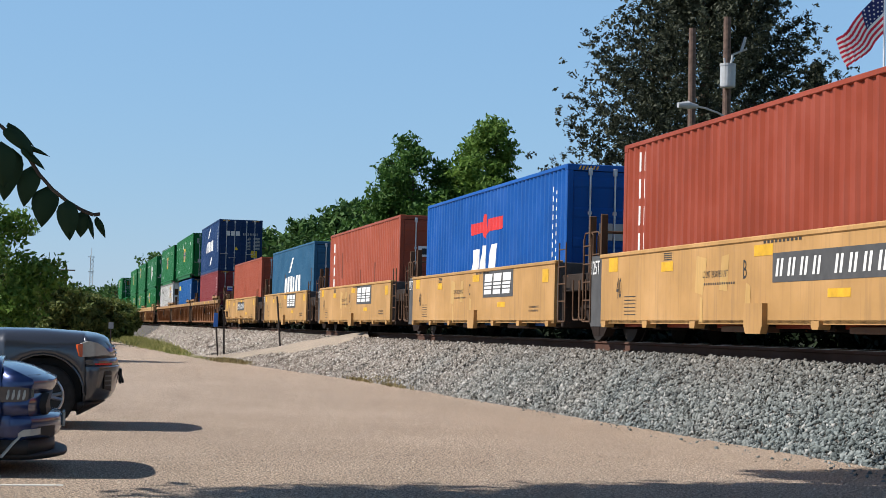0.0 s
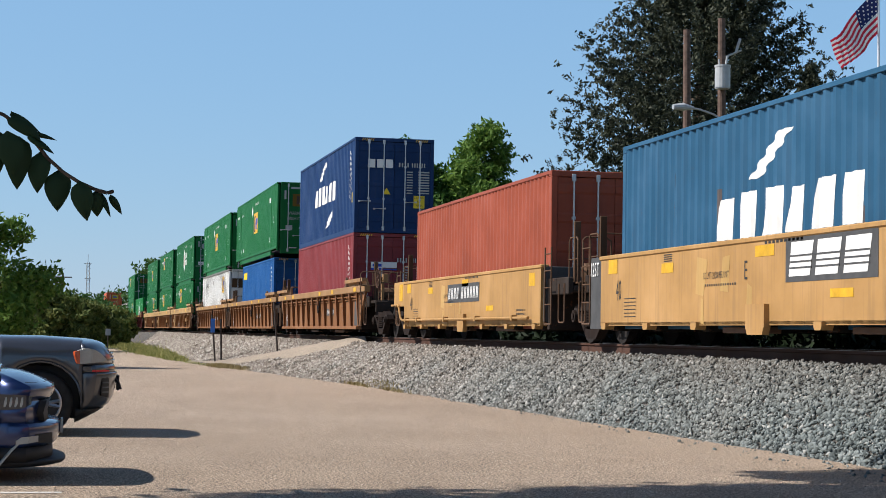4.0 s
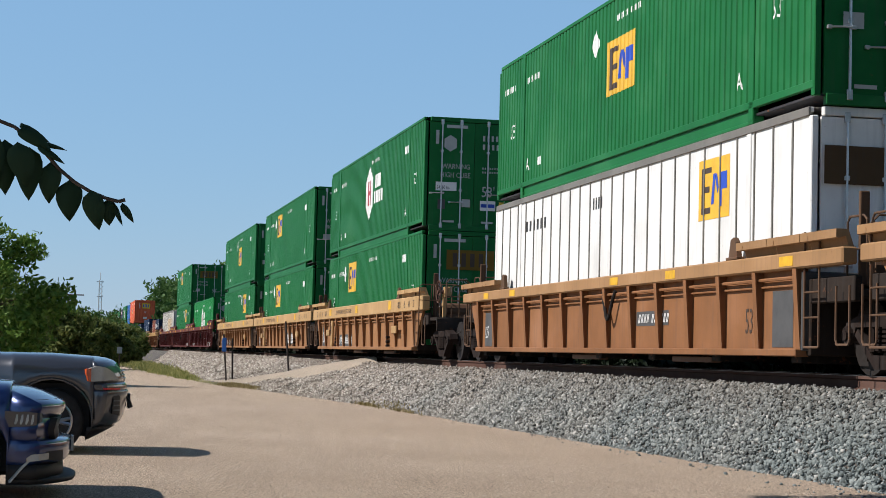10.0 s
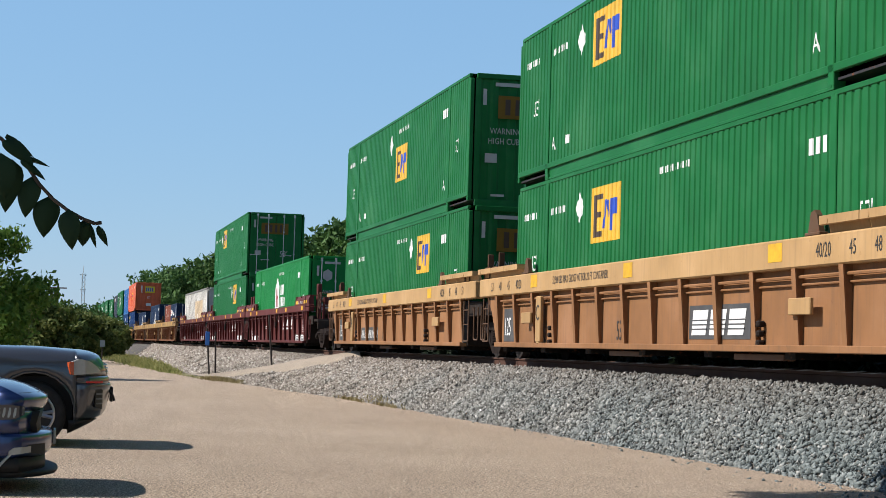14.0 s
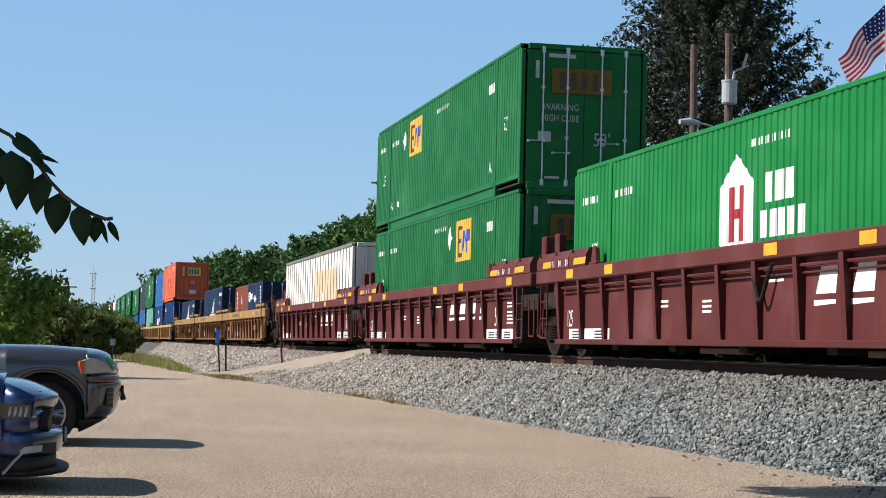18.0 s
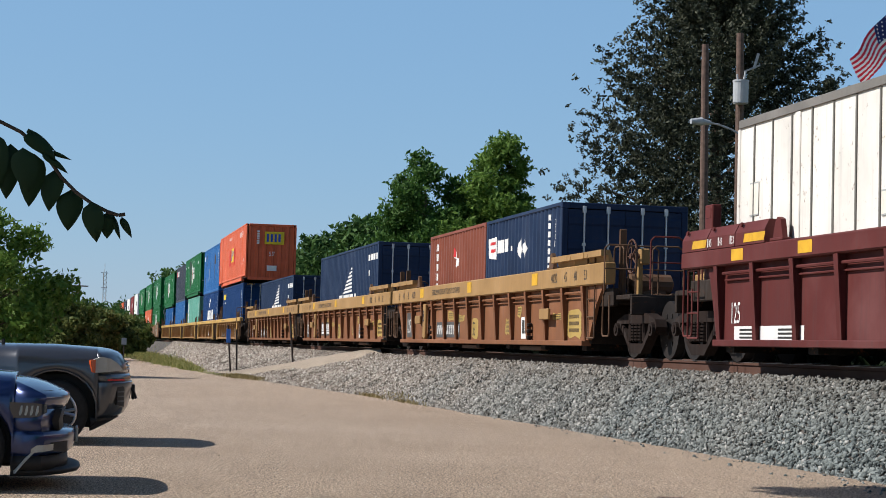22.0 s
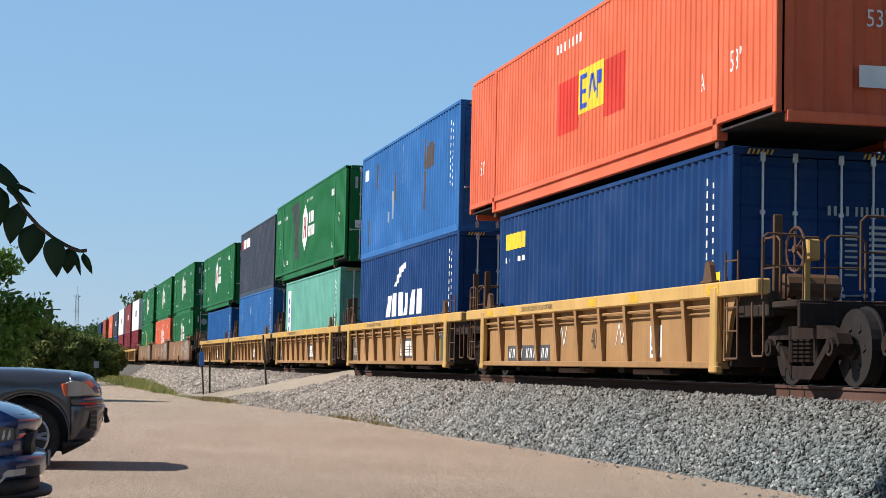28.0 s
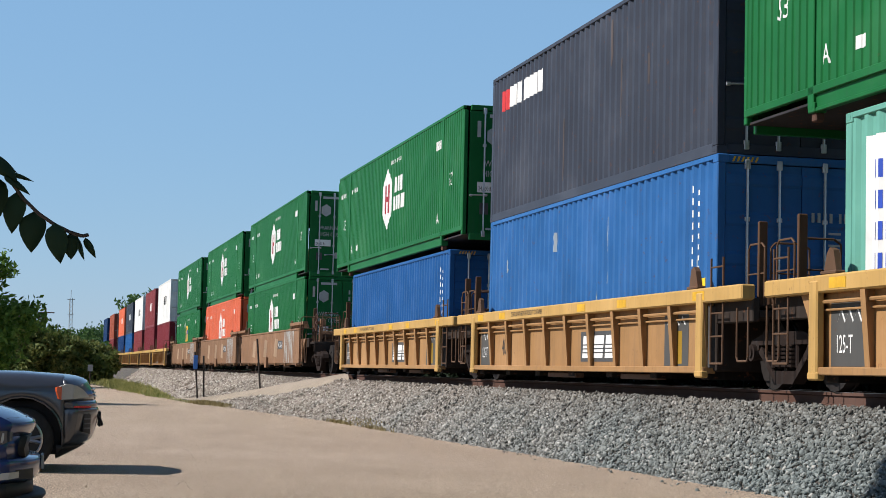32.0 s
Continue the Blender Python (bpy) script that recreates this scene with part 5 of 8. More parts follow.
# sixth unit
b18 = box40("seaco", "deep blue 40-foot container with a small yellow logo", 359.17)
iso_marks(b18)
on_side(b18, "logo", bars(0.38, 2.2, 1.53, 0.31, 5, 0.25), M_YELLOW, "yellow block logo")
on_side(b18, "logo_small", bars(0.45, 1.95, 0.3, 0.1, 2) + bars(1.2, 1.95, 0.6, 0.1, 4), M_WHITE)
b18u = box53("orange", "orange 53-foot container with yellow logo", 359.55, UP, doors=False)
on_side(b18u, "logo_panel", [rect(6.54, 0.98, 7.77, 1.9), rect(9.14, 0.98, 10.23, 1.9)], paint("red_logo_panel", (0.66, 0.05, 0.03), 0.2, 0.02), "red stripe panels", 0.004)
on_side(b18u, "logo", [rect(7.77, 1.2, 9.14, 1.95)], M_YELLOW, "yellow square logo", 0.005)
on_side(b18u, "logo_blue_shape", [rect(7.87, 1.28, 7.98, 1.86), rect(7.98, 1.28, 8.25, 1.36), rect(7.98, 1.53, 8.2, 1.6), rect(7.98, 1.78, 8.25, 1.86), [(8.32, 1.4), (8.42, 1.4), (8.56, 1.8), (8.46, 1.8)], [(8.5, 1.78), (8.66, 1.45), (8.74, 1.5), (8.62, 1.8)], rect(8.76, 1.35, 8.85, 1.8), rect(8.85, 1.58, 9.05, 1.8)], M_ROYAL, "", 0.009)
on_side(b18u, "marking", written("53'", 0.9, 0.85, 0.28) + written("53'", 14.6, 0.85, 0.28) + written("A", 13.5, 0.75, 0.24) + bars(6.4, 2.45, 1.6, 0.16, 7) + bars(12.6, 2.3, 1.8, 0.3, 6), M_WHITE, "white size marks")
on_end(b18u, "logo", [rect(0.95, 1.85, 1.95, 2.5)], M_YELLOW, "yellow square logo", 0.02)
on_end(b18u, "logo_blue_shape", bars(1.05, 1.98, 0.8, 0.4, 4, 0.4), M_ROYAL, "", 0.025)
on_end(b18u, "marking", written("53'", 1.2, 1.25, 0.22) + [rect(1.1, 0.48, 1.6, 0.76)] + [rect(0.55, 1.85 + 0.12 * i, 0.68, 1.94 + 0.12 * i) for i in range(6)], M_WHITE, "white size mark and plate", 0.022)
b19 = box40("seaco", "deep blue 40-foot container with white block logo", 374.95)
iso_marks(b19, False, False)
letter_blocks(b19, 3.87, 1.18, 4.6, 0.6, 6)
on_side(b19, "logo_sweep", [[(4.9, 1.95), (5.2, 1.95), (5.8, 2.25), (6.3, 2.38), (6.3, 2.52), (5.6, 2.42)]], M_WHITE, "white curved sweep")
b19u = box40("sky", "scuffed blue 40-foot container", 375.05, UP)
iso_marks(b19u, False, False)
on_side(b19u, "label", [rect(0.35, 2.2, 0.85, 2.5)], M_WHITE, "small white label")
b20 = box40("teal", "pale teal 40-foot container with an upright text panel", 390.75)
on_side(b20, "text_panel", [rect(0.5, 0.2, 1.15, 2.58)], M_WHITE, "white panel with upright lettering")
on_side(b20, "text_shape", [b3 for i in range(6) for b3 in bars(0.68, 2.1 - i * 0.34, 0.34, 0.2, 3, 0.5)], M_ROYAL, "", 0.008)
iso_marks(b20, False, True)
b20u = box53("green", "green 53-foot container with white six-sided logo and a grey stain", 391.6, UP)
domestic_marks(b20u, "hex", 7.07)
on_side(b20u, "stain", [[(4.2, 2.6), (6.3, 2.7), (6.3, 0.62), (5.3, 0.6), (4.95, 1.7)]], paint("grey_scraped_paint", (0.05, 0.065, 0.05), 0.4, 0.1), "grey scraped patch", 0.003)
b21 = box40("sky", "scuffed blue 40-foot container", 406.8)
iso_marks(b21, True, True)
b21u = box40("grey", "battered dark grey 40-foot container", 406.85, UP)
on_side(b21u, "logo", bars(1.3, 2.16, 2.37, 0.4, 5, 0.15), M_WHITE, "white block logo")
on_side(b21u, "logo_red", bars(0.6, 2.14, 0.65, 0.4, 2, 0.2), M_REDL)
b22 = box40("blue", "blue 40-foot container under a green one", 422.55, BASE, STD)
iso_marks(b22, False, False)
b22u = box53("green", "green 53-foot container with white six-sided logo", 423.1, BASE + STD)
domestic_marks(b22u, "hex", 7.06)

# stains and scrapes
M_STREAK = paint("brown_run_down_stain", (0.19, 0.06, 0.04), 0.4, 0.1, 0.8)
M_RUSTST = paint("orange_rust_stain", (0.10, 0.085, 0.085), 0.4, 0.08, 0.9)
M_SCRAPE = paint("pale_scraped_paint", (0.30, 0.36, 0.42), 0.4, 0.05, 0.7)
streaks(b3, 9, M_STREAK, 1, "dark brown run-down stain")
streaks(b4, 5, M_RUSTST, 2, "rust stain")
streaks(b19u, 6, M_RUSTST, 3, "rust stain")
streaks(b19u, 5, M_SCRAPE, 4, "pale scrape")
streaks(b21, 6, M_SCRAPE, 5, "pale scrape")
streaks(b21u, 6, M_RUSTST, 6, "rust stain")
streaks(b16, 3, M_SCRAPE, 8, "pale scrape")
streaks(b15a, 3, M_STREAK, 9, "dark brown run-down stain")
on_side(b19u, "stain", [[(8.6, 1.7), (9.5, 1.75), (9.55, 2.2), (9.2, 2.35), (8.7, 2.25)]], M_RUSTST, "broad rust stain", 0.0028)

# seventh unit and the far tail
for y, low, up in ((445.7, "green", "green"), (464.75, "orange", "green"), (484.6, "green", "green")):
    for z, c in ((BASE, low), (UP, up)):
        k = box53(c, f"{c} 53-foot container with white six-sided logo", y, z)
        domestic_marks(k, "hex" if z > 2 or y < 470 else "gold", 7.0)
for y, low, up in ((506.2, "dkred", "white"), (522.0, "dkred", "wine"), (537.9, "wine", "white"), (553.8, "blue", "grey"), (569.7, "seaco", "orange")):
    box40(low, f"{low.replace('dk', 'dark ')} 40-foot container far down the train", y)
    k = box40(up, f"{up} 40-foot container far down the train", y + 0.1, UP)
    letter_blocks(k, 6.0, 1.3, 2.6, 0.6, 4, M_BLACK if up == "white" else M_WHITE, label="block logo")
for y, low, up in ((594.0, "wine", "brick"), (614.0, "seaco", "navy"), (634.0, "navy", None)):
    box40(low, f"{low} 40-foot container far down the train", y)
    if up:
        box40(up, f"{up} 40-foot container far down the train", y, UP)

# marks on the cars


def slant_logo(c, u, z, w, h):
    car_mark(c, "logo_panel", [rect(u, z, u + w, z + h)], M_DARKPANEL, "dark grey logo panel")
    p = (w - 0.2) / 3
    for i in range(3):
        a = u + 0.1 + i * p
        k = h * 0.16
        polys = [[(a, z + 0.12 * h), (a + p * 0.8, z + 0.12 * h), (a + p * 0.95, z + 0.86 * h), (a + p * 0.1, z + 0.86 * h)]]
        lb = car_mark(c, "logo_block", polys, M_WHITE, lift=0.008)
        part("logo_slit", shared(("slit", round(p, 3), round(h, 3)), lambda: MB().box((0, 0, 0), (0.004, p * 0.84, h * 0.035)).box((0, 0, h * 0.13), (0.004, p * 0.84, h * 0.035)).box((0, 0, h * 0.26), (0.004, p * 0.84, h * 0.035)).mesh("logo_slit", M_DARKPANEL)), None, lb, at=((-1.48 if STYLES[c[1][0]]["chord"] == 0 else -1.37) - 0.011, c[1][1] - a - p * 0.46, z + 0.3 * h))


def number_panel(c, u, z, w, h):
    car_mark(c, "number_panel", [rect(u, z, u + w, z + h)], M_DARKPANEL, "dark panel with white number bars")
    car_mark(c, "number_mark", [[(a, z + 0.2 * h), (a + p, z + 0.2 * h), (a + p + 0.05, z + 0.8 * h), (a + 0.05, z + 0.8 * h)] for a, p in [(u + 0.1 + w * 0.09 * i + (w * 0.06 if i > 3 else 0) + w * 0.032 * j, w * 0.017) for i in range(10) for j in (0, 1)]], M_WHITE, lift=0.008)


k = 0
for style, mids in UNITS:
    for i, y in enumerate(mids):
        c = CARS[k]
        k += 1
        half = c[1][1]
        n, t, chd = 2 * half, STYLES[style]["top"], STYLES[style]["chord"]
        ends = i in (0, len(mids) - 1)
        if style == "smooth":
            if i == 0:
                number_panel(c, 7.0, 0.98, 4.0, 0.36)
            elif i == 4:
                number_panel(c, 5.0, 0.98, 3.0, 0.4)
            else:
                slant_logo(c, 7.35, 0.98, 2.45, 0.55)
            car_mark(c, "load_text", written("LD LMT 124,500 PER UNIT", 4.6, 1.09, 0.09, 0.62), M_BLACK, "black stencilled load limit")
            car_mark(c, "size_mark", written("40", 0.8, 0.86, 0.32, 0.55), M_BLACK, "black stencilled size")
            car_mark(c, "unit_letter", written("ABCDE"[(1, 2, 3, 4, 0)[i]], 6.05, 1.05, 0.24, 0.7), M_BLACK, "black unit letter")
            car_mark(c, "data_mark", bars(4.65, 0.99, 1.15, 0.03, 14) + [rect(1.2, 0.6 + 0.055 * j, 1.75, 0.612 + 0.055 * j) for j in range(6)] + bars(6.7, 1.47, 1.2, 0.055, 10, 0.4) + bars(11.0, 0.75, 0.7, 0.035, 9) + bars(11.0, 0.68, 0.7, 0.035, 9) + [rect(3.0, 1.38 + 0.03 * j, 3.35, 1.395 + 0.03 * j) for j in range(4)], M_BLACK, "small black data lines")
            for a, b2, z2, z3 in ((0.4, 0.85, 1.28, 1.5), (2.9, 3.4, 1.22, 1.36), (6.4, 7.0, 1.32, 1.46), (8.6, 9.2, 0.78, 0.88), (11.9, 12.3, 1.2, 1.44)):
                car_mark(c, "yellow_patch", [rect(a, z2, b2, z3)], M_PATCH, "yellow repainted patch")
            # pale yellow shapes paint the shiny reflections on the smooth side
            car_mark(c, "worn_patch", [[(4.3, 0.9), (4.6, 0.86), (4.75, 1.35), (4.35, 1.4)], [(5.2, 0.92), (5.5, 0.9), (5.55, 1.38), (5.3, 1.36)], [(6.1, 0.55), (6.3, 0.5), (6.3, 0.95), (6.15, 1.0)], [(4.5, 0.5), (4.62, 0.48), (4.6, 0.82), (4.5, 0.84)]], paint("pale_yellow_sheen", (0.55, 0.345, 0.125), 0.3, 0.05), "pale patches painted as shiny reflections", lift=0.003)
            if i == 4:
                mm = shared(("car", style), lambda: car_meshes(style))
                part("end_skirt", shared("end_skirt", lambda: MB().cbox((-1.45, half + 0.68, 1.27), (0.06, 1.34, 0.62), 0.015).mesh("end_skirt", mm["mat"])), None, c[0], "yellow side sheet over the truck")
                part("brake_pipe", shared("end_pipe", lambda: MB().pipe([(-1.52, half + 1.45, 1.0), (-1.53, half + 0.55, 1.0), (-1.55, half + 0.35, 0.95), (-1.55, half + 0.1, 0.68), (-1.55, half - 0.1, 0.62), (-1.55, -half + 0.6, 0.62)], 0.028, 7).mesh("brake_pipe", mm["mat"])), None, c[0], "long brake pipe along the side")
                for yy in (0.6, 2.0, 5.0, 8.0, 11.0):
                    part("pipe_clamp", shared("pipe_clamp", lambda: MB().cbox((-1.53, 0, 0.62), (0.12, 0.1, 0.12), 0.01).mesh("pipe_clamp", mm["mat"])), None, c[0], at=(0, half - yy, 0))
                car_mark(c, "yellow_patch", [rect(-0.62, 1.1, -0.2, 1.52)], M_PATCH, "yellow repainted patch")
                continue
            car_mark(c, "dark_end_plate", [rect(-0.72, 0.42, -0.04, 1.57)], M_DARKPANEL, "dark end plate", depth=-1.425)
            car_mark(c, "capacity_mark", written("125T", -0.66, 1.27, 0.22, 0.72), M_WHITE, "white capacity mark", depth=-1.44)
        elif chd:
            for f in (0.155, 0.47, 0.80) if chd > 0.3 else (0.04, 0.17, 0.56, 0.72, 0.97):
                car_mark(c, "yellow_patch", [rect(n * f, t - chd + 0.04 + 0.4 * max(0, chd - 0.22), n * f + 0.42, t - 0.04)], M_PATCH, "yellow reflective patch", depth=-1.50)
            if style in ("ttx53", "gold53", "rib40"):
                car_mark(c, "load_text", written("52,900 LBS MAX GROSS WT FOR 20 FT CONTAINER", n * 0.24, t - chd * 0.66, min(0.13, chd * 0.42), 0.72), M_BLACK, "black stencilled load limit", depth=-1.50)
            if style in ("ttx53", "gold53"):
                for q, s2 in enumerate(("40/20", "45", "48", "53")):
                    car_mark(c, "length_mark", written(s2, n - 1.75 + q * 0.62 - (0.25 if q == 0 else 0), t - chd + 0.1, 0.17, 0.72), M_BLACK, "black length mark", depth=-1.50)
                    car_mark(c, "length_mark", written(("53", "48", "45", "40/20")[q], -0.3 + q * 0.62, t - chd + 0.1, 0.17, 0.72), M_BLACK, "black length mark", depth=-1.50)
                car_mark(c, "capacity_plate", [rect(0.28, 0.5, 1.26, t - chd - 0.25)], M_DARKPANEL, "dark grey end plate")
                car_mark(c, "capacity_mark", written("125", 0.40, 0.62, 0.34, 0.66), M_WHITE, "white capacity mark", lift=0.008)
                car_mark(c, "unit_letter", written("BCA"[i], 3.04, 0.88, 0.28, 0.8), M_BLACK, "black unit letter", depth=-1.506)
                if i == 1:
                    slant_logo(c, (10.5 if style == "ttx53" else 4.05), 0.55, 2.2, 0.46)
                else:
                    number_panel(c, 4.1, 0.5, 2.6, 0.36)
                if style == "gold53":
                    gm = paint("pale_yellow_label_paint", (0.46, 0.32, 0.10), 0.3, 0.08)
                    for q, (a, z2, w2, h2) in enumerate(((5.4, 0.9, 0.7, 0.2), (6.3, 0.86, 0.9, 0.14), (7.95, 0.46, 0.62, 0.46), (11.0, 0.55, 0.4, 0.34), (13.8, 0.85, 0.6, 0.2), (14.6, 0.8, 0.7, 0.16), (15.6, 0.5, 0.9, 0.5), (12.0, 0.9, 0.3, 0.22))):
                        rag = random.Random(q * 7 + i)
                        r0 = [(a + w2 * (0.5 + 0.5 * x2) + 0.03 * rag.uniform(-1, 1), z2 + h2 * (0.5 + 0.5 * y2) + 0.03 * rag.uniform(-1, 1)) for x2, y2 in ((-1, -0.7), (-0.6, -1), (0.1, -0.9), (0.7, -1), (1, -0.6), (0.95, 0.2), (1, 0.8), (0.5, 1), (-0.4, 0.95), (-0.9, 1), (-1, 0.3))]
                        car_mark(c, "stencil_patch", [r0], gm, "pale yellow stencil patch")
                        if q != 2:
                            car_mark(c, "stencil_mark", [b3 for j in range(3) for b3 in bars(a + 0.14 * w2, z2 + h2 * (0.2 + 0.24 * j), 0.7 * w2, h2 * 0.13, max(3, int(w2 / 0.09)))], M_BROWN, lift=0.007)
                    car_mark(c, "window_label", [rect(12.3, 0.48, 12.8, 0.9)], M_WHITE, "white inspection label")
                    car_mark(c, "window_label_shape", [rect(12.38, 0.58, 12.54, 0.84), rect(12.58, 0.58, 12.72, 0.84)], M_BLACK, lift=0.008)
                car_mark(c, "size_mark", written("53", 8.04 if style == "gold53" else 7.3, 0.54, 0.3, 0.62), M_BLACK, "stencilled size", lift=0.007)
            elif style == "rib40":
                if i > 0:
                    slant_logo(c, 6.95, 0.53, 1.95, 0.48)
                elif i == 0:
                    number_panel(c, 1.65, 0.47, 2.85, 0.28)
                car_mark(c, "size_mark", written("40", 6.9 if i == 0 else 1.95, 0.66, 0.33, 0.6), M_BLACK, "stencilled size")
                if i == 0:
                    car_mark(c, "window_label", [rect(9.75, 0.52, 10.25, 0.98)], M_WHITE, "white inspection label")
                    car_mark(c, "window_label_shape", [rect(9.82, 0.68, 9.98, 0.92), rect(10.02, 0.68, 10.18, 0.92), rect(9.82, 0.57, 10.18, 0.63)], M_DARKPANEL, lift=0.008)
                    for a in (4.75, 8.15):
                        car_mark(c, "scrawl", [[(a + 0.15 * q, 0.72 + 0.34 * (q % 2)), (a + 0.15 * q + 0.03, 0.72 + 0.34 * (q % 2)), (a + 0.15 * q + 0.19, 1.06 - 0.34 * (q % 2)), (a + 0.15 * q + 0.16, 1.06 - 0.34 * (q % 2))] for q in range(5)], M_WHITE, "white spray-paint scrawl", lift=0.007)
                    continue
                car_mark(c, "grey_panel", [rect(10.9, 0.47, 11.85, 1.2), rect(0.3, 0.47, 1.24, 1.2)], paint("grey_repaint", (0.10, 0.10, 0.095), 0.3, 0.08), "grey repainted panels", lift=0.003)
                car_mark(c, "label_patch", [rect(11.15, 0.5, 11.6, 0.95)], paint("faded_gold", (0.36, 0.22, 0.03), 0.3, 0.05), "faded gold label")
                car_mark(c, "scrawl", [[(11.0 + 0.12 * q, 1.02 + 0.1 * (q % 2)), (11.12 + 0.12 * q, 1.12 - 0.1 * (q % 2)), (11.14 + 0.12 * q, 1.14 - 0.1 * (q % 2)), (11.02 + 0.12 * q, 1.05 + 0.1 * (q % 2))] for q in range(6)] + [[(0.45 + 0.1 * q, 0.95 + 0.14 * (q % 2)), (0.55 + 0.1 * q, 1.09 - 0.14 * (q % 2)), (0.57 + 0.1 * q, 1.11 - 0.14 * (q % 2)), (0.47 + 0.1 * q, 0.98 + 0.14 * (q % 2))] for q in range(6)], M_WHITE, "white spray-paint scrawl", lift=0.007)
                car_mark(c, "capacity_mark", written("125-T", 0.46, 0.62, 0.2, 0.6), M_WHITE, "white capacity mark", lift=0.007)
            elif style == "maroon":
                car_mark(c, "logo", sum(([[(10.75 + q * 0.98, 1.02), (11.3 + q * 0.98, 1.02), (11.36 + q * 0.98, 1.34), (10.9 + q * 0.98, 1.34)], [(10.7 + q * 0.98, 0.88), (11.3 + q * 0.98, 0.90), (11.3 + q * 0.98, 0.95), (10.7 + q * 0.98, 0.95)]] for q in range(4)), []), M_WHITE, "white underlined block logo")
                car_mark(c, "size_mark", written("53", 15.0, 0.74, 0.38, 0.8), M_WHITE, "white stencilled size")
                for u0 in (-0.85, n - 1.85):
                    for a, b2 in ((0.0, 0.55), (1.95, 2.65)):
                        car_mark(c, "yellow_patch", [[(u0 + a, t + 0.03), (u0 + b2, t + 0.03), (u0 + b2 + 0.05, t + 0.14), (u0 + a + 0.05, t + 0.14)]], M_PATCH, "slanted yellow reflective patch", depth=-1.502)
                    for q, s2 in ((0.68, "45"), (1.08, "48"), (1.52, "53")):
                        car_mark(c, "length_mark", [rect(u0 + q - 0.05, t + 0.03, u0 + q - 0.02, t + 0.145)] + written(s2, u0 + q, t + 0.035, 0.1, 0.75), M_WHITE, "white length mark", depth=-1.502)
                car_mark(c, "white_panel", [rect(14.25, 0.46, 16.5, 0.68)], M_WHITE, "white data panel")
                car_mark(c, "white_panel", [rect(0.5, 0.46, 2.8, 0.66)], M_WHITE, "white data panel")
                car_mark(c, "data_mark", [rect(a + 0.1, 0.5 + 0.05 * j, a + 0.6, 0.525 + 0.05 * j) for a in (0.6, 1.9, 14.4, 15.0, 15.7) for j in range(3)], M_BLACK, lift=0.008)
                car_mark(c, "small_mark", [rect(a, z2 + 0.07 * j, a + w2, z2 + 0.035 + 0.07 * j) for a, z2, w2, m2 in ((14.9, 1.28, 0.4, 3), (16.0, 0.78, 0.5, 4), (16.0, 1.1, 0.5, 2), (5.2, 0.95, 0.4, 2), (7.0, 0.85, 0.35, 3), (9.2, 1.2, 0.6, 1), (13.9, 0.78, 0.3, 4)) for j in range(m2)], M_WHITE, "small white data lines")
                car_mark(c, "capacity_mark", written("125", 0.4, 0.7, 0.28, 0.6), M_WHITE, "white capacity mark", lift=0.006)
            else:
                car_mark(c, "capacity_plate", [rect(0.35, 0.5, 1.0, 1.2), rect(n - 1.0, 0.5, n - 0.35, 1.2)], M_DARKPANEL, "dark grey end plates")
                car_mark(c, "capacity_mark", written("125", 0.42, 0.68, 0.24, 0.6), M_WHITE, "white capacity mark", lift=0.008)
                car_mark(c, "size_mark", written("53", n - 1.9, 0.68, 0.32, 0.6), M_BROWN, "faded stencilled size")
                number_panel(c, n * 0.62, 0.82, 1.5, 0.22)
        else:
            gp = paint("pale_worn_patch", (0.40, 0.27, 0.17), 0.4, 0.2)
            for a in (4.0, 7.5, 10.5):
                car_mark(c, "worn_patch", [[(a, 0.75), (a + 0.9, 0.7), (a + 1.1, 1.35), (a + 0.3, 1.4)]], gp, "pale worn patch")
            car_mark(c, "scrawl", [[(13.3 + 0.3 * q + 0.1 * (q % 2), 0.5), (13.42 + 0.3 * q, 0.5), (13.5 + 0.3 * q, 1.6), (13.35 + 0.3 * q, 1.6)] for q in range(8)], M_GREYL, "grey spray-paint scrawl")
            number_panel(c, 11.6, 1.0, 1.2, 0.3)


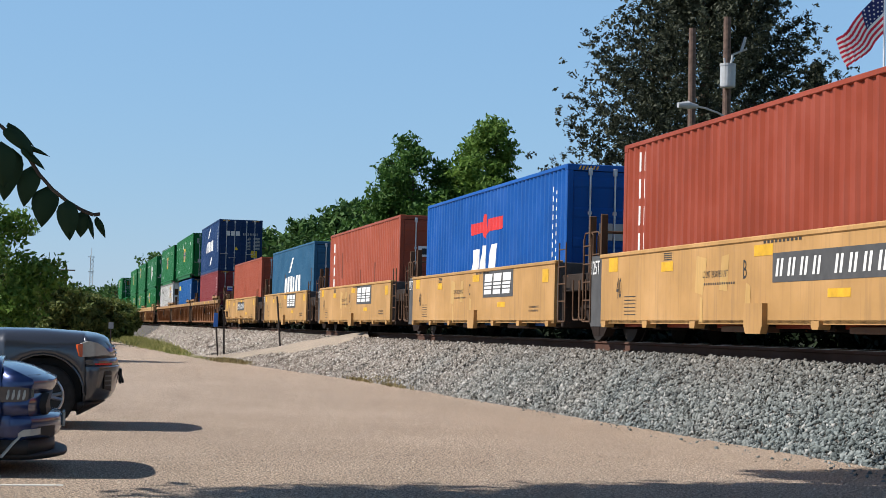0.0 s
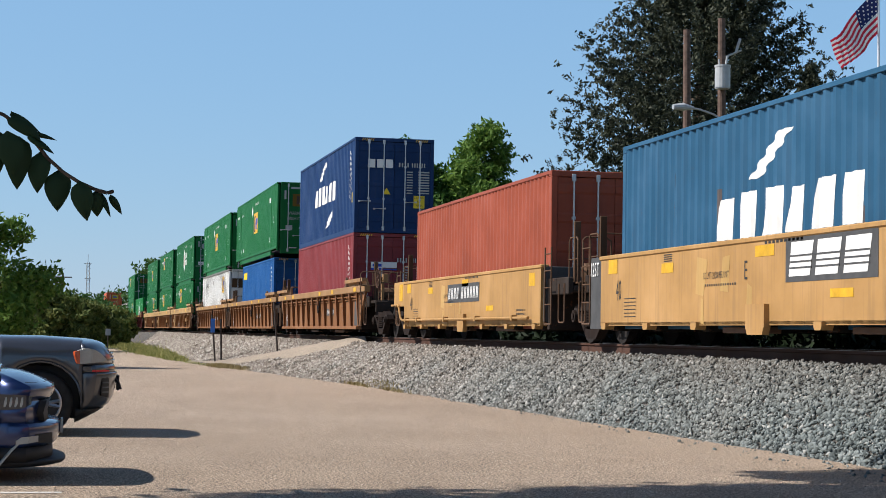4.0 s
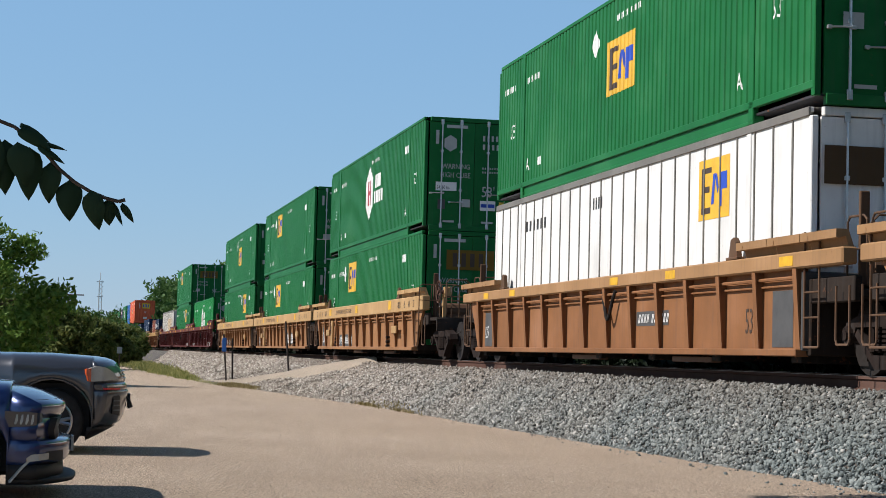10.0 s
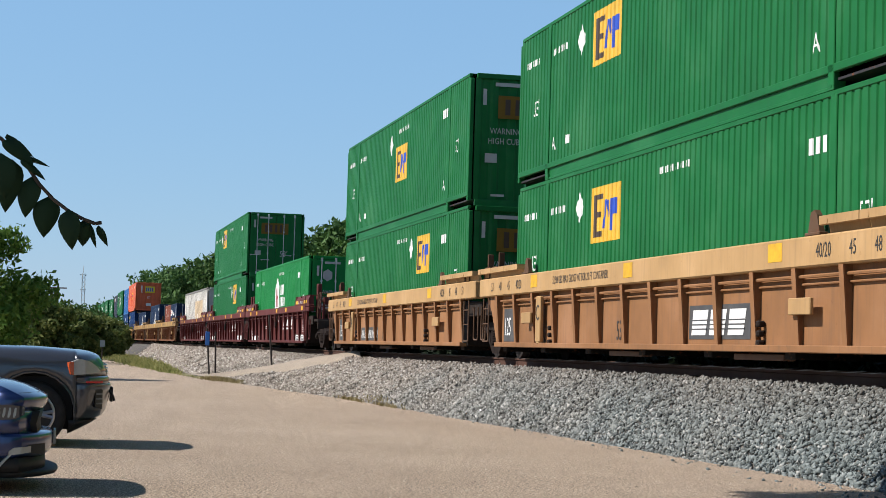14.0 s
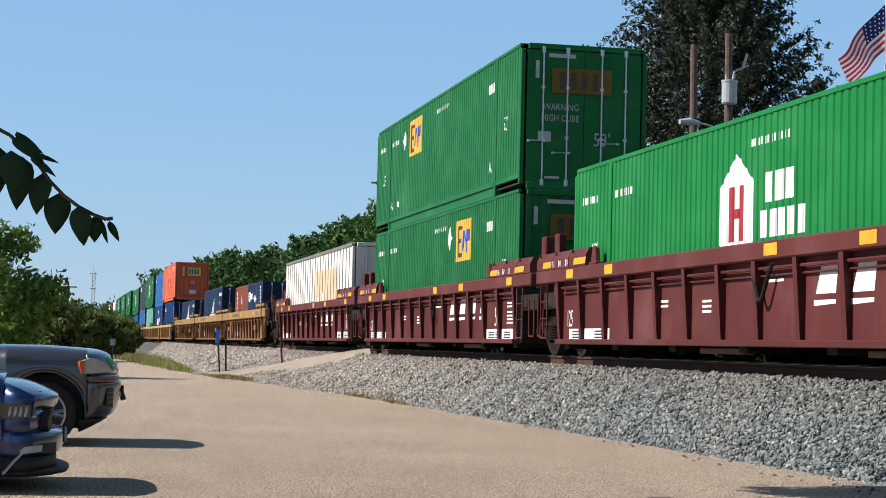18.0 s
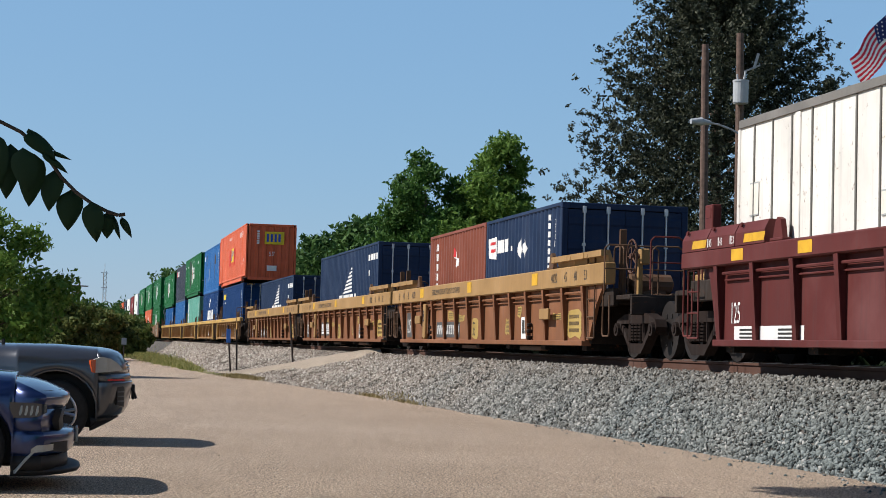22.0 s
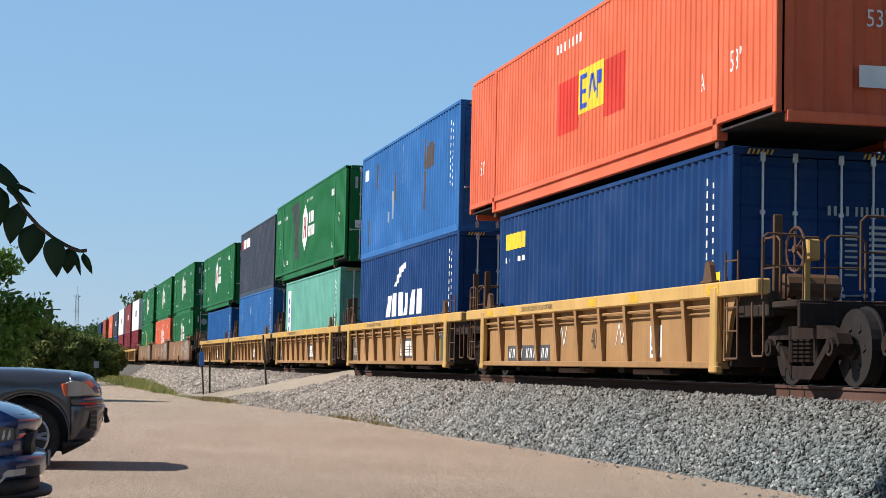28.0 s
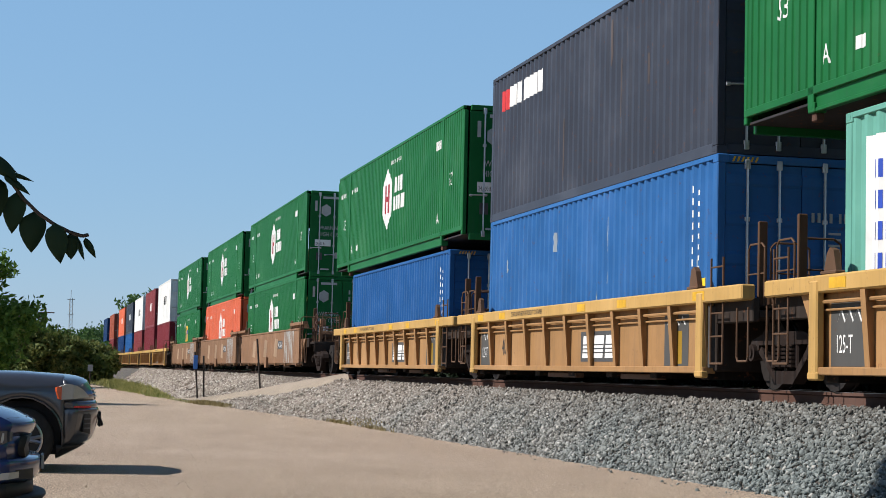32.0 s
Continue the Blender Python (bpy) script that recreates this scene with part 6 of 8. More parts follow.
# ---- plants ----
def leaf_mesh(name, blobs, n, size, mat, seed, droop=0.0, shell=0.55, lumps=0.35):
    """Many small folded leaves scattered through uneven lumps."""
    r = np.random.RandomState(seed)
    blobs = np.array(blobs, float)
    wgt = (blobs[:, 3] * blobs[:, 4] + blobs[:, 4] * blobs[:, 5]) ** 1.0
    pick = r.choice(len(blobs), n, p=wgt / wgt.sum())
    d = r.normal(size=(n, 3))
    d /= np.linalg.norm(d, axis=1)[:, None]
    rad = shell + (1 - shell) * r.uniform(0, 1, n)
    bump_ = 1 + 1.4 * lumps * np.sin(d[:, 0] * 5 + pick * 1.3) * np.cos(d[:, 2] * 6 + pick) * 0.6 + r.normal(0, 0.06, n)
    p = blobs[pick, :3] + d * blobs[pick, 3:6] * (rad * bump_)[:, None]
    s = size * r.uniform(0.6, 1.35, n)
    a = r.normal(size=(n, 3))
    a[:, 2] -= droop
    a /= np.linalg.norm(a, axis=1)[:, None]
    b = np.cross(a, r.normal(size=(n, 3)) + np.array((0, 0, 0.6)))
    b /= np.linalg.norm(b, axis=1)[:, None]
    c = np.cross(a, b)
    v = np.stack([p - a * s[:, None], p + b * 0.42 * s[:, None] + c * 0.12 * s[:, None], p + a * s[:, None], p - b * 0.42 * s[:, None] + c * 0.12 * s[:, None]], 1).reshape(-1, 3)
    k = (np.arange(n) * 4)[:, None]
    f = np.concatenate([k + np.array([[0, 1, 2]]), k + np.array([[0, 2, 3]])], 1).reshape(-1, 3)
    me = bpy.data.meshes.new(name)
    me.vertices.add(len(v))
    me.vertices.foreach_set("co", v.ravel())
    me.loops.add(f.size)
    me.loops.foreach_set("vertex_index", f.ravel())
    me.polygons.add(len(f))
    me.polygons.foreach_set("loop_start", np.arange(0, f.size, 3))
    me.update(calc_edges=True)
    me.materials.append(mat)
    return me


M_BARK = plain("rough_bark", (0.09, 0.065, 0.045), 0.95, 0, 0.4, 14)
L_DARK = leafy("dark_needles", (0.014, 0.020, 0.014), (0.075, 0.085, 0.052), 0.15)
L_MID = leafy("mid_green_leaves", (0.030, 0.085, 0.018), (0.085, 0.170, 0.035), 0.25)
L_LIGHT = leafy("light_green_leaves", (0.06, 0.13, 0.02), (0.16, 0.26, 0.05), 0.3)
L_FAR = leafy("far_tree_leaves", (0.035, 0.085, 0.024), (0.09, 0.165, 0.045), 0.25)
L_BUSH = leafy("bush_leaves", (0.05, 0.085, 0.02), (0.18, 0.20, 0.06), 0.25)
L_GRASS = leafy("tall_grass_blades", (0.14, 0.17, 0.04), (0.42, 0.38, 0.15), 0.25)


L_DRY = leafy("dry_weed_blades", (0.15, 0.12, 0.05), (0.36, 0.29, 0.14), 0.2)


def limbs(base, height, r0, n, spread, seed, start=0.3):
    rr = random.Random(seed)
    b = MB()
    p = Vector(base)
    segs = 7
    prev, pr = p, r0
    pts = [p]
    for i in range(segs):
        q = Vector((base[0] + rr.uniform(-0.02, 0.02) * height, base[1] + rr.uniform(-0.02, 0.02) * height, base[2] + height * (i + 1) / segs))
        nr = r0 * (1 - 0.85 * (i + 1) / segs)
        b.rod(prev, q, pr, 8, nr, False)
        prev, pr = q, nr
        pts.append(q)
    for i in range(n):
        t = start + (0.95 - start) * i / max(1, n - 1)
        k = min(segs - 1, int(t * segs))
        s = pts[k].lerp(pts[k + 1], t * segs - k)
        a = rr.uniform(0, 6.283)
        ln = spread * (1 - 0.6 * t) * rr.uniform(0.7, 1.1)
        m1 = s + Vector((math.cos(a) * ln * 0.5, math.sin(a) * ln * 0.5, ln * 0.25))
        m2 = s + Vector((math.cos(a) * ln, math.sin(a) * ln, ln * rr.uniform(0.25, 0.6)))
        rr0 = r0 * 0.35 * (1 - 0.6 * t)
        b.rod(s, m1, rr0, 6, rr0 * 0.6, False)
        b.rod(m1, m2, rr0 * 0.6, 5, rr0 * 0.15, False)
    return b


def tree(base, height, width, label, leaves, n, size, seed, low=0.15, blobs=16, kind="round", group="trees behind the railway"):
    rr = random.Random(seed)
    t = thing("tree", label, "tree", group, pose(*base))
    part("trunk", limbs((0, 0, 0), height * 0.85, height * 0.022, 14 if kind == "round" else 34, width * (0.45 if kind == "round" else 0.3), seed, 0.3 if kind == "round" else 0.12), M_BARK, t)
    bl = []
    if kind == "round":
        for i in range(blobs):
            u = (i + 0.5) / blobs
            z = height * (low + (0.93 - low) * u)
            env = math.sin(math.pi * min(1, 0.12 + 0.86 * u)) ** 0.6
            a = i * 2.4 + rr.uniform(-0.4, 0.4)
            d = width * 0.5 * env * rr.uniform(0.35, 0.88)
            s = width * rr.uniform(0.11, 0.22) * (0.75 + 0.4 * env)
            bl.append((math.cos(a) * d, math.sin(a) * d, z, s, s, s * rr.uniform(0.65, 0.95)))
    else:
        for i in range(blobs):
            u = (i + 0.5) / blobs
            z = height * (low + (0.97 - low) * u)
            env = (1 - u) ** 0.75 * (0.85 + 0.15 * math.sin(i * 2.1)) + 0.05
            a = i * 2.4 + rr.uniform(-0.5, 0.5)
            ln = width * 0.5 * env * rr.uniform(0.6, 1.02)
            for k in range(5):
                q = (k + 0.7) / 5
                bl.append((math.cos(a) * ln * q, math.sin(a) * ln * q, z + ln * 0.42 * q * q, 0.2 + 0.11 * ln, 0.2 + 0.11 * ln, (0.15 + 0.04 * ln)))
    part("crown", leaf_mesh("crown", bl, n, size, leaves, seed, 0.1 if kind == "round" else 0.3, 0.35 if kind == "round" else 0.1), None, t)
    return t


big = thing("tree", "tall dark spreading tree with ragged upswept branches", "tree", "trees behind the railway", pose(23.9, 63.8, 0))
part("trunk", limbs((0, 0, 0), 16.0, 0.36, 46, 5.6, 11, 0.1), M_BARK, big)
twig = random.Random(77)
sprays = []
for i in range(1000):
    tip_z = 2.5 + 15.6 * ((i + 0.5) / 1000) ** 0.9
    reach = float(np.interp(tip_z, (2, 7.5, 9.3, 10.7, 12.5, 14, 16, 18.2), (6.4, 6.1, 5.5, 5.1, 4.5, 3.2, 1.8, 0.4))) * twig.choice((1.08, 1.0, 0.96, 0.9, 0.75, 0.55)) * twig.uniform(0.92, 1.05)
    turn = i * 2.39996 + twig.uniform(-0.3, 0.3)
    for k in range(6):
        q = 1.02 - 0.075 * k - 0.006 * k * k
        fat = (0.22, 0.28, 0.33, 0.36, 0.38, 0.4)[k]
        sprays.append((math.cos(turn) * reach * q, math.sin(turn) * reach * q, tip_z - reach * 0.75 * (1 - q) + twig.uniform(-0.12, 0.12), fat, fat, fat * 0.7))
part("crown", leaf_mesh("crown", sprays, 205000, 0.085, L_DARK, 11, 0.0, 0.05), None, big)
tree((30.4, 68.5, 0), 13.0, 6.5, "smaller dark evergreen beside the tall one", L_DARK, 26000, 0.12, 12, 0.06, 90, "fir")
tree((18.4, 93.2, 0), 12.0, 8.0, "broad green tree behind the railway", L_MID, 36000, 0.15, 13, 0.1, 26)
tree((22.5, 92.4, 0), 13.2, 4.8, "light green feathery tree behind the railway", L_LIGHT, 30000, 0.13, 14, 0.1, 30)
tree((21.6, 91.0, 0), 10.6, 7.0, "low green tree behind the railway", L_LIGHT, 22000, 0.15, 15, 0.05, 18)
far_spots = [(21.0, 112, 10.0, 8), (21.0, 124, 10.6, 8), (21.5, 138, 10.8, 9), (21.5, 156, 11, 9), (19.8, 170, 11, 10), (19.0, 190, 11.5, 11), (17.5, 215, 11.5, 12), (17, 245, 11.5, 13), (17, 285, 12, 15), (26, 104, 9, 9), (30, 92, 8, 8), (35, 80, 8, 8), (41, 70, 8, 8)]
for i, (x, y, h, w) in enumerate(far_spots):
    tree((x, y, 0), h, w, "dense green tree in the line behind the railway", L_FAR, 9000, 0.24 + y * 0.0005, 30 + i, 0.05, 15)
left_spots = [(-2.5, 58, 5.3, 4.6, L_LIGHT), (-4.6, 98, 4.0, 6, L_BUSH), (-2.0, 98, 3.7, 5, L_BUSH), (-0.2, 94, 3.1, 4, L_BUSH), (1.2, 99, 2.9, 3.4, L_BUSH), (2.2, 112, 2.8, 3.4, L_BUSH), (3.4, 130, 2.9, 4, L_BUSH), (4.6, 152, 3.0, 4.6, L_BUSH), (5.6, 185, 3.6, 6, L_FAR), (-5.5, 140, 6.6, 8, L_FAR), (-3.0, 165, 6.0, 7, L_FAR), (1.6, 190, 5.0, 7, L_FAR), (6.0, 240, 5.0, 8, L_FAR), (9.5, 330, 7.5, 11, L_FAR), (14, 430, 10, 22, L_FAR), (-6, 300, 9, 20, L_FAR), (-8.5, 92, 6.0, 7, L_FAR)]
for i, (x, y, h, w, mat) in enumerate(left_spots):
    tree((x, y, 0), h, w, "leafy green roadside tree beyond the lot" if h > 4.5 else "dense green bush beside the road", mat, 12000 if y < 135 else 5000, 0.07 + 0.0008 * y, 60 + i, 0.02, 16, "round", "greenery beside the road")
back_spots = [(16.5 + (i % 3) * 0.8, 27 + i * 5.5, 1.9 + 0.35 * ((i * 7) % 4)) for i in range(16)]
for i, (x, y, h) in enumerate(back_spots):
    tree((x, y, 0), h, 4.2, "dark scrubby bush behind the railway", L_FAR, 3500, 0.11, 90 + i, 0.02, 9, "round", "scrub behind the railway")

# added low hedge close behind the track; near-black leaves imitate shade under the cars
L_SHADY = leafy("undercar_shade_leaves", (0.005, 0.010, 0.005), (0.014, 0.026, 0.009), 0.02)
bram = random.Random(44)
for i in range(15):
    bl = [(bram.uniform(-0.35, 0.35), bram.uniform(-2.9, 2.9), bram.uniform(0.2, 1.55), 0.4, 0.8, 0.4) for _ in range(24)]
    th = thing("added_shade_hedge", "added low hedge, coloured near black to stand in for shade", "bush", "brambles behind the track", pose(13.0 + bram.uniform(-0.1, 0.1), 20 + i * 5.2, 0))
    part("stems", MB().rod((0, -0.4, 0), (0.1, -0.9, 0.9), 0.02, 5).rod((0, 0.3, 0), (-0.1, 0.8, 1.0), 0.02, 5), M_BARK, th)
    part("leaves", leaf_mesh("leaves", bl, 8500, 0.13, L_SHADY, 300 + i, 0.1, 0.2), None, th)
# the added hedge goes on down the line, with the same shade colour
far_hedge_lumps = [(13.5 + bram.uniform(-0.3, 0.3), 98 + i * 1.6, bram.uniform(0.3, 1.6), 0.5, 1.3, 0.5) for i in range(110)]
solid("far_brambles", leaf_mesh("far_brambles", far_hedge_lumps, 34000, 0.16, L_SHADY, 340, 0.1, 0.2), None, "added dark hedge that stands in for shade along the far track", "brambles", "stuff")


def grass(name, spots, n, h, seed, label, mat=L_GRASS):
    r = np.random.RandomState(seed)
    v, f = [], []
    for i in range(n):
        x0, y0, sx, sy = spots[r.randint(len(spots))]
        x, y = x0 + r.normal() * sx, y0 + r.normal() * sy
        z = max(0.0, bed_height(x, y)) if x > TOE - 0.3 else 0.0
        a = r.uniform(0, 6.283)
        hh = h * r.uniform(0.4, 1.3)
        w = 0.012 + 0.01 * r.uniform()
        lean = r.uniform(-0.5, 0.5, 2) * hh
        k = len(v)
        v += [(x - w * math.cos(a), y - w * math.sin(a), z - 0.02), (x + w * math.cos(a), y + w * math.sin(a), z - 0.02), (x + lean[0] * 0.4 + w * 0.7 * math.cos(a), y + lean[1] * 0.4, z + hh * 0.6), (x + lean[0], y + lean[1], z + hh)]
        f += [(k, k + 1, k + 2), (k, k + 2, k + 3)]
    me = bpy.data.meshes.new(name)
    me.from_pydata(v, [], f)
    me.materials.append(mat)
    return solid(name, me, None, label, "grass", "stuff")


grass("verge_grass", [(5.0, 80, 0.2, 4), (5.0, 90, 0.4, 5), (4.9, 98, 0.5, 7), (5.2, 116, 0.8, 9), (5.4, 140, 1.1, 14)], 6500, 0.17, 2, "dry green and tan grass on the verge")
grass("ramp_weeds", [(5.75, 61.0, 0.22, 1.2), (6.05, 58.6, 0.15, 1.0)], 2600, 0.10, 3, "low dry weeds at the foot of the ramp", L_DRY)
grass("edge_weeds", [(7.25, 39.0, 0.08, 1.3), (7.1, 42.0, 0.06, 0.8)], 700, 0.07, 4, "small dry weeds at the edge of the ballast", L_DRY)

# ---- posts, poles, mast ----
M_POST = plain("dark_steel_post", (0.045, 0.035, 0.03), 0.7, 0.2, 0.3)
M_SIGN = plain("blue_sign", (0.05, 0.20, 0.62), 0.5)
M_POLE = plain("weathered_pole_timber", (0.13, 0.085, 0.065), 0.9, 0, 0.35, 8)
M_GREYM = plain("grey_transformer_paint", (0.42, 0.44, 0.45), 0.45, 0, 0.08)
for x, y, h, lx, sign in ((5.80, 65.0, 1.54, 0.15, True), (6.02, 65.0, 1.40, 0.05, False), (7.56, 60.6, 1.75, 0.20, False)):
    z = 0.25 if x < 7 else 0.5
    p = thing("marker_post", "thin dark steel post with a narrow blue sign" if sign else "thin dark steel post that leans a little", "post", "posts on the ramp", pose(x, y, 0))
    part("post", MB().rod((0, 0, 0.0), (-lx, 0, z + h), 0.032, 8), M_POST, p)
    if sign:
        part("sign", MB().cbox((-lx + 0.03, -0.045, z + h - 0.38), (0.15, 0.02, 0.5), 0.006), M_SIGN, p, "narrow blue sign")

for x, y, h in ((-1.3, 210, 7.0), (-0.5, 212, 7.0), (1.0, 208, 7.5)):
    fp_ = thing("utility_pole", "far grey wooden utility pole with a short crossarm", "utility pole", "far poles beside the road", pose(x, y, 0))
    part("pole", MB().rod((0, 0, 0), (0, 0, h), 0.15, 8, 0.11), M_POLE, fp_)
    part("crossarm", MB().cbox((0, -0.14, h - 0.5), (2.0, 0.12, 0.14), 0.02), M_POLE, fp_)
rs = thing("road_sign", "small pale road sign on a thin post by the bushes", "sign", "", pose(2.85, 95.0, 0))
part("post", MB().rod((0, 0, 0), (0, 0, 1.25), 0.03, 8), M_POST, rs)
part("sign_panel", MB().cbox((0, -0.05, 1.05), (0.26, 0.02, 0.34), 0.006), M_GREYM, rs, "pale grey panel")


def utility_pole(base, h, label):
    p = thing("utility_pole", label, "utility pole", "utility poles behind the railway", pose(*base))
    part("pole", MB().rod((0, 0, -0.3), (-0.1, 0, h), 0.16, 12, 0.11), M_POLE, p)
    return p


pole_a = utility_pole((19.3, 52.6, 0), 10.9, "bare brown wooden utility pole with a street lamp arm")
pole_b = utility_pole((19.6, 50.4, 0), 10.9, "brown wooden utility pole with a grey transformer")
tr = part("transformer", MB().rod((0, 0, 0), (0, 0, 0.62), 0.23, 16).rod((0, 0, 0.62), (0, 0, 0.68), 0.245, 16).rod((0, 0, -0.03), (0, 0, 0), 0.21, 16), M_GREYM, pole_b, "grey steel transformer can", at=(-0.17, -0.3, 8.75))
part("bushing", MB().rod((0.1, 0, 0.68), (0.14, 0, 0.95), 0.035, 8).rod((-0.1, 0, 0.68), (-0.12, 0, 0.86), 0.03, 8), M_GREYM, tr)
part("cutout", MB().rod((0.32, -0.1, 9.85), (0.45, -0.12, 10.3), 0.045, 8).rod((0.05, 0, 9.75), (0.5, -0.12, 9.95), 0.03, 6), M_GREYM, pole_b, "fuse cutout")
arm = part("lamp_arm", MB().pipe([(0, -0.15, 7.75), (-0.4, -0.2, 7.95), (-0.85, -0.25, 8.07), (-1.15, -0.3, 8.1)], 0.03, 8), M_GREYM, pole_b, "curved street lamp arm")
part("lamp_head", MB().rod((-1.1, -0.3, 8.1), (-1.4, -0.34, 8.12), 0.06, 10, 0.11).rod((-1.4, -0.34, 8.12), (-1.75, -0.38, 8.1), 0.13, 10, 0.08), M_GREYM, arm, "grey cobra-head lamp")
wires = thing("overhead_wires", "thin dark overhead wires between poles", "wire")
for z, dx in ((8.3, 0.0), (7.7, 0.3)):
    pts = [Vector((19.6 + dx, 50.4, z)).lerp(Vector((34.0, 40.0, z - 0.2)), i / 8) - Vector((0, 0, 0.5 * math.sin(math.pi * i / 8))) for i in range(9)]
    part("wire", MB().pipe(pts, 0.012, 4), M_POST, wires)
mast = thing("radio_mast", "distant grey lattice radio mast", "mast", "", pose(6.0, 330, 0))
mb = MB()
for a in range(3):
    q = a * 2.094
    mb.rod((0.5 * math.cos(q), 0.5 * math.sin(q), 0), (0.28 * math.cos(q), 0.28 * math.sin(q), 13.2), 0.06, 5)
for i in range(16):
    z = i * 0.8
    for a in range(3):
        q, q2 = a * 2.094, (a + 1) * 2.094
        mb.rod((0.45 * math.cos(q), 0.45 * math.sin(q), z), (0.45 * math.cos(q2), 0.45 * math.sin(q2), z + 0.8), 0.035, 4)
part("lattice", mb, M_GREYM, mast)
part("antennas", MB().box((0, 0, 12.9), (1.3, 0.15, 0.12)).box((0, 0, 10.2), (1.1, 0.15, 0.12)).rod((0, 0, 13.2), (0, 0, 14.6), 0.05, 5), M_GREYM, mast)


# ---- parked cars ----
def car_paint(name, color):
    m, n, l, bs = nodes_of(name)
    co = n.new("ShaderNodeTexCoord").outputs["Object"]
    f = noise_tex(n, l, co, 400.0, 2)
    d = noise_tex(n, l, co, 2.5, 5)
    r = ramp(n, [(0.3, tuple(c * 0.85 for c in color)), (0.7, tuple(c * 1.2 for c in color))])
    l.new(f, r.inputs[0])
    r2 = ramp(n, [(0.45, (0, 0, 0)), (0.8, (0.07, 0.07, 0.07))])
    l.new(d, r2.inputs[0])
    l.new(mix(n, l, r2.outputs[0], r.outputs[0], (0.12, 0.11, 0.10)), bs.inputs["Base Color"])
    bs.inputs["Metallic"].default_value, bs.inputs["Roughness"].default_value = 0.5, 0.3
    bs.inputs["Coat Weight"].default_value, bs.inputs["Coat Roughness"].default_value = 0.9, 0.05
    MATS[name] = m
    return m


M_GREYCAR = car_paint("grey_car_paint", (0.055, 0.060, 0.070))
M_BLUECAR = car_paint("deep_blue_car_paint", (0.004, 0.020, 0.095))
M_GLASS = plain("dark_car_glass", (0.02, 0.025, 0.03), 0.06, 0, 0.05, 3, 0.8)
M_TYRE = plain("black_rubber", (0.018, 0.018, 0.018), 0.85, 0, 0.3, 20)
M_TRIM = plain("black_plastic_trim", (0.016, 0.016, 0.017), 0.6, 0, 0.2)
M_CHROME = plain("bright_trim", (0.6, 0.6, 0.62), 0.18, 1.0, 0.05)
M_RIM = plain("silver_alloy", (0.5, 0.5, 0.52), 0.3, 0.9, 0.06)
M_LENS = plain("hazy_headlamp_lens", (0.42, 0.41, 0.37), 0.15, 0, 0.15, 5, 0.7)
M_AMBER = plain("amber_lens", (0.55, 0.09, 0.02), 0.2, 0, 0.05, 3, 0.7)
M_DARKLENS = plain("dark_headlamp_lens", (0.035, 0.04, 0.05), 0.08, 0, 0.1, 3, 0.8)


def loft(rings, smooth=True):
    b = MB()
    n = len(rings[0])
    for r in rings:
        b.v += [tuple(p) for p in r]
    for j in range(len(rings) - 1):
        for i in range(n):
            k = (i + 1) % n
            b.f.append((j * n + i, j * n + k, (j + 1) * n + k, (j + 1) * n + i))
    b.f.append(tuple(range(n)))
    b.f.append(tuple((len(rings) - 1) * n + i for i in reversed(range(n))))
    return b


def body_ring(x, w, zb, zs, zt):
    h = zs - zb
    left = [(-w * 0.95, zb), (-w * 0.99, zb + 0.1 * h), (-w, zb + 0.35 * h), (-w * 0.995, zb + 0.75 * h), (-w * 0.98, zs - 0.02), (-w * 0.94, zs + 0.35 * (zt - zs)), (-w * 0.84, zs + 0.75 * (zt - zs)), (-w * 0.62, zt - 0.06 * (zt - zs)), (-w * 0.25, zt)]
    pts = left + [(-y, z) for y, z in reversed(left)]
    return [(x, y, z) for y, z in pts]


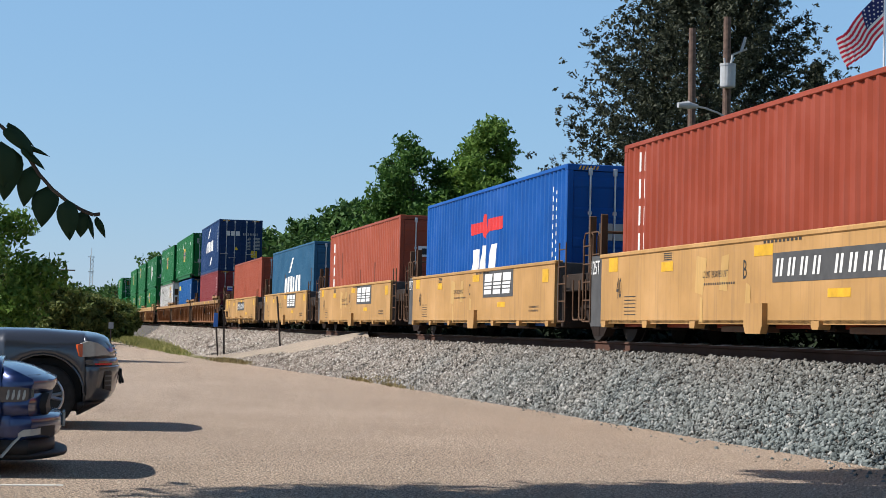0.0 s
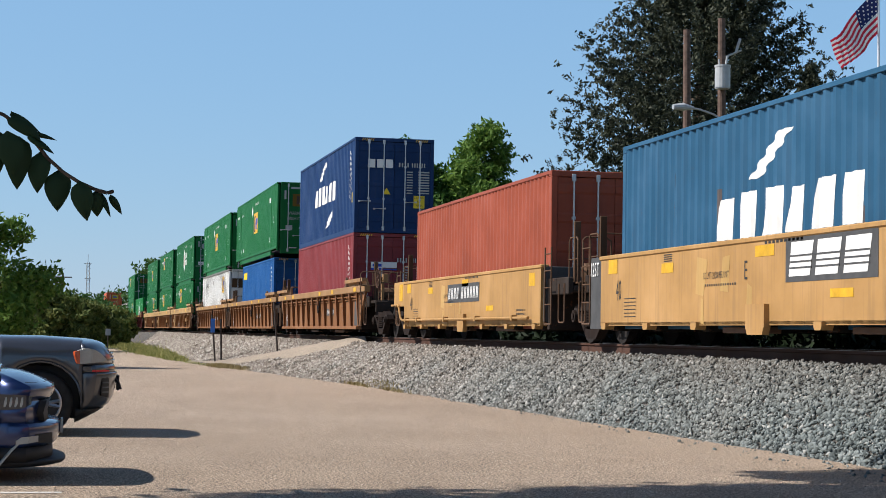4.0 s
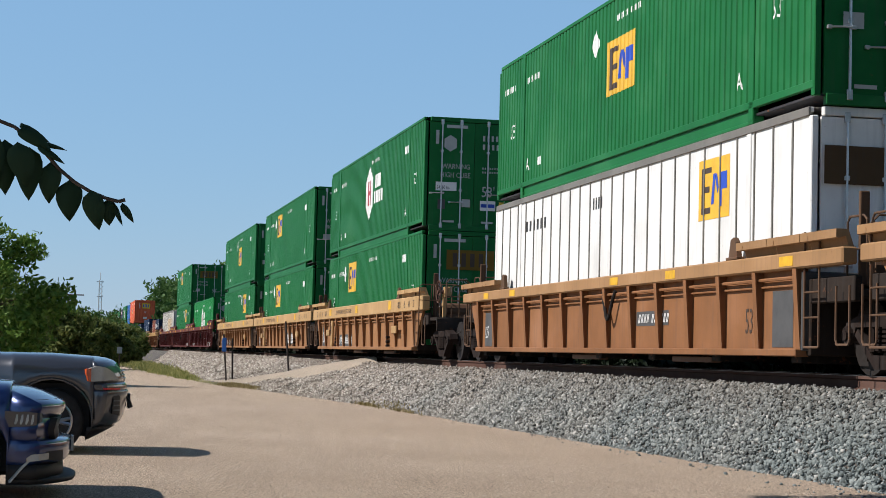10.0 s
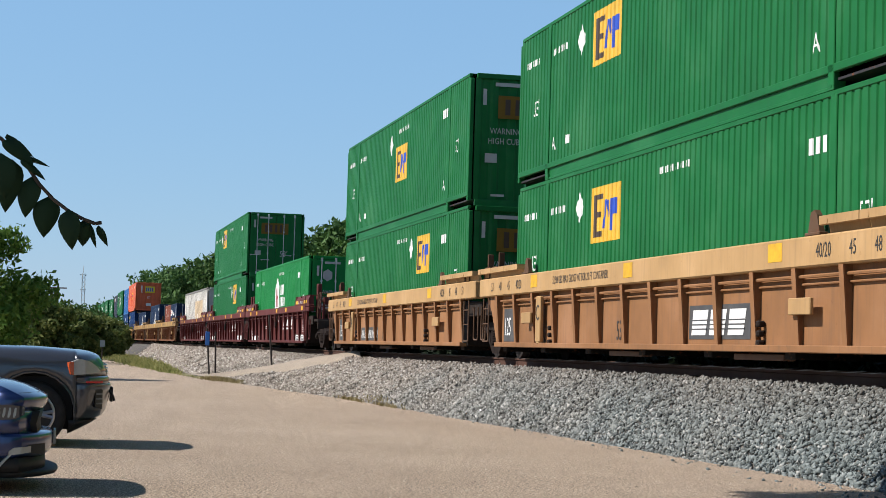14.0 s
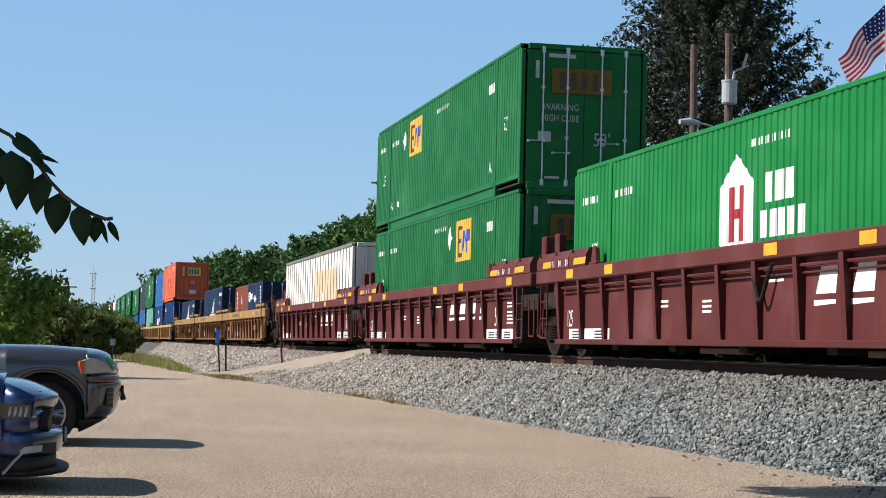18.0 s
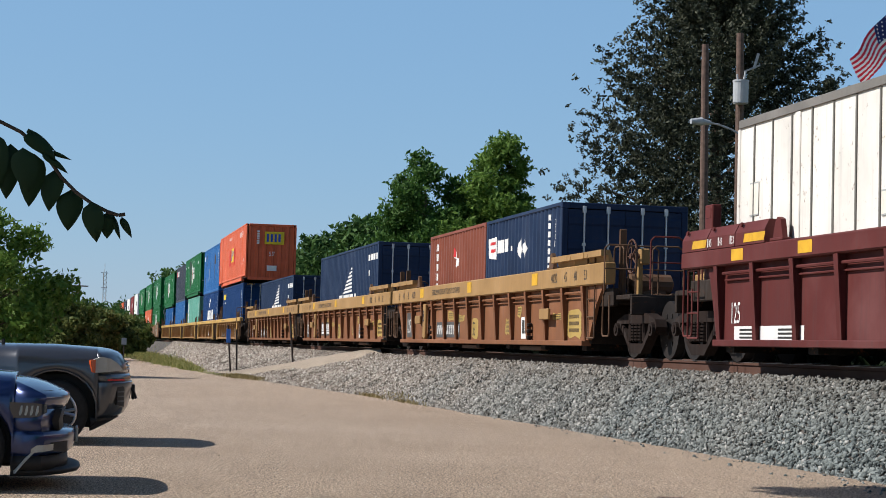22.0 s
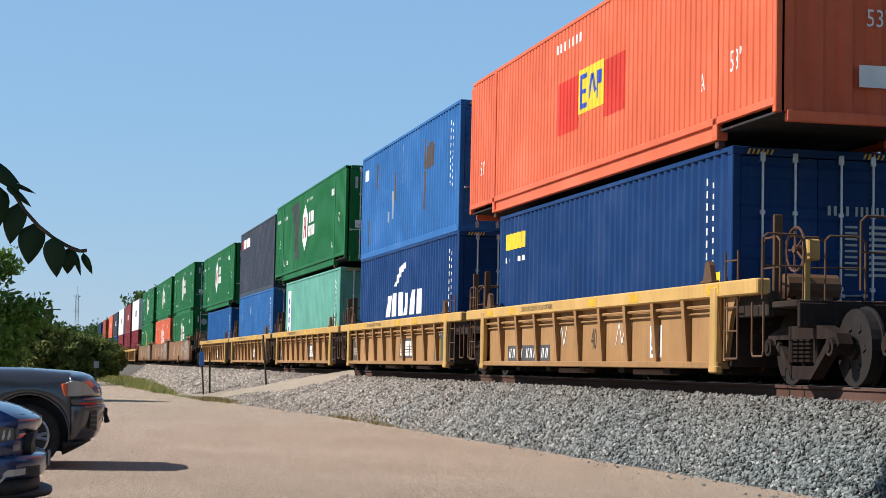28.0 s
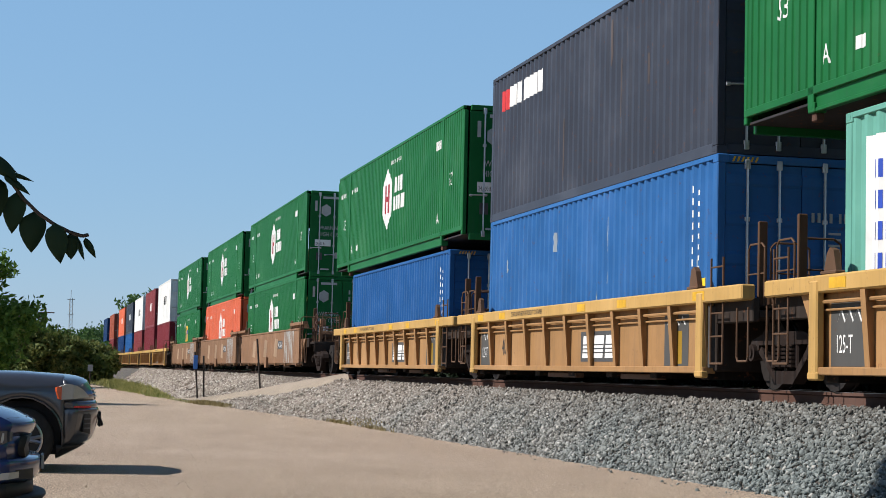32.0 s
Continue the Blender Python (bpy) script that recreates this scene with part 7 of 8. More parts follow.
def car(name, label, at, stations, paint_mat, wheel_r, wheelbase, cabin, half_track):
    c = thing(name, label, "car", "parked cars", at)
    body = part("body", loft([body_ring(*s) for s in stations]).mesh("body", paint_mat, True), None, c)
    part("underbody", MB().cbox((-wheelbase / 2 - 0.2, 0, 0.42), (wheelbase + 1.5, 1.25, 0.42), 0.04), M_TRIM, c, "black underbody")
    for wx in (0, -wheelbase):
        part("wheel_well", MB().cbox((wx, 0, wheel_r + 0.14), (wheel_r * 2.5, half_track * 2 - 0.24, wheel_r * 1.7), 0.03), M_TRIM, c, "black wheel well")
    for wx in (0, -wheelbase):
        for s in (-1, 1):
            w = part("wheel", MB().rod((0, -0.10, 0), (0, 0.10, 0), wheel_r * 0.62, 20), M_TRIM, c, at=pose(wx, s * half_track, wheel_r, 0, 0, 0 if s < 0 else 180))
            ty = MB()
            prof = [(-0.11, 0.64), (-0.115, 0.86), (-0.09, 0.97), (-0.05, 1.0), (0.05, 1.0), (0.09, 0.97), (0.115, 0.86), (0.11, 0.64)]
            n = 28
            for i in range(n):
                a = 2 * math.pi * i / n
                for y, r in prof:
                    ty.v.append((r * wheel_r * math.cos(a), y, r * wheel_r * math.sin(a)))
            m = len(prof)
            for i in range(n):
                for j in range(m):
                    ty.f.append((i * m + j, ((i + 1) % n) * m + j, ((i + 1) % n) * m + (j + 1) % m, i * m + (j + 1) % m))
            part("tyre", shared(("tyre", wheel_r), lambda: ty.mesh("tyre", M_TYRE, True)), None, w, "black tyre")
            rim = MB()
            for i in range(5):
                a = i * 2 * math.pi / 5
                for d in (-0.16, 0.16):
                    rim.rod((0.05 * math.cos(a), -0.11, 0.05 * math.sin(a)), (wheel_r * 0.62 * math.cos(a + d), -0.105, wheel_r * 0.62 * math.sin(a + d)), 0.022, 5)
            for i in range(24):
                a, a2 = i * math.pi / 12, (i + 1) * math.pi / 12
                rim.rod((wheel_r * 0.63 * math.cos(a), -0.11, wheel_r * 0.63 * math.sin(a)), (wheel_r * 0.63 * math.cos(a2), -0.11, wheel_r * 0.63 * math.sin(a2)), 0.016, 5)
            rim.rod((0, -0.12, 0), (0, -0.09, 0), 0.06, 10)
            part("rim", shared(("rim", wheel_r), lambda: rim.mesh("rim", M_RIM)), None, w, "silver alloy rim")
    cab = loft([[(x, y * wd, z) for y, z in ((-0.98, z0), (-0.9, (z0 + z1) / 2), (-0.76, z1 - 0.03), (-0.5, z1), (0.5, z1), (0.76, z1 - 0.03), (0.9, (z0 + z1) / 2), (0.98, z0))] for x, wd, z0, z1 in cabin])
    cb = part("cabin", cab.mesh("cabin", paint_mat, True), None, c)
    (x0, w0, z0, t0), (x1, w1, z1, t1) = cabin[0], cabin[1]
    ws = MB().poly([(x0 - 0.03, -w0 * 0.72, t0 + 0.03), (x0 - 0.03, w0 * 0.72, t0 + 0.03), (x1 + 0.02, w1 * 0.62, t1 + 0.006), (x1 + 0.02, -w1 * 0.62, t1 + 0.006)])
    part("windshield", ws, M_GLASS, cb, "dark windshield")
    for s in (-1, 1):
        sw = MB().poly([(x1 - 0.05, s * (w1 * 0.925), z1 + 0.16), (x1 - 0.25, s * (w1 * 0.80), t1 - 0.08), (cabin[-2][0] + 0.1, s * (w1 * 0.80), t1 - 0.08), (cabin[-2][0] - 0.1, s * (w1 * 0.925), z1 + 0.16)])
        part("side_window", sw, M_GLASS, cb, "dark side window")
        part("mirror", MB().cbox((x1 + 0.15, s * (w1 * 0.98 + 0.1), z1 + 0.12), (0.12, 0.2, 0.14), 0.03), paint_mat, cb)
    return c


def plan_x(y, tip, w, corner):
    """How far forward a nose reaches at y, for its foremost point and rounded corners."""
    return tip - corner * min(1.0, abs(y) / w) ** 3.2


def nose(name, levels, corner, back, mat, parent, label=""):
    """A part of a car's nose, lofted upwards: levels of height, foremost point and half width."""
    rings = []
    for z, tip, w in levels:
        ring = [(back, -w, z)]
        for i in range(23):
            y = w * math.sin(math.pi * (i / 22 - 0.5))
            ring.append((max(back + 0.001, plan_x(y, tip, w, corner)), y, z))
        rings.append(ring + [(back, w, z)])
    return part(name, loft(rings).mesh(name, mat, True), None, parent, label)


def skin(name, stops, tip, w, corner, mat, parent, label, lift=0.006):
    """A lens or trim piece that lies on both corners of a nose: stops of x, lower and upper edge."""
    for side in (-1, 1):
        b = MB()
        xs = [p[0] for p in stops]
        n = 14
        for i in range(n + 1):
            x = xs[0] + (xs[-1] - xs[0]) * i / n
            lo, hi = (float(np.interp(x, xs, [p[k] for p in stops])) for k in (1, 2))
            y = w * max(0.0, min(1.0, (tip - x) / corner)) ** (1 / 3.2)
            for d in (-0.03, lift):
                for z in (lo, hi):
                    b.v.append((x + 0.4 * d, side * (y + d), z))
        for i in range(n):
            q = 4 * i
            b.f += [(q + 2, q + 6, q + 7, q + 3), (q, q + 4, q + 6, q + 2), (q + 1, q + 3, q + 7, q + 5)]
        b.f += [(0, 2, 3, 1), (4 * n, 4 * n + 1, 4 * n + 3, 4 * n + 2)]
        part(name, b.mesh(name, mat), None, parent, label)


def arch(x, r, zc):
    return zc + math.sqrt(max(0, r * r - x * x))


suv_st = [(-3.95, 0.80, 0.5, 0.95, 1.06), (-3.8, 0.88, 0.42, 0.98, 1.1), (-1.0, 0.93, 0.34, 1.0, 1.15), (-0.47, 0.935, 0.34, 1.0, 1.155)]
for x in (-0.462, -0.42, -0.36, -0.25, -0.12, 0.0, 0.12, 0.25, 0.36, 0.42, 0.462):
    suv_st.append((x, 0.945, arch(x, 0.463, 0.38), 1.0 - 0.05 * max(0, x), 1.155 - 0.06 * max(0, x)))
suv_st += [(0.47, 0.935, 0.24, 0.965, 1.125)]
suv = car("sport_utility_car", "dark grey sport utility car parked nose to the railway", pose(-0.12, 21.9, 0), suv_st, M_GREYCAR, 0.375, 2.75,
          [(-0.82, 0.80, 1.08, 1.15), (-1.45, 0.86, 1.1, 1.70), (-1.9, 0.87, 1.1, 1.76), (-3.5, 0.86, 1.1, 1.74), (-3.9, 0.82, 1.1, 1.3)], 0.80)
part("wiper", MB().rod((-0.62, -0.6, 1.16), (-0.95, 0.1, 1.24), 0.012, 5).rod((-0.62, -0.6, 1.12), (-0.62, -0.6, 1.2), 0.02, 6), M_TRIM, suv, "black wiper")
part("door_line", MB().box((-0.98, -0.937, 0.7), (0.012, 0.01, 0.6)), M_TRIM, suv)
nose("bumper", [(0.30, 0.70, 0.90), (0.36, 0.80, 0.92), (0.44, 0.845, 0.93), (0.55, 0.87, 0.935), (0.66, 0.885, 0.935), (0.715, 0.89, 0.935), (0.735, 0.885, 0.93)], 0.26, 0.455, M_GREYCAR, suv)
nose("bumper_step", [(0.735, 0.87, 0.925), (0.76, 0.875, 0.93), (0.80, 0.865, 0.925), (0.825, 0.85, 0.92)], 0.25, 0.455, M_GREYCAR, suv, "glossy step above the bumper")
nose("hood_nose", [(0.825, 0.84, 0.918), (0.90, 0.83, 0.91), (0.97, 0.80, 0.905), (1.02, 0.765, 0.895), (1.055, 0.745, 0.87), (1.085, 0.695, 0.81), (1.112, 0.61, 0.68), (1.127, 0.50, 0.36)], 0.26, 0.45, M_GREYCAR, suv)
nose("lower_lip", [(0.15, 0.455, 0.80), (0.20, 0.55, 0.84), (0.26, 0.66, 0.87), (0.31, 0.74, 0.89)], 0.2, 0.40, M_TRIM, suv, "black sloping lower lip")
skin("headlight", [(0.415, 0.835, 0.99), (0.50, 0.84, 1.02), (0.60, 0.85, 1.0), (0.68, 0.86, 0.95), (0.745, 0.865, 0.88)], 0.83, 0.932, 0.26, M_LENS, suv, "hazy headlamp lens", 0.02)
skin("turn_signal", [(0.37, 0.93, 0.975), (0.395, 0.84, 0.985), (0.425, 0.835, 0.985)], 0.83, 0.945, 0.26, M_AMBER, suv, "amber turn signal", 0.03)
skin("side_marker", [(0.47, 0.765, 0.80), (0.56, 0.765, 0.80)], 0.87, 0.925, 0.25, M_DARKLENS, suv, "dark oval marker lamp", 0.008)
skin("bumper_strip", [(0.58, 0.745, 0.765), (0.78, 0.745, 0.765)], 0.875, 0.93, 0.25, M_REDL, suv, "thin red strip on the bumper", 0.006)
skin("air_intake", [(0.69, 0.47, 0.67), (0.78, 0.44, 0.685)], 0.88, 0.935, 0.26, M_TRIM, suv, "black air intake", 0.006)
for zz in (0.50, 0.555, 0.61):
    skin("intake_slat", [(0.70, zz, zz + 0.018), (0.775, zz, zz + 0.018)], 0.88, 0.937, 0.26, M_GREYCAR, suv, "dark grey intake slat", 0.014)
nose("grille", [(0.84, 0.85, 0.42), (0.90, 0.84, 0.44), (0.97, 0.815, 0.42)], 0.05, 0.6, M_TRIM, suv, "black grille with bright bars")
for zz in (0.865, 0.905, 0.945):
    nose("grille_bar", [(zz, 0.862 - 0.25 * (zz - 0.865), 0.43), (zz + 0.014, 0.86 - 0.25 * (zz - 0.865), 0.43)], 0.05, 0.6, M_CHROME, suv, "bright grille bar")
part("plate_holder", MB().cbox((0.905, 0, 0.60), (0.03, 0.36, 0.18), 0.01), M_TRIM, suv, "black plate holder")
part("hook", MB().pipe([(0.86, -0.40, 0.66), (0.905, -0.40, 0.60), (0.93, -0.40, 0.53)], 0.016, 6), M_TRIM, suv, "black tow hook cover")
part("wheel_arch_lip", MB().pipe([(0.468 * math.cos(a * 0.2618), -0.945, 0.39 + 0.468 * math.sin(a * 0.2618)) for a in range(0, 13)], 0.012, 5), M_GREYCAR, suv)

mus_st = [(-3.5, 0.78, 0.5, 0.85, 0.95), (-1.0, 0.93, 0.22, 0.85, 0.98), (-0.40, 0.935, 0.22, 0.84, 0.975)]
for x in (-0.392, -0.35, -0.28, -0.15, 0.0, 0.15, 0.28, 0.35, 0.392):
    mus_st.append((x, 0.94, arch(x, 0.395, 0.34), 0.82 - 0.05 * max(0, x), 0.97 - 0.08 * max(0, x)))
mus_st += [(0.40, 0.935, 0.18, 0.77, 0.905)]
mus = car("sports_coupe", "deep blue sports coupe parked beside the grey car", pose(-0.80, 15.5, 0), mus_st, M_BLUECAR, 0.345, 2.72,
          [(-0.9, 0.74, 0.9, 0.98), (-1.6, 0.78, 0.92, 1.34), (-2.2, 0.78, 0.92, 1.37), (-3.0, 0.76, 0.92, 1.2), (-3.3, 0.74, 0.9, 1.0)], 0.80)
nose("hood_nose", [(0.655, 0.79, 0.928), (0.70, 0.82, 0.928), (0.745, 0.835, 0.925), (0.775, 0.825, 0.918), (0.80, 0.775, 0.905), (0.83, 0.71, 0.885), (0.86, 0.64, 0.84), (0.885, 0.555, 0.72), (0.90, 0.47, 0.5), (0.906, 0.40, 0.3)], 0.19, 0.385, M_BLUECAR, mus)
nose("grille", [(0.49, 0.785, 0.70), (0.56, 0.775, 0.72), (0.66, 0.80, 0.74)], 0.03, 0.5, M_TRIM, mus, "black grille")
nose("side_cheek", [(0.48, 0.775, 0.93), (0.56, 0.765, 0.932), (0.66, 0.79, 0.93)], 0.16, 0.385, M_BLUECAR, mus)
nose("bumper", [(0.29, 0.83, 0.92), (0.32, 0.865, 0.93), (0.38, 0.885, 0.935), (0.45, 0.885, 0.935), (0.48, 0.87, 0.932), (0.495, 0.80, 0.925)], 0.25, 0.385, M_BLUECAR, mus)
nose("lower_intake", [(0.18, 0.83, 0.91), (0.29, 0.825, 0.92)], 0.21, 0.385, M_TRIM, mus, "black lower intake")
nose("splitter", [(0.125, 0.86, 0.84), (0.14, 0.92, 0.87), (0.16, 0.935, 0.88), (0.175, 0.93, 0.88), (0.19, 0.89, 0.87)], 0.30, 0.385, M_TRIM, mus, "black chin splitter")
skin("headlight", [(0.36, 0.59, 0.715), (0.48, 0.592, 0.712), (0.58, 0.60, 0.708), (0.65, 0.635, 0.70)], 0.785, 0.932, 0.16, M_DARKLENS, mus, "dark headlamp", 0.006)
for i in range(4):
    x = 0.435 + i * 0.042
    skin("light_bar", [(x, 0.612, 0.63), (x + 0.012, 0.612, 0.69), (x + 0.024, 0.64, 0.69)], 0.785, 0.932, 0.16, M_GREYL, mus, "slanted light bar", 0.009)
skin("fog_lamp", [(0.54, 0.315, 0.345), (0.58, 0.32, 0.375), (0.71, 0.335, 0.385)], 0.885, 0.935, 0.25, M_LENS, mus, "clear fog lamp", 0.008)
skin("bumper_opening", [(0.69, 0.33, 0.395), (0.82, 0.31, 0.40)], 0.885, 0.935, 0.25, M_TRIM, mus, "black bumper opening", 0.006)
skin("corner_crease", [(0.42, 0.15, 0.17), (0.50, 0.25, 0.275), (0.56, 0.315, 0.335)], 0.86, 0.93, 0.21, M_GREYL, mus, "pale edge of the side intake", 0.01)
part("plate_bracket", MB().cbox((0.895, -0.1, 0.43), (0.025, 0.34, 0.12), 0.008), M_LENS, mus, "pale grey plate bracket")
part("hood_line", MB().pipe([(plan_x(y, 0.765, 0.90, 0.19), y, 0.803) for y in (-0.86, -0.7, -0.4, 0.0, 0.4, 0.7, 0.86)], 0.005, 5), M_TRIM, mus, "dark gap at the hood's front edge")
stripe = MB()
stripe.box((-1.6, 13.85, 0.003), (3.4, 0.10, 0.004))
solid("parking_stripe", stripe, plain("worn_white_line", (0.62, 0.6, 0.55), 0.9, 0, 0.3, 12), "worn white parking line", "line", "structure")

# ---- shade tree with a hanging branch, beside the camera ----
shade = thing("shade_tree", "leafy tree that shades the lot and hangs one branch into view", "tree", "", pose(-5.5, 9.0, 0))
part("trunk", limbs((0, 0, 0), 7.5, 0.22, 16, 4.6, 5), M_BARK, shade)
sb = random.Random(8)
sblobs = []
for i in range(38):
    sblobs.append((sb.uniform(-0.6, 5.6), sb.uniform(-6.0, 5.6), sb.uniform(5.6, 8.2), sb.uniform(0.7, 1.3), sb.uniform(0.7, 1.3), sb.uniform(0.5, 0.8)))
for i in range(48):
    f = ((i + 0.5) / 48) ** 0.8
    sblobs.append((-0.5 + 6.9 * f, 4.5 + 4.0 * f ** 1.4 - sb.uniform(0, 2.4), sb.uniform(6.5, 7.6), sb.uniform(0.6, 1.0), sb.uniform(0.5, 0.8), sb.uniform(0.4, 0.6)))
part("crown", leaf_mesh("crown", sblobs, 40000, 0.14, L_MID, 21, 0.2, 0.1), None, shade)
# darker than the crown's leaves: the twig's shade is put into this green
L_SHADE = leafy("broad_leaf_dark_as_shade", (0.012, 0.030, 0.012), (0.022, 0.046, 0.018), 0.08)
BRANCH_AT = Vector((5.38, -5.0, 1.662))   # in the tree's own space


def broad_leaf(b, p, length, width, lean, twist, curl):
    """A hanging pointed leaf with a folded midrib."""
    n = 7
    base = len(b.v)
    c, s = math.cos(twist), math.sin(twist)
    for i in range(n + 1):
        t = i / n
        w = width * (math.sin(math.pi * min(1, t ** 0.75)) ** 0.8) * (1 - 0.25 * t)
        cx, cz = p[0] + lean * t * length + curl * length * t * t, p[2] - t * length
        for k, dy in ((-1, 0.012), (0, 0.0), (1, 0.012)):
            b.v.append((cx + k * w / 2 * c, p[1] + k * w / 2 * s + dy * abs(k), cz))
    for i in range(n):
        q = base + 3 * i
        b.f += [(q, q + 1, q + 4, q + 3), (q + 1, q + 2, q + 5, q + 4)]


def spot(px, pz, dy=0.0):
    return (0.00121 * px, dy, -0.00127 * pz)


branch = part("branch", MB().pipe([spot(-420, -260), spot(-150, -80), spot(-10, -8), spot(20, 18), spot(38, 40), spot(60, 72), spot(85, 98), spot(112, 118), spot(138, 132), spot(160, 140), spot(172, 138)], 0.0042, 6), M_BARK, shade, "thin hanging twig", at=Matrix.Translation(BRANCH_AT))
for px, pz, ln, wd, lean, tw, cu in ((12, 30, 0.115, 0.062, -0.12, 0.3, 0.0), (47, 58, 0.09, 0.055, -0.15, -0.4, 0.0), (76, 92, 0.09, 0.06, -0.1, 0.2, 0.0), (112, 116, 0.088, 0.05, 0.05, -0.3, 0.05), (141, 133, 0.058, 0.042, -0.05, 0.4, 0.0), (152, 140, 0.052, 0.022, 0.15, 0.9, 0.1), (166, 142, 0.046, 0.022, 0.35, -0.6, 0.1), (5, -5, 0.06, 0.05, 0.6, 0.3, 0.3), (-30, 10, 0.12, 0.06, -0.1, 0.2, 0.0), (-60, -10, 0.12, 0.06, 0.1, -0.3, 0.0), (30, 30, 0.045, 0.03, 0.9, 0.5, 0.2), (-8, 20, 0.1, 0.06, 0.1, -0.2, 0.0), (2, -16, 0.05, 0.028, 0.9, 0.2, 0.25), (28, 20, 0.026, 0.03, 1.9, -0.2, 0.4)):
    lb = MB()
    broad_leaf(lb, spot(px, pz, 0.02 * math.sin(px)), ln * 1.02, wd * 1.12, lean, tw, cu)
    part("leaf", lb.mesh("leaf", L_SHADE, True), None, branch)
part("limb", MB().pipe([(0, 0, 4.6), (2.2, -2.0, 4.2), (4.2, -4.2, 3.0), (BRANCH_AT.x - 0.5, BRANCH_AT.y, BRANCH_AT.z + 0.34)], 0.03, 7), M_BARK, shade)

# ---- flag ----
M_POLEW = plain("white_pole_paint", (0.75, 0.76, 0.78), 0.4, 0.2, 0.05)
M_FRED = leafy("red_flag_cloth", (0.62, 0.03, 0.06), (0.70, 0.04, 0.07), 0.5)
M_FWHITE = leafy("white_flag_cloth", (0.84, 0.82, 0.82), (0.90, 0.88, 0.88), 0.5)
M_FBLUE = leafy("navy_flag_cloth", (0.02, 0.03, 0.12), (0.03, 0.04, 0.15), 0.4)
POLE_AT = (21.05, 43.1, 0.0)
fp = thing("flagpole", "white flagpole with a small finial", "flagpole", "", pose(*POLE_AT))
part("pole", MB().rod((0.08, 0, -0.25), (0, 0, 10.7), 0.045, 10, 0.03), M_POLEW, fp)
part("finial", MB().rod((0, 0, 10.7), (0, 0, 10.95), 0.02, 6).cbox((0.02, 0, 10.9), (0.14, 0.03, 0.06), 0.01).cbox((-0.03, 0, 10.78), (0.09, 0.05, 0.05), 0.01), M_POST, fp, "dark bird-shaped finial")
flag = thing("flag", "striped red and white flag with a starred blue field", "flag", "", pose(*POLE_AT))
FLAG_PARTS = []
N_STRIP, HOIST = 12, 1.22


def flag_point(u, v):
    u = max(0.0, u)
    sway = 0.16 * math.sin(5.2 * u + 1.8 * v) * u ** 0.6
    return Vector((-0.03 - u * (1.36 - 0.55 * v) + 0.06 * math.sin(9 * u + 3 * v) * u, -0.02 + sway + 0.1 * u, 10.55 - v * HOIST - u * (1.5 - 0.62 * v) + 0.05 * math.sin(7 * u - 2 * v) * u))


for i in range(N_STRIP):
    u0, u1 = i / N_STRIP, (i + 1) / N_STRIP
    org = flag_point(u0, 0.5)
    me = bpy.data.meshes.new("flag_piece")
    v, f, mi = [], [], []
    rows = 26
    for j in range(rows + 1):
        for u in (u0 - 0.003, (u0 + u1) / 2, u1 + 0.003):
            v.append(tuple(flag_point(u, j / rows) - org))
    for j in range(rows):
        for k in (0, 1):
            q = j * 3 + k
            f.append((q, q + 1, q + 4, q + 3))
            um = u0 + (k + 0.5) * (u1 - u0) / 2
            mi.append(2 if (j < 14 and um < 0.42) else (0 if (j // 2) % 2 == 0 else 1))
    me.from_pydata(v, [], f)
    for m in (M_FRED, M_FWHITE, M_FBLUE):
        me.materials.append(m)
    me.polygons.foreach_set("material_index", mi)
    me.polygons.foreach_set("use_smooth", [True] * len(f))
    ob = part("flag_piece", me, None, flag, at=Matrix.Translation(org))
    FLAG_PARTS.append((ob, org, u0))
    if u1 <= 0.43:
        for j in range(5):
            um = (u0 + u1) / 2
            p = flag_point(um, 0.05 + j * 0.105 + (0.03 if i % 2 else 0)) - org
            star = MB()
            star.extrude([(p.x + (0.03 if q % 2 == 0 else 0.013) * math.cos(q * 0.628), p.z + (0.03 if q % 2 == 0 else 0.013) * math.sin(q * 0.628)) for q in range(10)], 1, p.y - 0.02, p.y - 0.012)
            part("star", star, M_FWHITE, ob)

# ---- seen behind the train: sign, small house ----
sp = thing("stop_sign", "red octagonal stop sign on a thin post", "sign", "", pose(19.9, 46.5, 0))
part("post", MB().rod((0, 0, 0), (0, 0, 3.5), 0.03, 8), M_POST, sp)
face = part("sign_face", MB().extrude([(0.38 * math.cos(math.pi / 8 + i * math.pi / 4), 3.5 + 0.38 * math.sin(math.pi / 8 + i * math.pi / 4)) for i in range(8)], 1, -0.06, -0.04), plain("red_sign_paint", (0.45, 0.02, 0.03), 0.5), sp)
tm = MB()
for p in written("STOP", -0.3, 3.4, 0.22, 0.62):
    tm.poly([(u, -0.066, z) for u, z in p])
part("lettering", tm, M_WHITE, face, "white lettering")
house = thing("house", "small brown house with a shallow roof behind the railway", "house", "", pose(26.5, 48.0, 0))
part("wall", MB().box((0, 0, 1.4), (4.0, 4.0, 2.8)), plain("brown_siding", (0.12, 0.08, 0.06), 0.8), house)
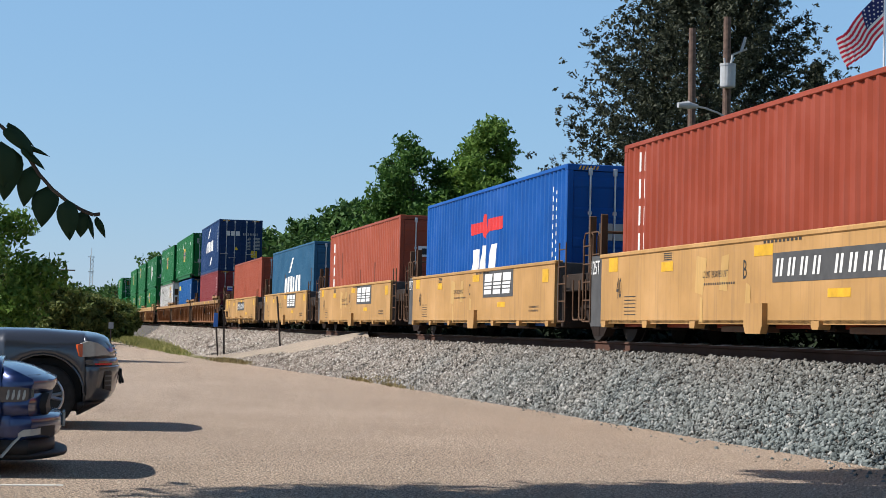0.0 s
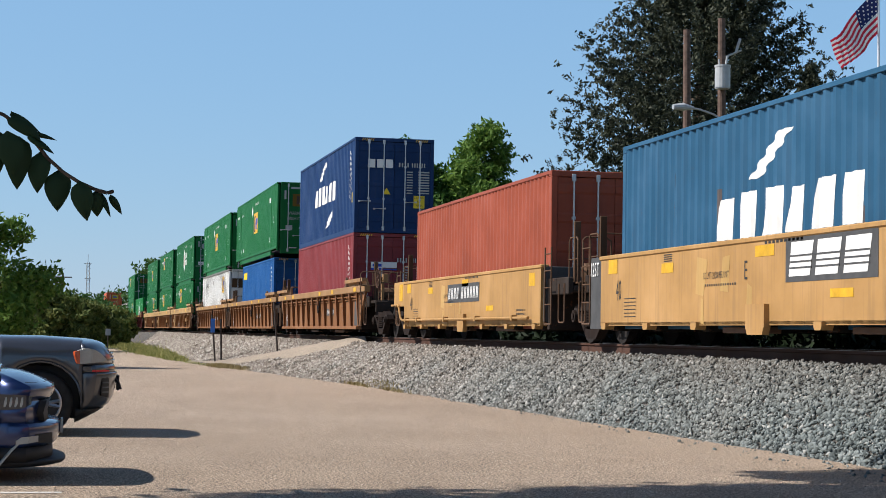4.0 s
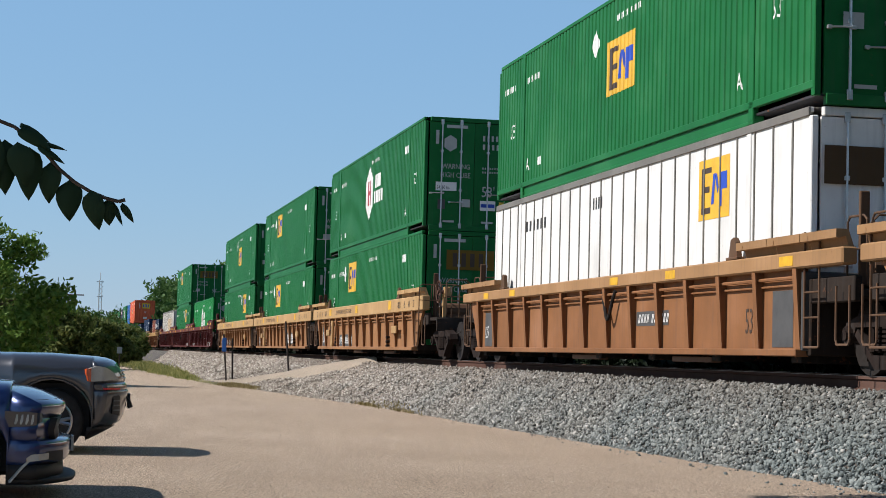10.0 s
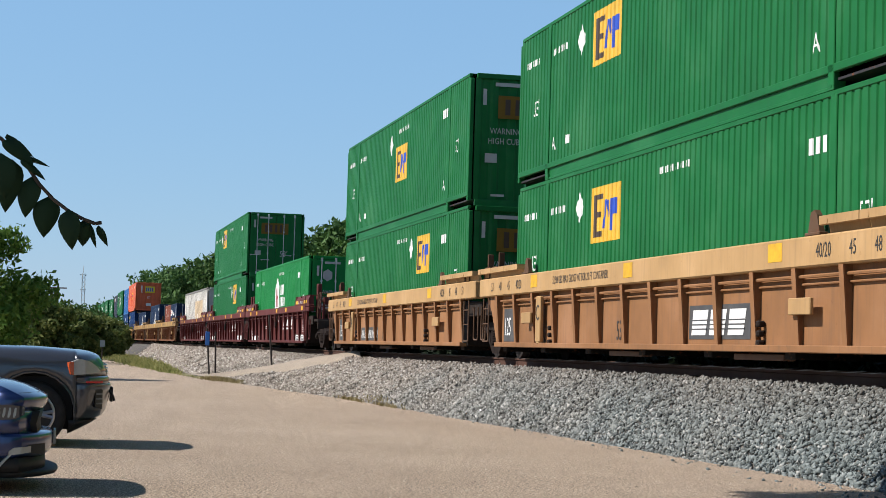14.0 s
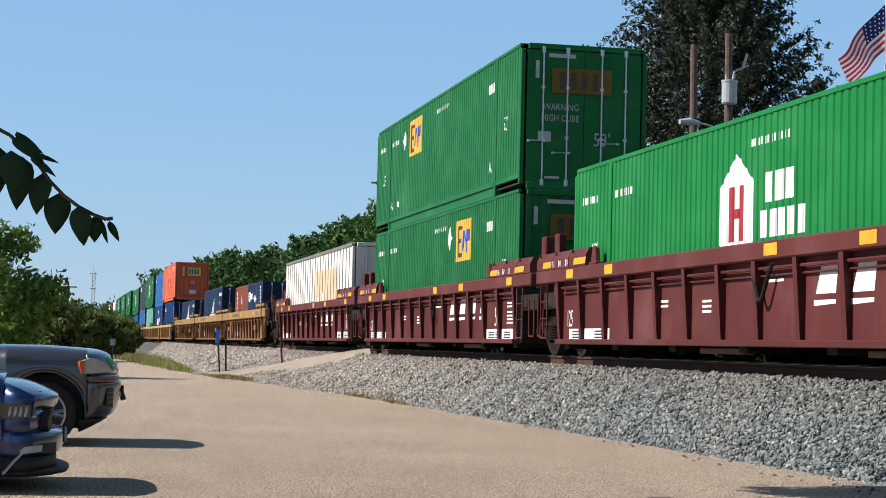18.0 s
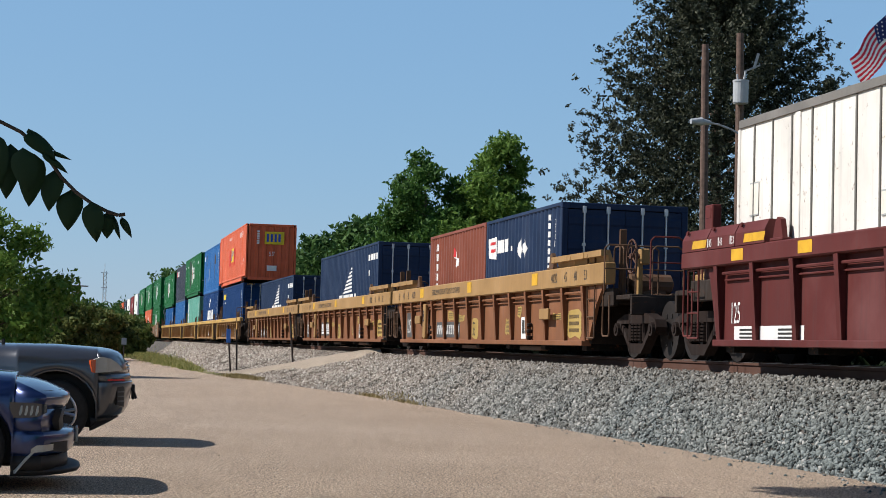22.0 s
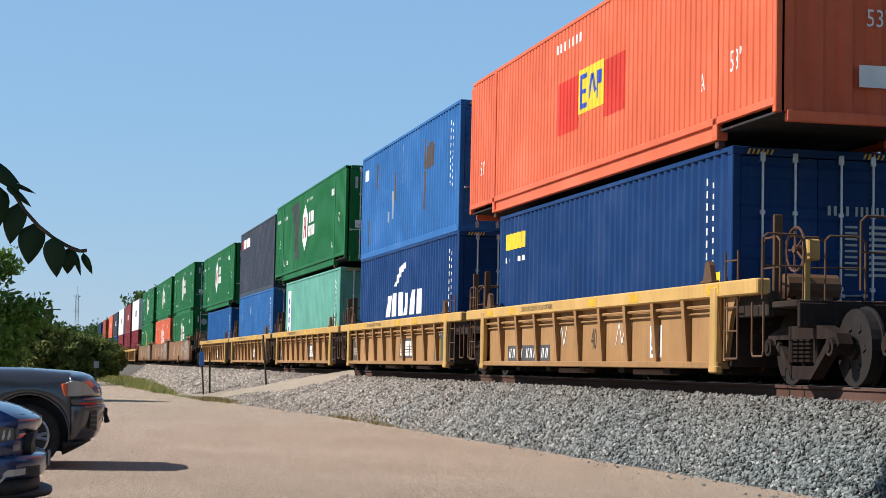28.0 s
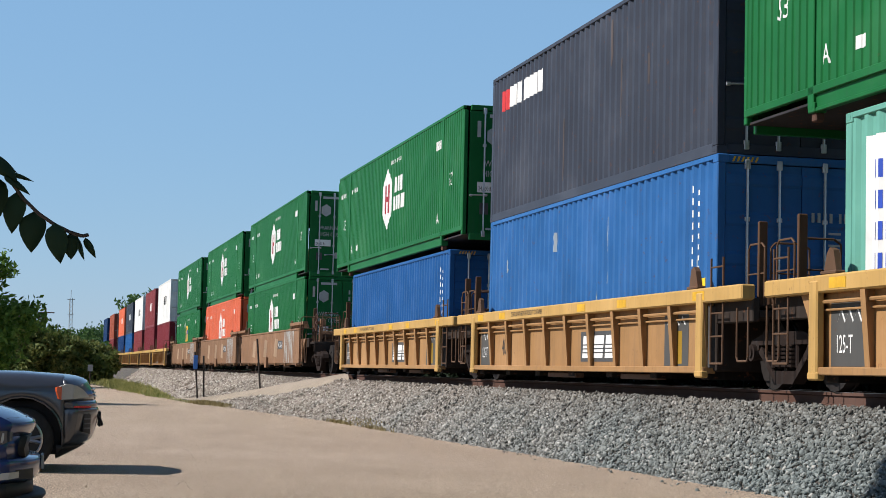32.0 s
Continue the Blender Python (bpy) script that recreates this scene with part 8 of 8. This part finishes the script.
part("roof", MB().extrude([(-2.5, 2.75), (2.5, 2.75), (2.5, 2.95), (0.0, 3.9), (-2.5, 2.95)], 1, -2.5, 2.5), plain("grey_shingle", (0.11, 0.10, 0.095), 0.9), house)
wn_ = part("window", MB().cbox((-2.02, -0.8, 1.6), (0.06, 1.0, 1.1), 0.01), M_POLEW, house)
part("pane", MB().box((-2.056, -0.8, 1.6), (0.01, 0.84, 0.94)), M_GLASS, wn_)


# ---- motion ----
SWAY = [(0, 0, 0), (1, 10, 20), (2, 7, 45), (5, 31, 55), (6, 31, 44), (7, 20, 20), (8, 24, 60), (9, 21, 45), (10, 11, 72), (11, 29, 62), (12, 14, 30), (13, 6, 20), (14, 18, 18), (15, 12, 14), (18, 19, 24), (19, -2, 6), (20, 16, 20), (21, 13, 31), (22, 19, 30), (23, 10, 35), (24, 19, 18), (27, 26, 40), (28, 1, 5), (30, 12, 42), (31, 8, 70), (32, 5, 40)]


def motions():
    for ob, y0, z, x in PIECES:
        walk(ob, [(0.0, pose(x, y0, z)), (SECONDS, pose(x, y0 - SPEED * SECONDS, z))])
    step = 1 / FPS
    turn = -math.degrees(SPEED * step / 0.455)
    rolls = [pose(0, 0, 0.458, (turn * i) % 360) for i in range(int(SECONDS * FPS) + 1)]
    for ob, y in WHEELS:
        walk(ob, [(i * step, Matrix.Translation((0, y, 0)) @ m) for i, m in enumerate(rolls)])
    walk(branch, [(t, Matrix.Translation(BRANCH_AT + Vector((0.00121 * dx * 0.6, 0, 0.00127 * dz * 0.6))) @ pose(0, 0, 0, 0, -dz * 0.12, 0)) for t, dx, dz in SWAY])
    for ob, org, u in FLAG_PARTS:
        walk(ob, [(i * 0.4, Matrix.Translation(org + Vector((0, 0.09 * u * math.sin(i * 1.9 - 5 * u), 0.07 * u * math.sin(i * 1.3 - 4 * u)))) @ pose(0, 0, 0, 0, 2.5 * u * math.sin(i * 1.3 - 4 * u), 5 * u * math.sin(i * 1.9 - 5 * u))) for i in range(81)])


motions()
